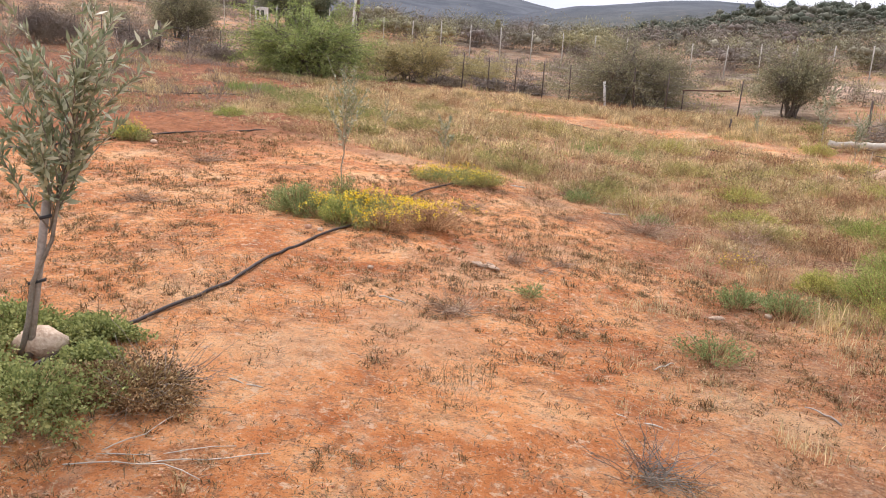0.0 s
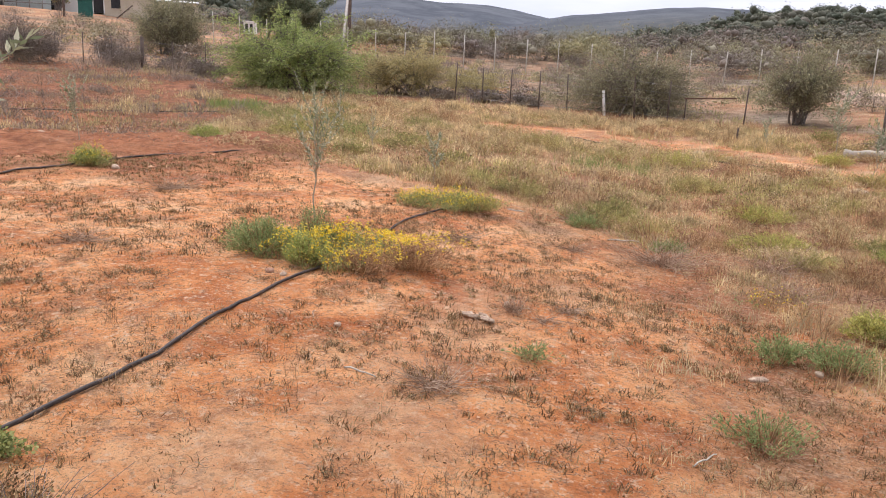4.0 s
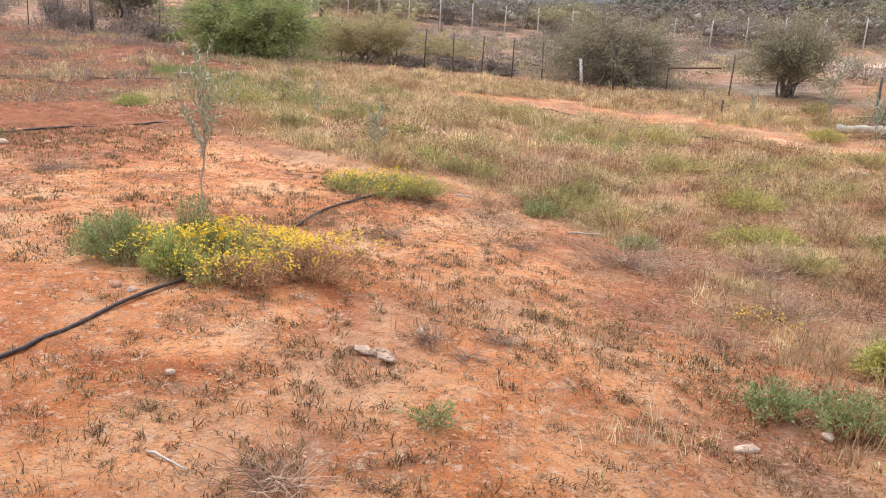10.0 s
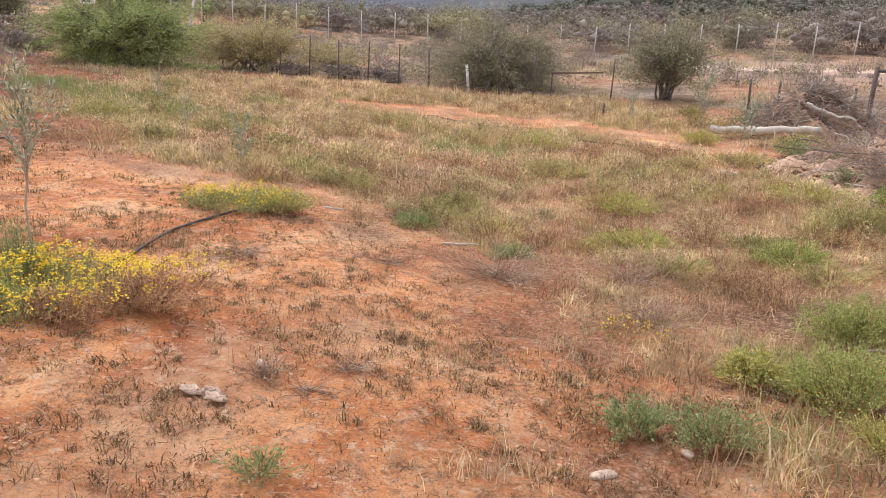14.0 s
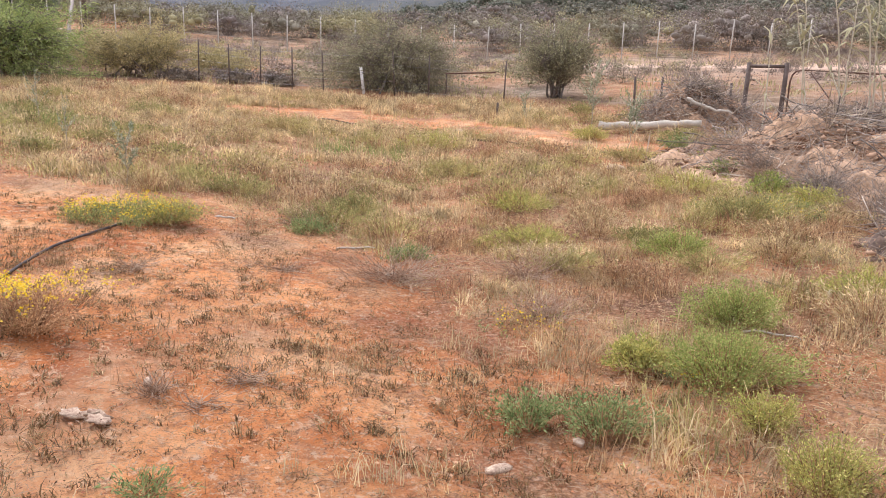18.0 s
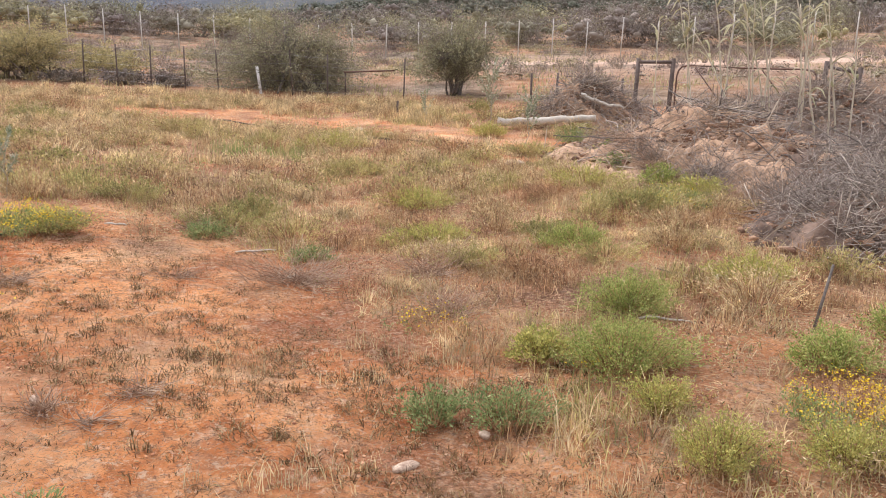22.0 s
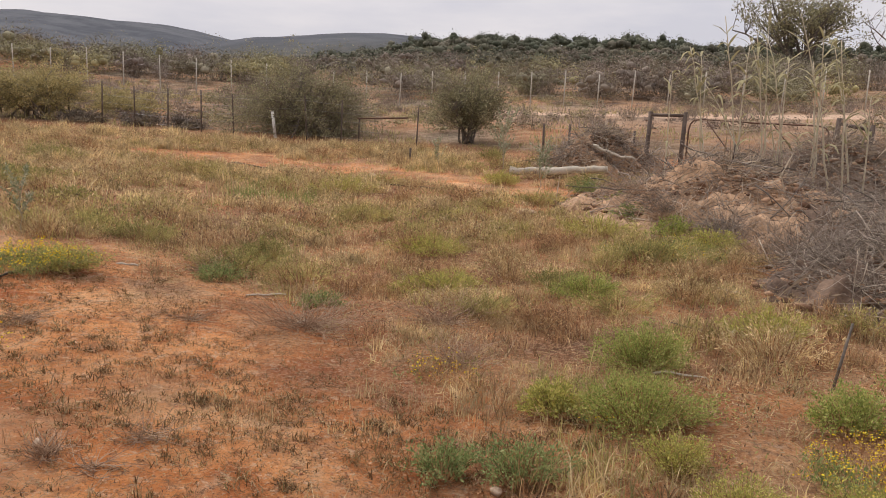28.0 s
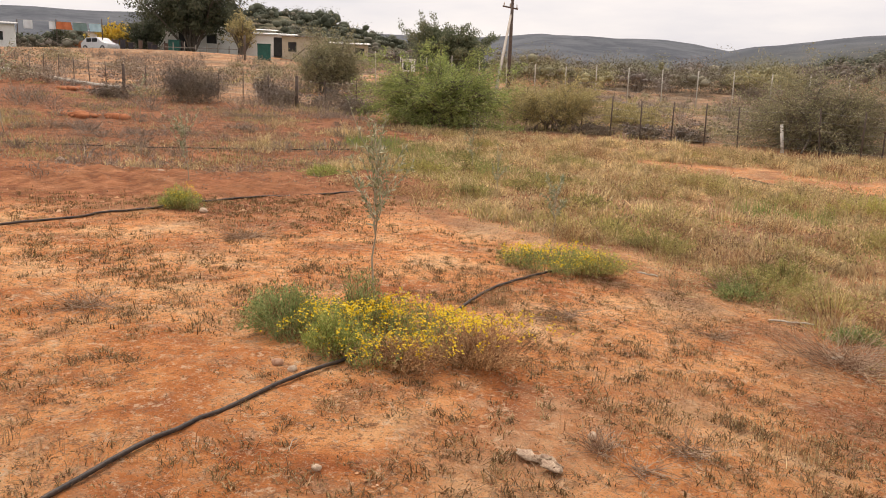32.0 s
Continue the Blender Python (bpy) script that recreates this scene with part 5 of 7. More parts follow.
flower_patch(-1.23, 6.72, 1.62, 0.86, 0.29, 4400, 201, "large patch of yellow daisies round an olive sapling", 0.24, rz=8)
flower_patch(-0.72, 9.50, 1.12, 0.62, 0.26, 1400, 202, "smaller patch of yellow daisies on the red earth", 0.10, False, rz=-4)
flower_patch(-5.72, 10.55, 0.54, 0.44, 0.36, 330, 203, "small green clump with a few yellow daisies", 0.35, False)
flower_patch(3.86, 5.05, 0.74, 0.56, 0.16, 1100, 204, "yellow daisies fading to rust at the field's edge", 0.05, True, dry_from=0.3, petal=0.7)
flower_patch(3.05, 6.05, 0.5, 0.3, 0.12, 70, 205, "a few yellow daisies under green weeds", 0.1, True, dry_from=0.2)
flower_patch(2.28, 6.95, 0.45, 0.35, 0.18, 90, 206, "sparse yellow daisies among rusty dry stems", 0.0, True, dry_from=0.1)
flower_patch(5.6, 9.7, 1.4, 0.9, 0.22, 330, 207, "thin scatter of yellow flowers below the brush heap", 0.0, False)

weed("weed", "feathery blue-green weed beside the daisies", "weed", -1.88, 6.62, 0.55, 0.5, 0.34, M_WEED_B, 170, 170, 26, 0.026, 0.3, group=W)
weed("weed", "green weed growing over the black pipe", "weed", -1.44, 6.36, 0.36, 0.3, 0.26, M_WEED, 171, 120, 24, 0.026, 0.3, group=W)
weed("weed", "green feathery weed amid the daisies", "weed", -1.55, 6.98, 0.42, 0.36, 0.38, M_WEED_B, 172, 120, 24, 0.022, 0.3, group=W)
weed("weed", "dried rusty daisy stems with a few leaves", "weed", -0.62, 6.62, 0.56, 0.46, 0.24, M_RUST, 173, 240, 14, 0.02, 0.3)
weed("weed", "dried rusty daisy stems at the patch's front", "weed", -0.98, 6.32, 0.5, 0.28, 0.20, M_RUST, 174, 200, 14, 0.02, 0.3)

weed("weed", "yellow-green weed at the end of the small daisy patch", "weed", -0.38, 9.50, 0.62, 0.46, 0.25, M_WEED_Y, 175, 130, 20, 0.024, 0.3, group=W)
weed("weed", "fresh green weed in the small daisy clump", "weed", -5.70, 10.52, 0.46, 0.4, 0.30, M_WEED, 176, 110, 20, 0.03, 0.3, group=W)
rng = np.random.default_rng(66)
placed = []
while len(placed) < 130:
    x, y = rng.uniform(-7, 8), rng.uniform(3.5, 23)
    far = math.hypot(x - 1, y - 2.5)
    if far < 4.6 or cover(x, y) < 0.55 or not wedge(x, y) or inner(x, y) < 0.6 or any(math.hypot(x - a, y - b) < 0.36 + 0.02 * far for a, b in placed) or near_line(x, y, TRACK) < 1.1 or x > 6.2 and y < 14:
        continue
    placed.append((x, y))
    tone = rng.integers(0, 5)
    w = rng.uniform(0.4, 0.8) * (1 + far * 0.03)
    name, text = (("grass_clump", "rounded tan dry grass clump"), ("grass_clump", "yellow-green grass clump going to seed"), ("dry_weed", "rusty brown dry weed clump"),
                  ("grass_clump", "pale straw grass clump"), ("weed", "dull green low weed clump"))[tone]
    weed(name, text + " in the open field", name.replace("_", " "), x, y, w, w * 0.8, rng.uniform(0.16, 0.30) * (1 + far * 0.012), (M_DRY, M_GREEN, M_RUST, M_STRAW, M_PODGREEN)[tone], 1000 + len(placed), int(60 + 60 * w), 9 if far > 9 else 34 if tone == 4 else 18,
         0.045 if far > 9 else 0.022 if tone == 4 else 0.034, 0.2 if tone != 4 else 0.4, group="clumps in the dry field")


def wiry(x, y, w, h, n, seed, label="grey wiry dead shrublet lying on the earth", mat=None, z=None):
    rng = np.random.default_rng(seed)
    ob = thing("dry_shrublet", x, y, label, "dry shrub", "dead shrublets", z)
    s = Soup()
    for _ in range(n):
        a, up = rng.uniform(0, 2 * np.pi), rng.uniform(0.05, 1.1)
        p = wander(rng, (rng.normal(0, w * 0.1), rng.normal(0, w * 0.1), 0.01), (math.cos(a), math.sin(a), up * h / w * 2.2), w * rng.uniform(0.3, 0.62), 4, 0.28)
        p[:, 2] = np.clip(p[:, 2], 0.005, None)
        tube(s, p, np.linspace(0.0021, 0.001, 5), 3)
    s.ob("twig_mass", mat or M_WIRY, ob)
    return ob


for i, (x, y, w, h, n) in enumerate(((0.20, 5.84, 0.26, 0.15, 90), (0.42, 5.72, 0.35, 0.03, 40), (1.50, 8.08, 0.95, 0.16, 340), (0.70, 8.15, 0.4, 0.05, 70), (0.58, 6.04, 0.4, 0.03, 60),
                                     (-3.38, 6.5, 0.6, 0.06, 110), (-0.15, 4.35, 0.5, 0.05, 100), (2.45, 7.2, 0.7, 0.16, 200), (-3.9, 9.2, 0.7, 0.1, 140),
                                     (0.75, 9.9, 0.5, 0.12, 120), (-0.35, 7.9, 0.5, 0.04, 80), (2.6, 8.2, 0.8, 0.18, 220), (0.9, 2.6, 0.5, 0.07, 120), (-1.3, 2.62, 0.6, 0.12, 120))):
    wiry(x, y, w, h, n, 300 + i, mat=M_TWIGBUSH if y < 3 else None)


def olive(x, y, h, seed, leaf_n, label, lean=(0.1, 0.0), width=0.5, branch_n=12, low=0.35, stake=0.0, size=0.055, bare_to=0.3):
    """An olive sapling: thin trunk, rising branches, slim grey-green leaves, maybe a stake."""
    rng = np.random.default_rng(seed)
    ob = thing("olive_sapling", x, y, label, "sapling", "olive saplings")
    top = V3(lean[0] * h, lean[1] * h, h)
    line = np.array([top * t + V3(rng.normal(0, 0.015), rng.normal(0, 0.015), 0) * min(1, t * 5) for t in np.linspace(0, 0.8, 7)])
    line[0][2] = -0.03
    s = Soup()
    tube(s, line, np.linspace(0.002 + (0.009 if stake else 0.0055) * h, 0.003, 7), 6)
    bark = M_YOUNGBARK if stake else M_PALEBARK
    s.ob("trunk", bark, ob, smooth=True)
    seg = []
    for i in range(branch_n):
        t = rng.uniform(low, 0.8)
        p0 = top * t
        a = rng.uniform(0, 2 * np.pi)
        ln = h * rng.uniform(0.25, 0.5)
        way = V3(math.cos(a) * width / h * 1.3, math.sin(a) * width / h * 1.3, 0.95)
        b = wander(rng, p0, way, ln, 5, 0.10)
        s = Soup()
        tube(s, b, np.linspace(0.004, 0.0012, 6), 4)
        s.ob("branch", bark, ob)
        seg.append(b)
    seg = np.array(seg)
    k, t = rng.integers(0, branch_n, leaf_n), rng.uniform(0.15, 1, leaf_n) * 4.98
    lo = t.astype(int)
    fr = (t - lo)[:, None]
    at = seg[k, lo] * (1 - fr) + seg[k, lo + 1] * fr
    aim = seg[k, 5] - seg[k, 0]
    aim /= np.linalg.norm(aim, axis=1, keepdims=True)
    f = Soup()
    f.add(*leaves(rng, at, size, aim * 0.8, 0.24))
    f.ob("foliage", M_OLIVE, ob)
    if stake:
        rod("support_stake", (0.03, 0.02, -0.05), (0.03 + lean[0] * stake * 0.6, 0.05, stake), 0.019, M_DEADWOOD, ob, 8, 0.019, "weathered grey wooden stake")
        for zz in (0.45, 0.82):
            rod("tie", (lean[0] * stake * zz * 0.9 - 0.015, -0.01, stake * zz), (lean[0] * stake * zz * 0.8 + 0.045, 0.05, stake * zz + 0.01), 0.008, M_DARK, ob, 6, label="black tie band")
    return ob

olive(-2.06, 2.78, 1.48, 401, 2500, "young olive tree tied to a grey stake in green weeds", (0.27, 0.05), 0.50, 34, 0.42, 0.86, 0.062)
olive(-1.70, 7.55, 1.22, 402, 720, "thin olive sapling rising from yellow daisies", (0.0, 0.0), 0.42, 18, 0.38, size=0.048)
olive(-1.08, 11.05, 0.68, 403, 520, "small grey-green olive sapling at the grass edge", (0.02, 0), 0.36, 12, 0.2, size=0.045)
olive(-7.03, 12.5, 1.1, 404, 600, "thin olive sapling by a small flower clump", (-0.04, 0), 0.5, 12, 0.3, size=0.05)
olive(-15.05, 21.1, 1.25, 405, 240, "slim olive sapling on the red slope", (0.02, 0), 0.55, 12, 0.35, size=0.07)
olive(-15.1, 16.5, 2.0, 406, 620, "young olive tree with a bent trunk on red earth", (-0.18, 0), 1.0, 18, 0.45, size=0.08)
olive(6.35, 17.7, 1.35, 407, 700, "olive sapling beside the pale log", (0.0, 0), 0.44, 18, 0.2, size=0.06)
olive(5.85, 14.4, 0.95, 408, 560, "olive sapling at the end of the red track", (0.03, 0), 0.32, 12, 0.25, size=0.055)
olive(5.3, 18.9, 0.75, 409, 180, "short olive sapling in dry grass", (0.0, 0), 0.34, 10, 0.15, size=0.06)
olive(-2.6, 14.2, 0.7, 410, 160, "small olive sapling in the dry field", (0.0, 0), 0.3, 10, 0.2, size=0.05)
olive(-4.0, 17.4, 0.9, 411, 160, "olive sapling beside lush grass", (0.0, 0), 0.34, 10, 0.2, size=0.06)
# weeds round the staked tree
for i, (x, y, w, h, m) in enumerate(((-1.72, 2.36, 0.85, 0.14, M_CLOVER), (-2.30, 3.05, 0.55, 0.18, M_CLOVER), (-1.86, 3.12, 0.36, 0.13, M_CLOVER), (-1.72, 2.84, 0.24, 0.09, M_CLOVER), (-2.2, 2.5, 0.7, 0.15, M_CLOVER))):
    weed("weed", "dense dark green clover-like weed under the staked tree", "weed", x, y, w, w * 0.8, h, m, 150 + i, 240, 26, 0.02, 0.7, group="weeds at the tree's foot")
weed("weed", "brown dried-out weed mat beside green weeds", "weed", -1.44, 2.58, 0.75, 0.6, 0.11, M_TUFT, 160, 320, 26, 0.018, 0.5)
rock = stone(np.random.default_rng(5), "stone", (0.27, 0.17, 0.17), M_STONE)
rock.matrix_world = pose(-2.0, 2.87, ground_z(-2.0, 2.87) + 0.05, 0, 0, 20)
tagged(rock, "pale rounded stone at the tree's foot", "stone")

# ---- fences, gate, pole ----
def along(line, gap):
    """Places every gap metres along a line of points."""
    out, carry = [], 0.0
    for (ax, ay), (bx, by) in zip(line, line[1:]):
        ln = math.hypot(bx - ax, by - ay)
        d = carry
        while d < ln:
            out.append((ax + (bx - ax) * d / ln, ay + (by - ay) * d / ln))
            d += gap
        carry = d - ln
    return out


def fence(label, places, height, radius, material, wires, seed, thick=(), thick_r=0.06, thick_mat=None, group="wire fences"):
    """A wire fence: every post and every wire a part of its own."""
    rng = np.random.default_rng(seed)
    x0, y0 = places[0]
    ob = thing("wire_fence", x0, y0, label, "fence", group, 0.0)
    tops = []
    for i, (x, y) in enumerate(places):
        g = ground_z(x, y)
        h = height * rng.uniform(0.93, 1.06)
        dx, dy = rng.normal(0, 0.025, 2)
        big = i in thick
        rod("post", (x - x0, y - y0, g - 0.15), (x - x0 + dx, y - y0 + dy, g + h), thick_r if big else radius, (thick_mat or material) if big else material, ob, 7,
            (thick_r if big else radius) * 0.9)
        tops.append((x - x0, y - y0, g, h, dx, dy))
    for k in range(wires):
        q = (k + 0.7) / wires * 0.95
        s = Soup()
        pts = []
        for a, b in zip(tops, tops[1:]):
            for t in (0, 0.5):
                p, r = (1 - t), t
                z = (a[2] + a[3] * q) * p + (b[2] + b[3] * q) * r - (0.015 if t else 0)
                pts.append((a[0] * p + b[0] * r + radius * 0.6, a[1] * p + b[1] * r - radius, z))
        tube(s, pts, 0.0035, 3)
        s.ob("wire", M_WIRE, ob)
    return ob


near_line_posts = [(-5.3, 27.4), (-4.4, 27.1), (-3.4, 26.7), (-2.45, 26.0), (-1.55, 25.5), (-0.66, 24.9), (0.21, 24.6), (1.05, 24.5), (2.95, 24.0), (3.8, 23.5), (5.6, 22.4)]
fence("low stock fence of thin dark droppers and wire", near_line_posts, 1.12, 0.021, M_POST, 5, 501)
fence("tall fence of pale thin posts on the slope", along([(-22, 46.2), (-3.98, 43.5), (3.2, 43.2), (10, 42.2), (16.3, 39.6), (20, 37.0), (25, 32.5), (31, 27)], 1.657), 1.68, 0.029, M_PALEPOST, 5, 502)
lf = along([(-31, 31.0), (-22, 28.6), (-14.6, 28.2), (-10.0, 28.6), (-6.5, 28.2)], 1.15)
fence("sagging farm fence with thin droppers on the red slope", lf, 1.05, 0.02, M_POST, 4, 503, thick=(8, 15), thick_r=0.065)

stk = thing("marker_stake", 2.09, 24.25, "whitewashed leaning stake in front of the thorn bush", "stake")
rod("shaft", (0.05, 0, -0.1), (-0.05, 0, 0.72), 0.042, M_WHITE, stk, 9, 0.04)
peg = thing("peg", 4.88, 19.87, "short dark peg in straw grass", "peg")
rod("shaft", (0, 0, -0.05), (0.01, 0, 0.36), 0.03, M_POST, peg, 7, 0.024)
bar = thing("fallen_rail", 4.9, 24.0, "dark rusty rail leaning on the low fence", "rail")
rod("rail_bar", (-0.6, 0, 0.60), (0.75, -0.3, 0.68), 0.022, M_RUSTSTEEL, bar, 7)
rod("rail_foot", (-0.55, 0.0, -0.05), (-0.55, 0, 0.62), 0.02, M_POST, bar, 6)
thin = thing("thin_stake", 4.46, 6.05, "thin dark stake leaning beside green weeds", "stake")
rod("shaft", (-0.03, 0, -0.04), (0.07, 0.02, 0.40), 0.010, M_BARK, thin, 7, 0.008)

gate = thing("farm_gate", 10.45, 17.75, "closed rusty tubular farm gate between dark wooden posts", "gate", rz=-50)
for name, x, h in (("post", -0.78, 1.18), ("post", 0.0, 1.20), ("post", 3.02, 1.22), ("post", 3.62, 1.12)):
    rod(name, (x, 0, -0.3), (x + 0.02, 0, h), 0.050, M_POST, gate, 9, 0.046, "dark creosoted gate post")
rod("brace_rail", (-0.78, 0, 1.10), (0, 0, 1.12), 0.036, M_POST, gate, 8)
rod("brace_rail", (3.02, 0, 1.12), (3.62, 0, 1.02), 0.035, M_POST, gate, 8)
rod("stay", (3.02, 0, 0.25), (3.62, 0.0, 0.95), 0.02, M_WIRE, gate, 6)
s = Soup()
fr = [(0.12, 0, 0.12), (0.12, 0, 0.82), (0.15, 0, 0.95), (0.22, 0, 1.03), (0.35, 0, 1.06), (1.5, 0, 1.04), (2.68, 0, 1.05), (2.82, 0, 1.02), (2.88, 0, 0.94), (2.90, 0, 0.8), (2.9, 0, 0.12), (1.5, 0, 0.12), (0.12, 0, 0.13)]
tube(s, fr, 0.018, 7)
leaf_frame = s.ob("gate_frame", M_RUSTSTEEL, gate, "bent rusty steel tube frame", smooth=True)
rod("diagonal", (0.5, 0, 1.02), (1.25, 0, 0.14), 0.014, M_RUSTSTEEL, leaf_frame, 6)
rod("diagonal", (1.85, 0, 1.02), (2.6, 0, 0.14), 0.014, M_RUSTSTEEL, leaf_frame, 6)
for q in (0.3, 0.5, 0.7, 0.88):
    rod("wire", (0.13, 0, q), (2.89, 0, q), 0.003, M_WIRE, leaf_frame, 3)
fence("short fence run beyond the gate", [(13.3, 14.7), (14.2, 13.9), (15.2, 13.0), (16.2, 12.2), (17.3, 11.3)], 1.1, 0.035, M_POST, 4, 504)
fence("fence run between the thorn bush and the gate", [(8.2, 20.1), (8.62, 19.6), (9.75, 18.55)], 0.8, 0.03, M_POST, 4, 505)

pole = thing("power_pole", -11.2, 47.5, "dark wooden power pole with a crossarm and a pale raking strut", "power pole")
rod("shaft", (0, 0, -0.6), (0.03, 0, 5.2), 0.115, M_POST, pole, 10, 0.085)
arm = rod("crossarm", (-0.55, 0.1, 4.62), (0.38, -0.1, 4.42), 0.05, M_POST, pole, 6)
for x in (-0.45, -0.1, 0.3):
    rod("insulator", (x, 0, 4.55 - 0.2 * x), (x, 0, 4.74 - 0.2 * x), 0.035, M_WHITE, arm, 8, label="white insulator")
g2 = ground_z(-7.7, 31.7) - ground_z(-11.2, 47.5)
strut = rod("strut", (3.5, -15.8, g2 - 0.2), (0.0, -0.1, 4.1), 0.075, M_DEADWOOD, pole, 9, 0.065, "pale raking timber strut")
rod("strut_foot", (3.53, -15.85, g2 - 0.2), (3.40, -15.3, g2 + 0.42), 0.12, M_POST, strut, 9, 0.11, "tarred foot of the strut")
rail = thing("low_rail", -6.6, 31.2, "low dark timber rail behind the straw bush", "rail")
rod("rail_bar", (-1.1, 0.3, 0.28), (1.6, -0.3, 0.26), 0.04, M_POST, rail, 7)
for x in (-0.9, 1.4):
    rod("leg", (x, 0, -0.05), (x, 0, 0.30), 0.04, M_POST, rail, 7)

box = thing("meter_box", -14.4, 40.0, "white meter box on a post above the green tree", "box")
rod("post", (0, 0, -0.1), (0, 0, 1.15), 0.05, M_POST, box, 8)
cab = block("cabinet", (-0.32, -0.14, 0.98), (0.30, 0.14, 1.55), M_WHITE, box, 0.02, "white painted cabinet")
block("recess", (-0.22, -0.16, 1.06), (-0.08, -0.135, 1.46), M_DARK, cab, 0.004)
block("recess", (0.02, -0.16, 1.06), (0.16, -0.135, 1.46), M_DARK, cab, 0.004)
block("lid", (-0.35, -0.17, 1.55), (0.33, 0.17, 1.60), M_WHITE, cab, 0.01)


# ---- pipes on the ground ----
def hose(label, pts, r, material=None, lift=0.4, seed=0):
    rng = np.random.default_rng(seed)
    p = []
    for (ax, ay), (bx, by) in zip(pts, pts[1:]):
        n = max(3, int(math.hypot(bx - ax, by - ay) / 0.12))
        for i in range(n):
            p.append((ax + (bx - ax) * i / n, ay + (by - ay) * i / n))
    p = np.array(p + [pts[-1]])
    for _ in range(6):
        p[1:-1] = (p[:-2] + 2 * p[1:-1] + p[2:]) / 4
    w = np.cumsum(rng.normal(0, 0.006, len(p)))
    p[:, 0] += (w - np.linspace(w[0], w[-1], len(w))) * 0.7
    z = land(p[:, 0], p[:, 1]) + 0.6 * relief(p[:, 0], p[:, 1]) + r * lift + 0.012 + 0.006 * np.sin(np.arange(len(p)) * 0.7)
    s = Soup()
    tube(s, np.column_stack([p, z]), r, 8)
    return tagged(s.ob("irrigation_pipe", material or M_PIPE, smooth=True), label, "pipe", "irrigation pipes")


hose("black irrigation pipe snaking over red earth", [(-2.0, 2.3), (-1.86, 3.1), (-1.82, 3.37), (-1.69, 3.81), (-1.63, 4.45), (-1.57, 5.1), (-1.37, 6.10), (-1.16, 6.9), (-1.08, 7.5), (-1.06, 8.15), (-0.84, 9.16), (-0.60, 9.42)], 0.0115, seed=1)
hose("black irrigation pipe along the dug bank", [(-7.0, 6.2), (-6.40, 8.52), (-5.95, 10.34), (-5.74, 11.5), (-5.2, 12.2), (-4.73, 12.84), (-4.2, 13.8)], 0.014, seed=2)
hose("dark irrigation pipe on the red slope", [(-16.5, 13.6), (-13.8, 15.2), (-11.3, 16.6), (-8.9, 18.2), (-7.4, 19.4)], 0.013, seed=3)
hose("dark irrigation pipe along the red track", [(1.0, 19.7), (2.4, 18.6), (3.3, 17.5), (4.4, 16.2), (5.2, 15.4), (5.7, 14.5)], 0.014, seed=4)
hose("long pale pipe down the slope", [(-36, 33.2), (-31.7, 31.5), (-24.7, 28.6), (-21.6, 27.8)], 0.075, M_PALEPOST, 1.6, seed=5)
hose("thin black hose end at the path", [(-6.42, 8.5), (-6.5, 8.1), (-6.48, 7.6)], 0.016, seed=6)


# ---- brush heaps, logs, reeds ----
HEAPS = ((7.85, 12.2, 1.4, 1.6, 0.74), (9.3, 9.3, 1.25, 1.1, 0.62), (10.9, 13.6, 1.5, 1.2, 0.85), (8.45, 17.6, 0.95, 0.6, 0.80), (7.0, 7.7, 0.95, 0.85, 0.42))


def heap_z(x, y):
    return land(x, y) + sum(h * np.exp(-((x - a) / sx) ** 2 - ((y - b) / sy) ** 2) for a, b, sx, sy, h in HEAPS)


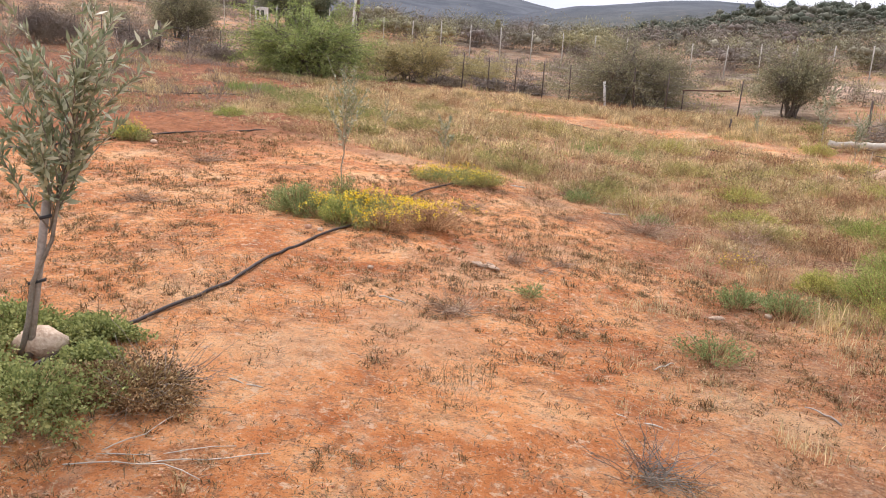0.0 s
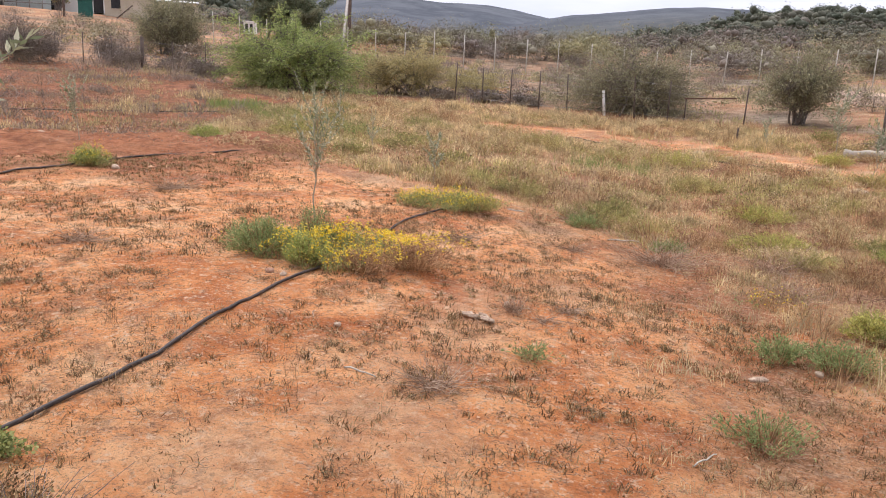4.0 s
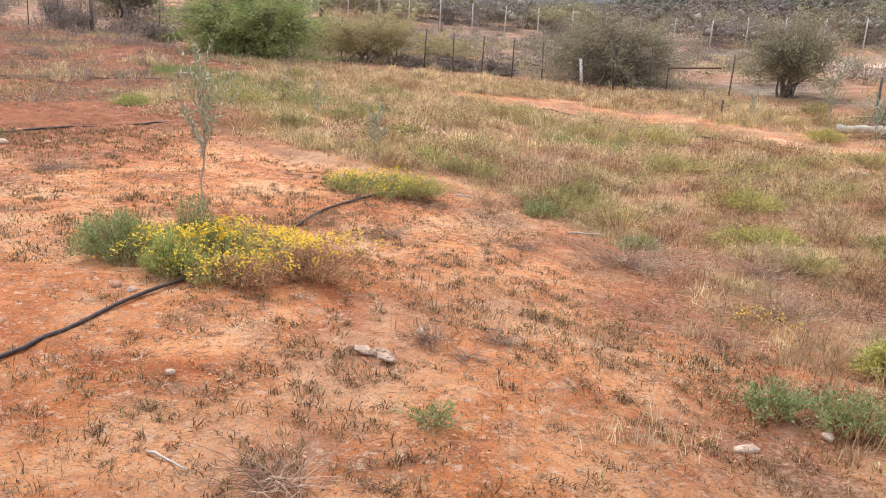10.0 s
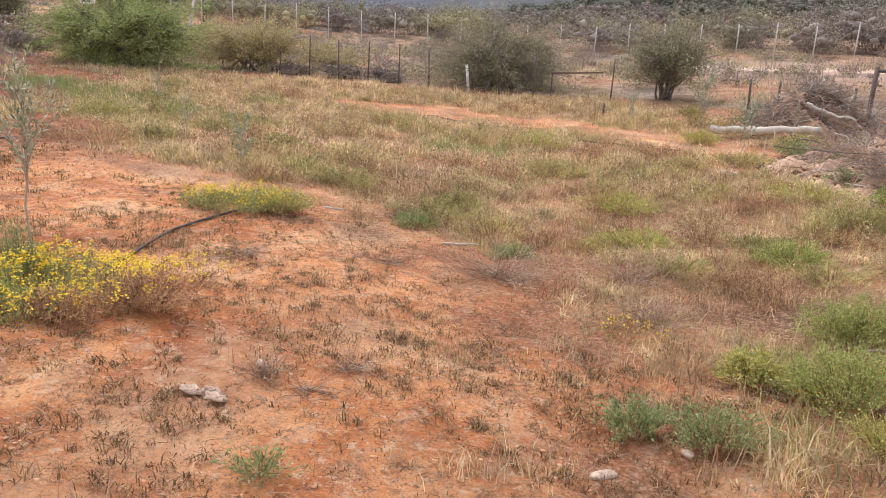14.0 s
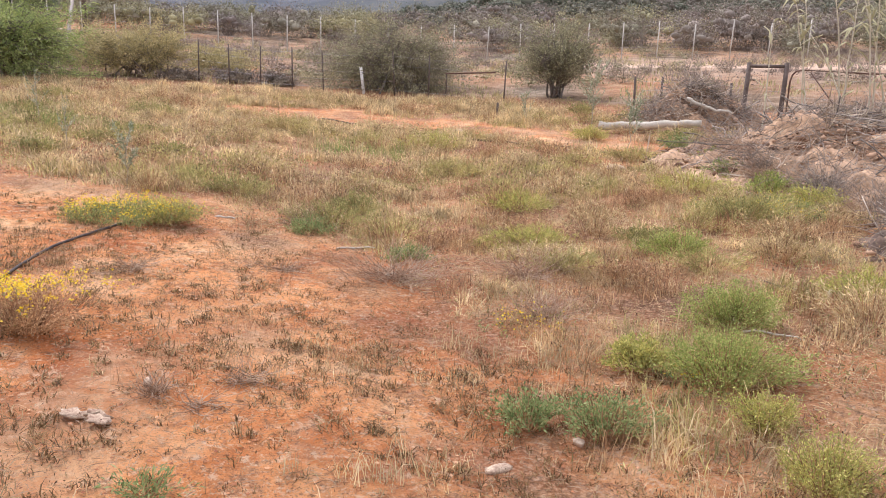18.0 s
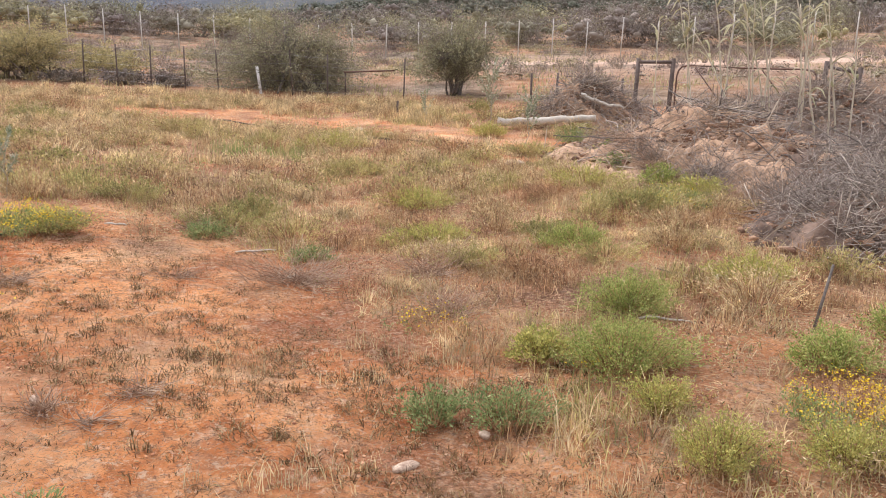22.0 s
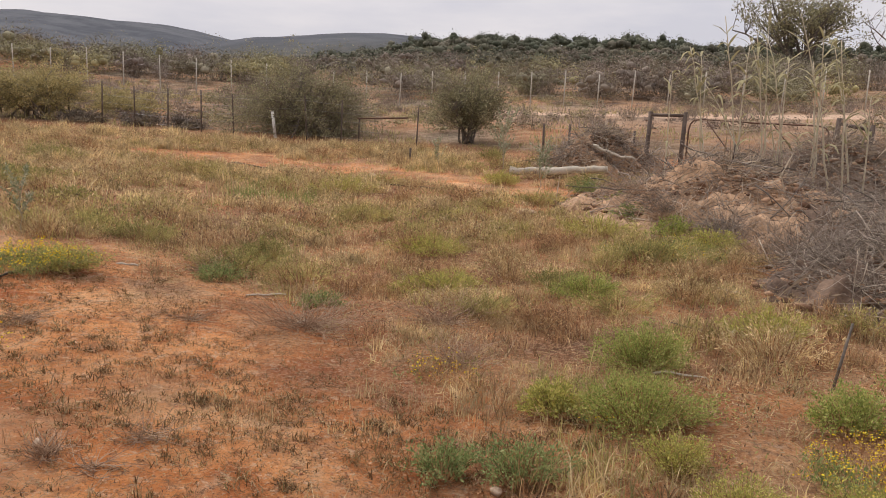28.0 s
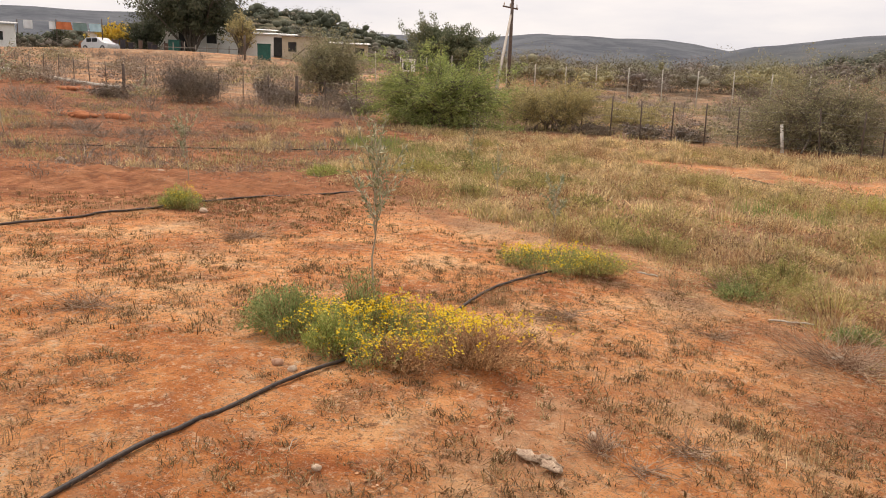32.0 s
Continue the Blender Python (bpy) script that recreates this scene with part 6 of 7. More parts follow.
def heap(k, label, soil, sticks, big, seed, stick_mat):
    a, b, sx, sy, h = HEAPS[k]
    rng = np.random.default_rng(seed)
    ob = thing("brush_heap", a, b, label, "brush heap", "brush heaps", 0.0)
    n = 84
    u, v = np.meshgrid(np.linspace(-1.9, 1.9, n), np.linspace(-1.9, 1.9, n), indexing="ij")
    x, y = a + u * sx, b + v * sy
    edge = smooth(1.95, 1.5, np.hypot(u, v))
    z = heap_z(x, y) * 1.0 + edge * (0.10 * soft_noise(x, y, 0.3, seed + 3) + 0.09 * soft_noise(x, y, 0.16, seed) + 0.06 * soft_noise(x, y, 0.06, seed + 1) + 0.03 * soft_noise(x, y, 0.028, seed + 2)) - 0.02 - 0.12 * (1 - edge)
    i, j = np.meshgrid(np.arange(n - 1), np.arange(n - 1), indexing="ij")
    q = (i * n + j).ravel()
    mesh_ob("earth_core", np.stack([x.ravel() - a, y.ravel() - b, z.ravel()], 1), np.stack([q, q + n, q + n + 1, q + 1], 1), soil, ob, "crumbling brown earth", True)
    s = Soup()
    for m in range(sticks):
        t, r = rng.uniform(0, 2 * np.pi), 1.4 * rng.uniform(0, 1) ** 0.6
        px, py = a + math.cos(t) * r * sx, b + math.sin(t) * r * sy
        ln = rng.uniform(0.2, 0.95)
        rr = rng.uniform(0.0018, 0.0052)
        d = V3(rng.normal(), rng.normal(), rng.normal(0, 0.45))
        st = V3(px - a, py - b, float(heap_z(px, py)) + abs(rng.normal(0, 0.09)))
        p = wander(rng, st - d / np.linalg.norm(d) * ln / 2, d, ln, 4, 0.33)
        fl = heap_z(p[:, 0] + a, p[:, 1] + b) + rr
        p[:, 2] = np.maximum(p[:, 2], fl)
        tube(s, p, np.linspace(rr, rr * 0.45, 5), 3)
    tagged(s.ob("stick_mass", stick_mat, ob), kind="stuff")
    m = 1500
    t, r = rng.uniform(0, 2 * np.pi, m), np.minimum(1.7, np.abs(rng.normal(0, 0.85, m)))
    px, py = a + np.cos(t) * r * sx, b + np.sin(t) * r * sy
    cv, cf = ball(1)
    sz = 0.012 * (4.5 ** (rng.uniform(0, 1, m) ** 2))
    cl = cv[None] * (1 + rng.normal(0, 0.32, (m, len(cv), 1))) * sz[:, None, None] * [1.2, 1.0, 0.7]
    cl = cl + np.stack([px - a, py - b, heap_z(px, py) + 0.02], 1)[:, None]
    tagged(mesh_ob("clod_mass", cl.reshape(-1, 3), (np.arange(m)[:, None, None] * len(cv) + cf[None]).reshape(-1, 3), M_HEAPCLOD, ob, "clods of brown earth"), kind="stuff")
    c = Soup()
    m = 1300 if k == 0 else 700
    t, r = rng.uniform(0, 2 * np.pi, m), np.minimum(1.75, np.abs(rng.normal(0, 0.95, m)))
    px, py = a + np.cos(t) * r * sx, b + np.sin(t) * r * sy
    c.add(*leaves(rng, np.stack([px - a, py - b, heap_z(px, py) + rng.uniform(0, 0.10, m)], 1), rng.uniform(0.12, 0.45, m), np.array([[0.2, -0.5, 0.0]]), 0.04))
    tagged(c.ob("straw_mass", M_PALEREED, ob, "pale broken reed straw"), kind="stuff")
    for m in range(big):
        t, r = rng.uniform(0, 2 * np.pi), rng.uniform(0, 1.5)
        px, py = a + math.cos(t) * r * sx, b + math.sin(t) * r * sy
        ln = rng.uniform(0.5, 1.3)
        d = V3(rng.normal(), rng.normal(), rng.normal(0, 0.3))
        st = V3(px - a, py - b, float(heap_z(px, py)) + rng.uniform(0.03, 0.16))
        p = wander(rng, st - d / np.linalg.norm(d) * ln / 2, d, ln, 6, 0.14)
        rr = rng.uniform(0.005, 0.013)
        p[:, 2] = np.maximum(p[:, 2], heap_z(p[:, 0] + a, p[:, 1] + b) + rr)
        w = Soup()
        tube(w, p, np.linspace(rr, rr * 0.4, 7), 5)
        w.ob("branch", M_BARK if m % 3 else M_DEADWOOD, ob, smooth=True)
    return ob


M_HEAPCLOD = leaf_mat("heap_clods", [(0, (0.12, 0.065, 0.04)), (0.5, (0.28, 0.16, 0.095)), (1, (0.54, 0.35, 0.22))], 0.0, 1.0, 0.95, 0.0)
heap(0, "heap of brown earth and broken branches", M_MOUND, 1050, 90, 601, M_BRUSH)
heap(1, "tangled heap of grey dead twigs", M_DARKEARTH, 4600, 60, 602, M_GREYTWIG)
heap(2, "dark heap of dead brush behind the earth heap", M_DARKEARTH, 2200, 30, 603, M_GREYTWIG)
heap(4, "low spread of grey dead twigs before the taller heaps", M_DARKEARTH, 3000, 24, 605, M_GREYTWIG)
heap(3, "low heap of roots and earth beside a pale log", M_MOUND, 1500, 34, 604, M_BRUSH)

rng = np.random.default_rng(77)
for label, pts, r in (("long pale barkless log lying by the brush", [(6.42, 17.45, 0.13), (7.3, 16.95, 0.18), (8.1, 16.5, 0.22)], 0.078),
                      ("short pale forked log on the brush heap", [(8.03, 17.05, 0.64), (8.35, 16.85, 0.48), (8.75, 16.6, 0.38)], 0.034)):
    s = Soup()
    p = np.array([(x, y, ground_z(x, y) + z) for x, y, z in pts])
    t = np.linspace(0, 1, 15)
    c = 2 * p[1] - (p[0] + p[2]) / 2
    line = p[0] * (1 - t[:, None]) ** 2 + 2 * c * (t * (1 - t))[:, None] + p[2] * t[:, None] ** 2 + rng.normal(0, 0.009, (15, 3))
    tube(s, line, r * (1 + rng.uniform(-0.12, 0.12, 15)) * np.linspace(1.05, 0.85, 15), 9)
    tagged(s.ob("log", M_LOG, smooth=True), label, "log", "pale logs")

REEDS = ((8.47, 12.96, -0.32, 0.22, 3.09), (8.78, 12.74, -0.23, 0.17, 2.84), (9.15, 12.83, -0.52, 0.39, 2.85), (9.16, 13.21, -0.14, 0.1, 3.03), (8.86, 11.39, -0.48, 0.4, 3.03),
         (9.39, 11.72, -0.2, 0.18, 2.74), (10.06, 12.33, -0.37, 0.32, 2.78), (8.67, 14.04, -0.38, 0.24, 2.73), (8.7, 14.25, -0.15, 0.1, 2.62), (8.62, 15.24, -0.03, 0.03, 2.37),
         (8.82, 12.45, 0.0, 0.01, 2.47), (9.16, 12.7, -0.36, 0.27, 2.78), (8.98, 11.81, -0.16, 0.14, 2.41), (9.53, 11.46, -0.07, 0.07, 1.98), (8.27, 12.49, -0.52, 0.36, 2.05),
         (9.3, 12.2, -0.1, 0.1, 2.9), (8.7, 13.3, 0.1, 0.1, 2.7), (9.8, 12.9, 0.1, 0.1, 2.5))


def reed(x, y, dx, dy, top, seed):
    rng = np.random.default_rng(seed)
    z0 = float(heap_z(x, y)) - 0.1
    ob = thing("reed_cane", x, y, "tall dry reed cane with drooping blades at its top", "reed", "reed canes", z0)
    h = top - z0
    t = np.linspace(0, 1, 9)
    line = np.stack([dx * t ** 1.4, dy * t ** 1.4, h * t], 1) + rng.normal(0, 0.008, (9, 3))
    s = Soup()
    tube(s, line, np.linspace(0.015, 0.006, 9), 6)
    s.ob("cane", M_CANE, ob, smooth=True)
    for k in range(rng.integers(9, 14)):
        q = rng.uniform(0.62, 1.0) if k > 2 else rng.uniform(0.3, 0.7)
        p0 = np.array([np.interp(q, t, line[:, i]) for i in range(3)])
        a = rng.uniform(0, 2 * np.pi)
        ln = rng.uniform(0.32, 0.68)
        out = V3(math.cos(a), math.sin(a), 0)
        side = V3(-math.sin(a), math.cos(a), 0) * rng.uniform(0.014, 0.027)
        droop = rng.uniform(0.2, 1.0)
        pts = [p0 + out * ln * u * 0.75 + V3(0, 0, 1) * ln * (0.7 * u - droop * u * u * 1.1) for u in (0, 0.35, 0.7, 1.0)]
        v = [pts[0] - side * 0.5, pts[0] + side * 0.5, pts[1] - side, pts[1] + side, pts[2] - side * 0.7, pts[2] + side * 0.7, pts[3]]
        mesh_ob("leaf", v, [(0, 1, 3), (0, 3, 2), (2, 3, 5), (2, 5, 4), (4, 5, 6)], M_REED, ob)


for i, r in enumerate(REEDS):
    reed(*r, 700 + i)


for i, (x, y, w, h, m) in enumerate(((6.35, 11.2, 0.9, 0.35, M_WIRY), (6.55, 10.3, 0.9, 0.35, M_BRUSH), (6.3, 9.4, 0.9, 0.3, M_WIRY), (6.5, 8.4, 0.8, 0.3, M_BRUSH), (6.6, 12.3, 0.8, 0.3, M_WIRY), (6.9, 13.6, 0.8, 0.3, M_WIRY), (7.1, 7.9, 0.8, 0.3, M_BRUSH),
                                     (6.75, 10.6, 1.0, 0.4, M_BRUSH), (6.9, 9.7, 1.1, 0.45, M_TWIGBUSH), (6.6, 9.0, 1.0, 0.4, M_GREYTWIG), (6.5, 11.5, 0.9, 0.35, M_TWIGBUSH), (7.1, 9.2, 1.0, 0.4, M_GREYTWIG))):
    wiry(x, y, w, h, 240, 340 + i, "dead shrub caught at the foot of the brush heap", m, float(heap_z(x, y)) - 0.03)
for i, (x, y, w, m) in enumerate(((6.2, 10.8, 0.6, M_WEED), (6.3, 12.0, 0.6, M_WEED_B), (6.15, 9.9, 0.7, M_WEED_Y), (6.6, 13.0, 0.6, M_WEED), (6.9, 14.8, 0.7, M_WEED_B))):
    weed("weed", "dull green weed at the foot of the brush heap", "weed", x, y, w, w * 0.8, 0.3, m, 180 + i, 100, 18, 0.035, group=W)


# ---- stones, bark and sticks on the ground ----
def lay(ob, x, y, dz, rz, label, category, group=""):
    ob.matrix_world = pose(x, y, ground_z(x, y) + dz, 0, 0, rz)
    return tagged(ob, label, category, group)


for i, (x, y, sx, sy, sz, m) in enumerate(((5.08, 12.9, 0.30, 0.16, 0.12, M_STONE), (3.61, 17.5, 0.30, 0.24, 0.20, M_STONE), (4.13, 17.2, 0.22, 0.16, 0.10, M_STONE), (-8.36, 13.5, 0.22, 0.14, 0.12, M_STONE),
                                           (-10.4, 13.1, 0.18, 0.14, 0.1, M_STONE), (-5.25, 10.4, 0.14, 0.1, 0.08, M_STONE), (1.12, 10.25, 0.22, 0.14, 0.08, M_LITTERWOOD), (-0.85, 5.06, 0.05, 0.04, 0.03, M_STONE),
                                           (1.70, 5.20, 0.14, 0.06, 0.035, M_LITTERWOOD), (-1.62, 6.05, 0.075, 0.06, 0.05, M_PEBBLE), (-1.50, 6.0, 0.06, 0.05, 0.04, M_STONE), (-2.0, 5.3, 0.05, 0.04, 0.03, M_STONE),
                                           (2.12, 5.42, 0.06, 0.05, 0.04, M_STONE), (0.15, 5.95, 0.05, 0.04, 0.05, M_STONE), (4.6, 15.6, 0.14, 0.1, 0.08, M_STONE), (5.0, 15.0, 0.14, 0.1, 0.07, M_STONE),
                                           (-11.0, 14.0, 0.16, 0.12, 0.1, M_STONE), (-4.9, 16.6, 0.2, 0.14, 0.1, M_STONE), (-9.4, 12.6, 0.12, 0.1, 0.08, M_PEBBLE))):
    lay(stone(np.random.default_rng(800 + i), "stone", (sx, sy, sz), m), x, y, sz * 0.28, 25 * i, "pale weathered stone lying on the red earth", "stone", "loose stones")


def bark_bit(x, y, rz, seed):
    """Flat curled flakes of bark with ragged rims."""
    rng = np.random.default_rng(seed)
    ob = thing("bark_piece", x, y, "curled piece of bleached bark on red earth", "bark", rz=rz)
    for ox, oy, w, d, tilt in ((-0.075, 0.0, 0.13, 0.075, 8), (-0.02, 0.02, 0.12, 0.05, -14), (0.055, -0.025, 0.11, 0.07, 12), (0.09, -0.045, 0.05, 0.04, -8), (0.03, 0.025, 0.10, 0.035, 20)):
        n = 14
        a = np.arange(n) * 2 * np.pi / n
        rim = 1 + rng.uniform(-0.32, 0.28, n)
        px, py = np.cos(a) * w / 2 * rim, np.sin(a) * d / 2 * rim
        pz = 0.012 + 5.0 * py ** 2 + rng.normal(0, 0.0025, n)
        mid = [(0, 0, 0.016), (0, 0, 0.006)]
        v = np.array([(p, q, r + 0.005) for p, q, r in zip(px, py, pz)] + [(p * 0.96, q * 0.96, r - 0.004) for p, q, r in zip(px, py, pz)] + mid)
        k = np.arange(n)
        m = (k + 1) % n
        f = np.concatenate([np.stack([k, m, k * 0 + 2 * n], 1), np.stack([m + n, k + n, k * 0 + 2 * n + 1], 1), np.stack([k, k + n, m + n], 1), np.stack([k, m + n, m], 1)])
        fl = mesh_ob("flake", v, f, M_LITTERWOOD, ob)
        fl.location = (ox, oy, 0.004)
        fl.rotation_euler = (radians(tilt * 0.5), radians(tilt), rng.uniform(-0.5, 0.5))
    return ob


bark_bit(-0.01, 5.57, -18, 820)
for i, (x, y, ln, r, rz, m) in enumerate(((1.26, 9.05, 0.36, 0.010, 10, M_LOG), (4.50, 7.15, 0.26, 0.014, 60, M_LOG), (4.25, 7.4, 0.32, 0.008, 140, M_POST), (0.07, 9.78, 0.22, 0.012, -30, M_LOG),
                                          (-0.55, 4.36, 0.22, 0.006, -30, M_LOG), (-0.95, 2.82, 0.22, 0.004, -25, M_LOG), (-1.05, 2.02, 0.55, 0.003, 12, M_LOG), (-0.85, 2.15, 0.5, 0.003, 28, M_LOG), (-1.0, 2.06, 0.6, 0.0026, 4, M_LOG), (-1.15, 2.25, 0.4, 0.0025, 62, M_LOG),
                                          (0.90, 3.18, 0.28, 0.006, -8, M_LOG), (3.75, 6.55, 0.4, 0.008, -10, M_LOG), (-1.02, 5.2, 0.14, 0.004, -60, M_LITTERWOOD), (1.15, 4.0, 0.2, 0.005, 50, M_LOG),
                                          (5.2, 8.2, 0.3, 0.012, 110, M_LOG), (1.9, 3.6, 0.25, 0.006, 130, M_DEADWOOD), (7.1, 10.7, 0.5, 0.012, 20, M_LOG), (1.5, 8.2, 0.12, 0.014, 40, M_LOG))):
    rg = np.random.default_rng(840 + i)
    line = wander(rg, (-ln / 2, 0, r), (1, 0, 0), ln, 6, 0.16)
    line[:, 2] = r + 0.01 * np.abs(np.sin(np.arange(7)))
    s = Soup()
    tube(s, line, np.linspace(r, r * 0.6, 7), 6)
    lay(s.ob("stick", m, smooth=True), x, y, 0.004, rz, "dry bleached stick lying on the ground", "stick", "loose sticks")

# ---- houses up the slope ----
def house(x, y, w, d, h, rz, wall_mat, label, openings, roof_rise=0.5, door=None):
    ob = thing("house", x, y, label, "house", "houses on the slope", rz=rz)
    z0 = -0.6
    xs = sorted(openings)
    cur = -w / 2
    for a, b, lo, hi in xs + [(w / 2, w / 2, 0, 0)]:
        if a - cur > 0.02:
            block("wall", (cur, -d / 2, z0), (a, -d / 2 + 0.2, h), wall_mat, ob, 0.01)
        if b > a:
            if lo > 0.05:
                block("wall", (a, -d / 2, z0), (b, -d / 2 + 0.2, lo), wall_mat, ob, 0.01)
            block("wall", (a, -d / 2, hi), (b, -d / 2 + 0.2, h), wall_mat, ob, 0.01)
            pane = block("window" if lo > 0.05 else "door", (a, -d / 2 + 0.10, max(lo, 0)), (b, -d / 2 + 0.15, hi), M_DARK, ob, 0.005, "dark recessed opening")
            if lo > 0.05:
                block("sill", (a - 0.04, -d / 2 - 0.05, lo - 0.06), (b + 0.04, -d / 2 + 0.10, lo), wall_mat, pane, 0.008)
        cur = b
    block("wall", (-w / 2, d / 2 - 0.2, z0), (w / 2, d / 2, h), wall_mat, ob, 0.01)
    block("wall", (-w / 2 + 0.003, -d / 2 + 0.2, z0), (-w / 2 + 0.2, d / 2 - 0.2, h), wall_mat, ob, 0.01)
    block("wall", (w / 2 - 0.2, -d / 2 + 0.2, z0), (w / 2 - 0.003, d / 2 - 0.2, h), wall_mat, ob, 0.01)
    # corrugated roof, falling towards the front
    n = int(w / 0.12)
    u = np.linspace(-w / 2 - 0.25, w / 2 + 0.25, n)
    wave = 0.018 * np.cos(np.arange(n) * np.pi)
    v = []
    for yy, zz in ((-d / 2 - 0.3, h + 0.02), (d / 2 + 0.3, h + roof_rise)):
        for t in (0, 0.04):
            v += [(a, yy, zz + b + t) for a, b in zip(u, wave)]
    v = np.array(v)
    k = np.arange(n - 1)
    f = np.concatenate([np.stack([k + n, k + 1 + n, k + 1 + 3 * n, k + 3 * n], 1), np.stack([k, k + 2 * n, k + 1 + 2 * n, k + 1], 1), np.stack([k, k + 1, k + 1 + n, k + n], 1)])
    mesh_ob("roof", v, f, M_ROOF, ob, "corrugated sheet roof")
    return ob


house(-50.0, 76, 11, 5, 2.3, 33, M_RENDER, "long low whitewashed house behind the pepper tree", [(-4.2, -3.3, 0, 1.9), (-1.5, -0.5, 0.8, 1.7), (1.6, 2.5, 0, 1.9), (3.6, 4.6, 0.8, 1.7)])
house(-34.6, 66, 3.8, 4.5, 1.75, 28, M_CREAM, "cream plastered house with a pale sheet roof", [(-1.4, -0.7, 0.5, 1.3)], 0.35)
house(-31.4, 68, 3.4, 4, 1.35, 26, M_CREAM, "lower cream shed with a rusty roof edge", [(0.6, 1.4, 0.4, 1.1)], 0.4)
house(-67.0, 62, 5.0, 5, 2.3, 46, M_RENDER, "white house with a sheet roof", [(-1.6, -0.8, 0, 1.9), (0.6, 1.5, 0.8, 1.6)])
house(-61.5, 76, 9, 4, 1.7, 40, M_RENDER, "low white outbuilding behind the yellow tree", [(-3, -2.2, 0.6, 1.3), (1.0, 1.8, 0, 1.5)], 0.3)
house(-40.5, 70, 4.5, 4, 1.9, 30, M_RENDER, "small white house with a dark doorway", [(0.3, 1.1, 0, 1.7)], 0.4)

for x, y in ((-48.6, 66.3), (-34.0, 58.3)):
    ob = thing("privy", x, y, "dark green plastic privy cabin", "privy", "green privies", rz=30)
    block("cabin", (-0.5, -0.5, 0.0), (0.5, 0.5, 1.15), M_TEAL, ob, 0.05)
    block("door", (-0.3, -0.53, 0.08), (0.3, -0.495, 1.0), M_TEAL, ob, 0.01)
    block("roof", (-0.54, -0.54, 1.15), (0.54, 0.54, 1.25), M_TEAL, ob, 0.04)
gp = thing("post", -34.6, 56.5, "dark upright post near the green privy", "post")
rod("shaft", (0, 0, -0.2), (0, 0, 1.9), 0.09, M_POST, gp, 8)
rod("stay", (4.6, -1.0, 0.0), (5.6, -0.6, 0.95), 0.05, M_POST, gp, 6)

C_ORANGE = rough_mat("orange_cloth", (0.55, 0.15, 0.06), (0.68, 0.22, 0.10), 2, 0.9, 0.1)
C_WHITE = rough_mat("white_cloth", (0.66, 0.66, 0.66), (0.80, 0.80, 0.80), 2, 0.9, 0.1)
C_TEAL = rough_mat("grey_green_cloth", (0.16, 0.24, 0.23), (0.24, 0.33, 0.31), 2, 0.9, 0.1)
C_SKY = rough_mat("pale_blue_cloth", (0.38, 0.55, 0.62), (0.50, 0.66, 0.72), 2, 0.9, 0.1)
C_DARK = rough_mat("dark_cloth", (0.03, 0.03, 0.04), (0.10, 0.08, 0.08), 2, 0.9, 0.1)
wl = thing("washing_line", -61.9, 66, "washing line with bright sheets hung out", "washing line", z=0.0)
gz = ground_z(-61.9, 66)
for x in (-5.4, -0.4, 5.2):
    rod("pole", (x, 0, gz - 0.3), (x, 0, gz + 3.05), 0.05, M_POST, wl, 7)
rod("line", (-5.4, 0, gz + 3.02), (5.2, 0, gz + 2.55), 0.012, M_WIRE, wl, 4)
for a, b, m, hh in ((-4.6, -3.4, C_WHITE, 0.85), (-1.3, -0.6, C_WHITE, 0.75), (-0.45, 1.4, C_ORANGE, 0.72), (1.7, 3.3, C_TEAL, 0.75), (3.6, 5.1, C_SKY, 0.75)):
    u, v = np.meshgrid(np.linspace(a, b, 9), np.linspace(0, 1, 5), indexing="ij")
    top = gz + 3.02 - 0.47 * (u + 5.4) / 10.6
    pts = np.stack([u + 0.1 * v, 0.12 * np.sin(u * 6) * v, top - hh * v], -1).reshape(-1, 3)
    q = (np.arange(8)[:, None] * 5 + np.arange(4)).ravel()
    fr = np.stack([q, q + 5, q + 6, q + 1], 1)
    back = fr[:, ::-1] + len(pts)
    mesh_ob("sheet", np.concatenate([pts, pts + [0, 0.02, 0]]), np.concatenate([fr, back]), m, wl)
bank = thing("clay_wall", -61.5, 69, "low wall of raw orange clay", "wall")
block("wall_body", (-4.6, -0.3, -0.4), (1.4, 0.3, 1.0), M_CLOD, bank, 0.12)

carm = rough_mat("white_car_paint", (0.62, 0.62, 0.63), (0.74, 0.74, 0.75), 1, 0.35, 0.02)
car = thing("parked_car", -57.3, 66.3, "white hatchback parked among bushes", "car", rz=-6)
bm = bmesh.new()
prof = [(-1.8, 0.28), (-1.8, 0.72), (-1.55, 0.82), (-1.05, 1.30), (0.35, 1.33), (0.95, 0.88), (1.75, 0.74), (1.85, 0.5), (1.85, 0.28)]
ring = [[bm.verts.new((px, sy, pz)) for px, pz in prof] for sy in (-0.76, 0.76)]
bm.faces.new(ring[0][::-1])
bm.faces.new(ring[1])
for i in range(len(prof)):
    j = (i + 1) % len(prof)
    bm.faces.new((ring[0][i], ring[0][j], ring[1][j], ring[1][i]))
bmesh.ops.bevel(bm, geom=bm.edges[:], offset=0.05, segments=2, affect="EDGES")
part("body", bm, carm, car)
for sy in (-0.79, 0.74):
    block("window", (-0.95, sy, 0.88), (-0.30, sy + 0.04, 1.22), M_DARK, car, 0.008)
    block("window", (-0.22, sy, 0.88), (0.45, sy + 0.04, 1.22), M_DARK, car, 0.008)
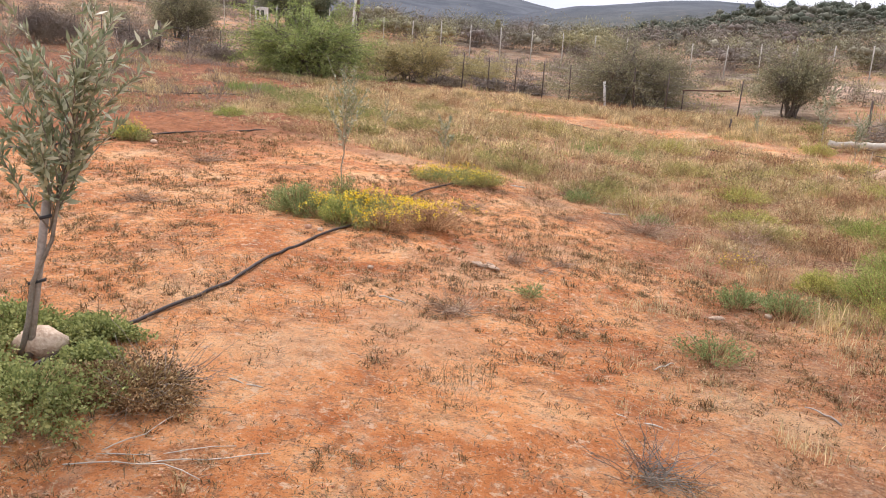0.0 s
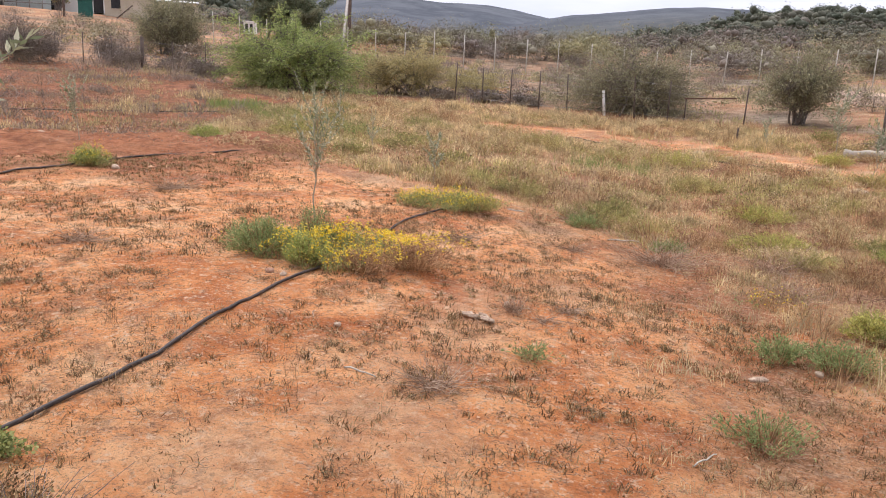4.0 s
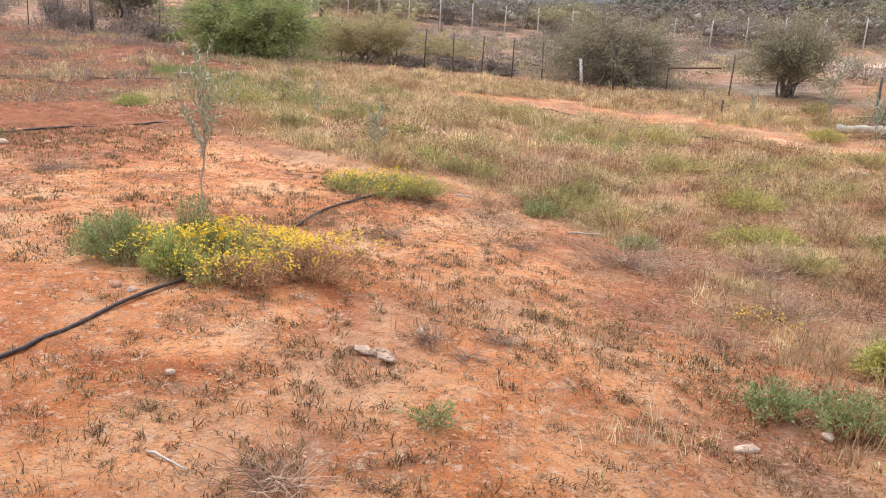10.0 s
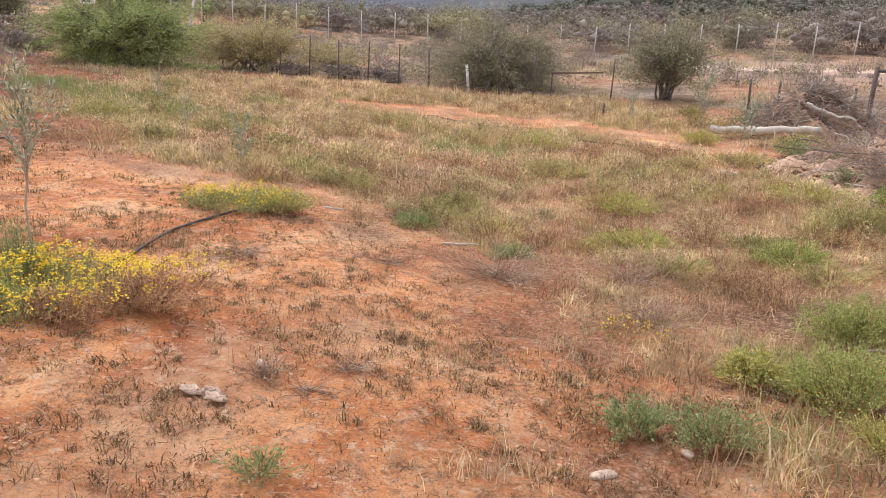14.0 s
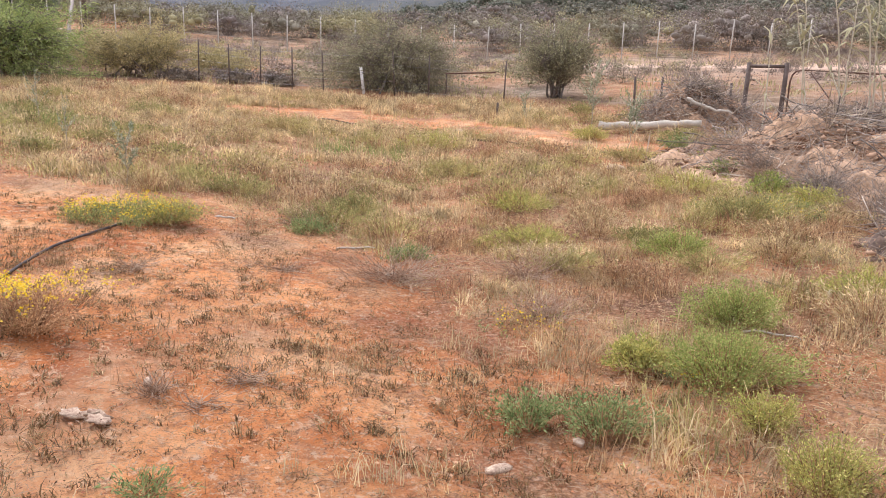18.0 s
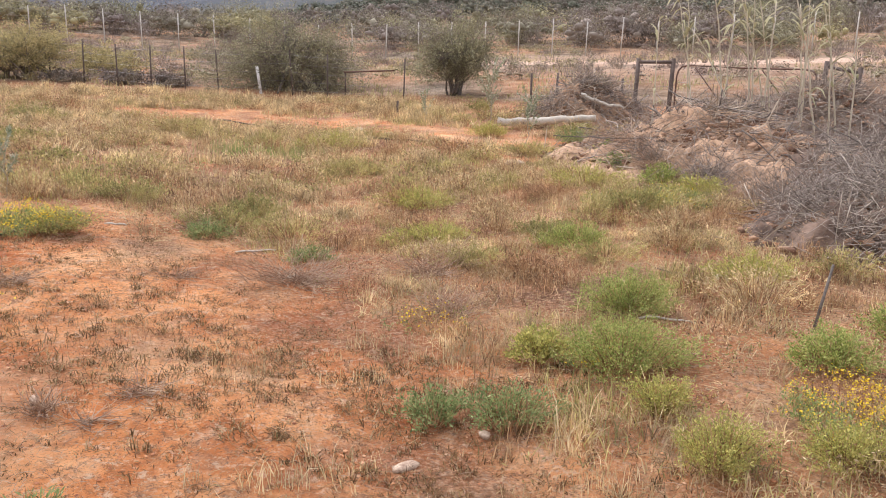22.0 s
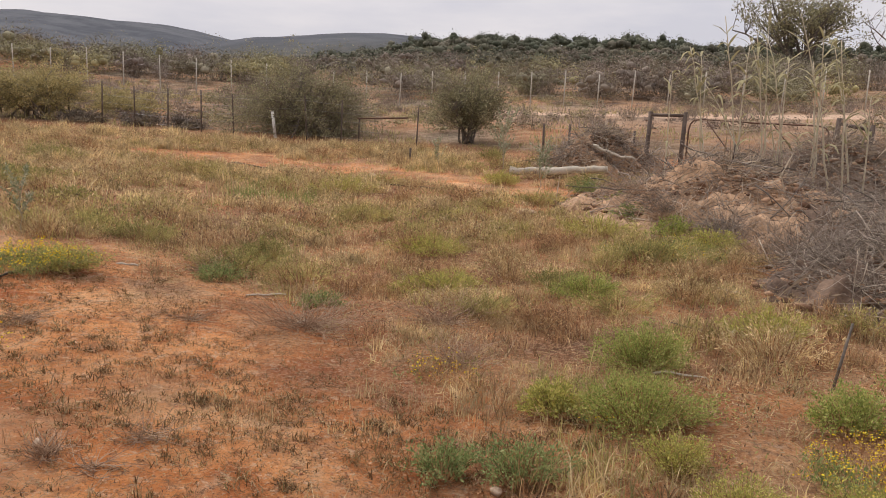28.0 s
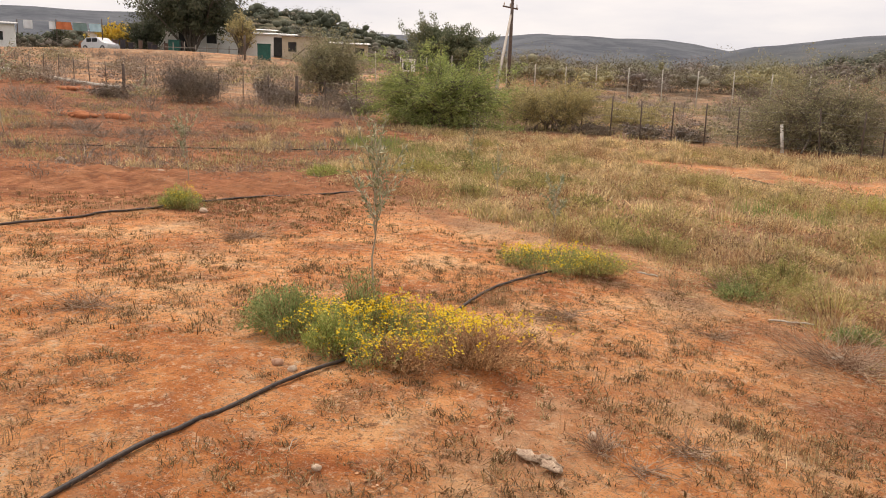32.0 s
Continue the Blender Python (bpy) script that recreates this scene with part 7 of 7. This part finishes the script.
for wx in (-1.15, 1.15):
    for wy in (-0.72, 0.72):
        wheel = rod("wheel", (wx, wy - 0.09, 0.29), (wx, wy + 0.09, 0.29), 0.29, M_DARK, car, 14)
        rod("rim", (wx, wy - 0.10, 0.29), (wx, wy + 0.10, 0.29), 0.17, M_ROOF, wheel, 12, label="grey steel rim")

rng = np.random.default_rng(91)
for i in range(9):
    x = -56.8 + i * 0.95
    ob = thing("clutter_stack", x, 68.0 + rng.uniform(-0.4, 0.4), "dark stack of timber and hung cloth beside the houses", "clutter", "yard clutter", rz=rng.uniform(-20, 20))
    hgt = rng.uniform(0.8, 1.4)
    rod("upright", (-0.3, 0, -0.1), (-0.28, 0, hgt), 0.04, M_POST, ob, 6)
    rod("upright", (0.3, 0, -0.1), (0.32, 0, hgt * 0.95), 0.04, M_POST, ob, 6)
    rod("crossbar", (-0.35, 0, hgt * 0.92), (0.38, 0, hgt * 0.88), 0.035, M_POST, ob, 6)
    block("cloth", (-0.26, -0.03, hgt * 0.25), (0.24, 0.03, hgt * 0.88), C_DARK if i % 3 else M_RUSTSTEEL, ob, 0.02)
pf = thing("pole_fence", -45.2, 66.5, "rough pole fence in front of the white house", "fence", rz=30)
for i in range(9):
    rod("post", (-4 + i, 0, -0.2), (-4 + i + 0.03, 0, 0.85 + 0.12 * (i % 3)), 0.05, M_DEADWOOD, pf, 6)
rod("rail_bar", (-4, 0, 0.55), (4, 0, 0.6), 0.04, M_DEADWOOD, pf, 6)
for x, y, w in ((-16.6, 20.4, 1.6), (-15.7, 20.8, 1.1), (-23.0, 27.0, 1.8)):
    rg = np.random.default_rng(int(w * 100))
    mound = thing("soil_mound", x, y, "fresh mound of bright red soil", "soil mound", "soil mounds")
    for k in range(20):
        a, q = rg.uniform(0, 2 * np.pi), rg.uniform(0, 0.55)
        sz = rg.uniform(0.12, 0.42) * (1 - 0.6 * q)
        lump = stone(rg, "lump", (sz * 1.5 * w * 0.6, sz * 1.2 * w * 0.6, sz * 0.7), M_CLOD, mound)
        lump.location = (math.cos(a) * q * w, math.sin(a) * q * w * 0.6, 0.02)

# ---- crumbs of the ground, last ----
def debris(name, label, category, material, seed, n, box, keep, lo, hi, flat=0.6):
    """Small clods: many-sided crumbs sunk a little into the earth."""
    rng = np.random.default_rng(seed)
    x, y = scatter(rng, n, *box, lambda a, b: keep(a, b) * wedge(a, b))
    base = np.array([(1, 0, 0), (0.3, 0.95, 0), (-0.8, 0.6, 0), (-0.8, -0.6, 0), (0.3, -0.95, 0), (0.1, 0.1, 0.9)])
    f1 = np.array([(0, 1, 5), (1, 2, 5), (2, 3, 5), (3, 4, 5), (4, 0, 5)])
    m = len(x)
    s = lo * (hi / lo) ** (rng.uniform(0, 1, m) ** 2.2)
    a = rng.uniform(0, 2 * np.pi, m)
    ca, sa = np.cos(a)[:, None], np.sin(a)[:, None]
    v = base[None] * (1 + rng.normal(0, 0.18, (m, 6, 1)))
    vx, vy = v[:, :, 0] * ca - v[:, :, 1] * sa, v[:, :, 0] * sa + v[:, :, 1] * ca
    z = land(x, y)[:, None] + (v[:, :, 2] * flat * s[:, None]) - 0.1 * s[:, None]
    vv = np.stack([x[:, None] + vx * s[:, None], y[:, None] + vy * s[:, None], z], 2).reshape(-1, 3)
    ff = (np.arange(m)[:, None, None] * 6 + f1[None]).reshape(-1, 3)
    return tagged(mesh_ob(name, vv, ff, material), label, category, kind="stuff")


M_CRUMB = leaf_mat("earth_crumbs", [(0, (0.22, 0.08, 0.04)), (0.5, (0.40, 0.17, 0.08)), (0.85, (0.55, 0.28, 0.14)), (1, (0.60, 0.36, 0.21))], 0.0, 1.0, 0.95, 0.0)
debris("earth_crumbs", "crumbs of red earth and grit", "soil", M_CRUMB, 901, 34000, (-6, 4, 0.5, 9), lambda x, y: 1 - 0.6 * cover(x, y), 0.003, 0.011)
debris("earth_crumbs", "clods of red earth on the dug bank", "soil", M_CRUMB, 902, 16000, (-14, -2, 9, 17), lambda x, y: 0.2 + 0.8 * smooth(2.2, 0.3, near_line(x, y, ((-14, 12.2), (-9.4, 12.4), (-6.2, 13.2), (-5.2, 14.6)))), 0.01, 0.05)


def straws(name, label, material, seed, n, box, keep, lo, hi, w):
    """Dead straws lying flat."""
    rng = np.random.default_rng(seed)
    x, y = scatter(rng, n, *box, lambda a, b: keep(a, b) * wedge(a, b))
    m = len(x)
    a, ln = rng.uniform(0, 2 * np.pi, m), rng.uniform(lo, hi, m)
    d = np.stack([np.cos(a), np.sin(a)], 1) * ln[:, None] / 2
    nrm = np.stack([-np.sin(a), np.cos(a)], 1) * w
    p = np.stack([x, y], 1)
    zc = land(x, y) + 0.012
    q = [np.column_stack([p - d, zc]), np.column_stack([p + nrm * 1.1, zc + 0.008]), np.column_stack([p + d, zc + 0.004]), np.column_stack([p - nrm * 0.5 + nrm, zc + 0.006])]
    vv = np.stack(q, 1).reshape(-1, 3)
    k = np.arange(m)[:, None] * 4
    return tagged(mesh_ob(name, vv, np.concatenate([k + [0, 3, 1], k + [1, 3, 2]]), material), label, "plant litter", kind="stuff")


straws("fallen_straw", "dead straws and twigs lying on the earth", M_WIRY, 903, 56000, (-5, 5, 0.5, 10), lambda x, y: 0.3 + 0.78 * cover(x, y) * smooth(1.0, 0.4, cover(x, y)) + 0.4 * patchy(0.5, 14, 0.1, 0.7)(x, y), 0.02, 0.12, 0.0022)
straws("fallen_straw", "pale dead straws lying in the dry field", M_STRAW, 904, 24000, (-1, 8, 2, 12), lambda x, y: smooth(0.15, 0.6, cover(x, y)), 0.04, 0.2, 0.002)
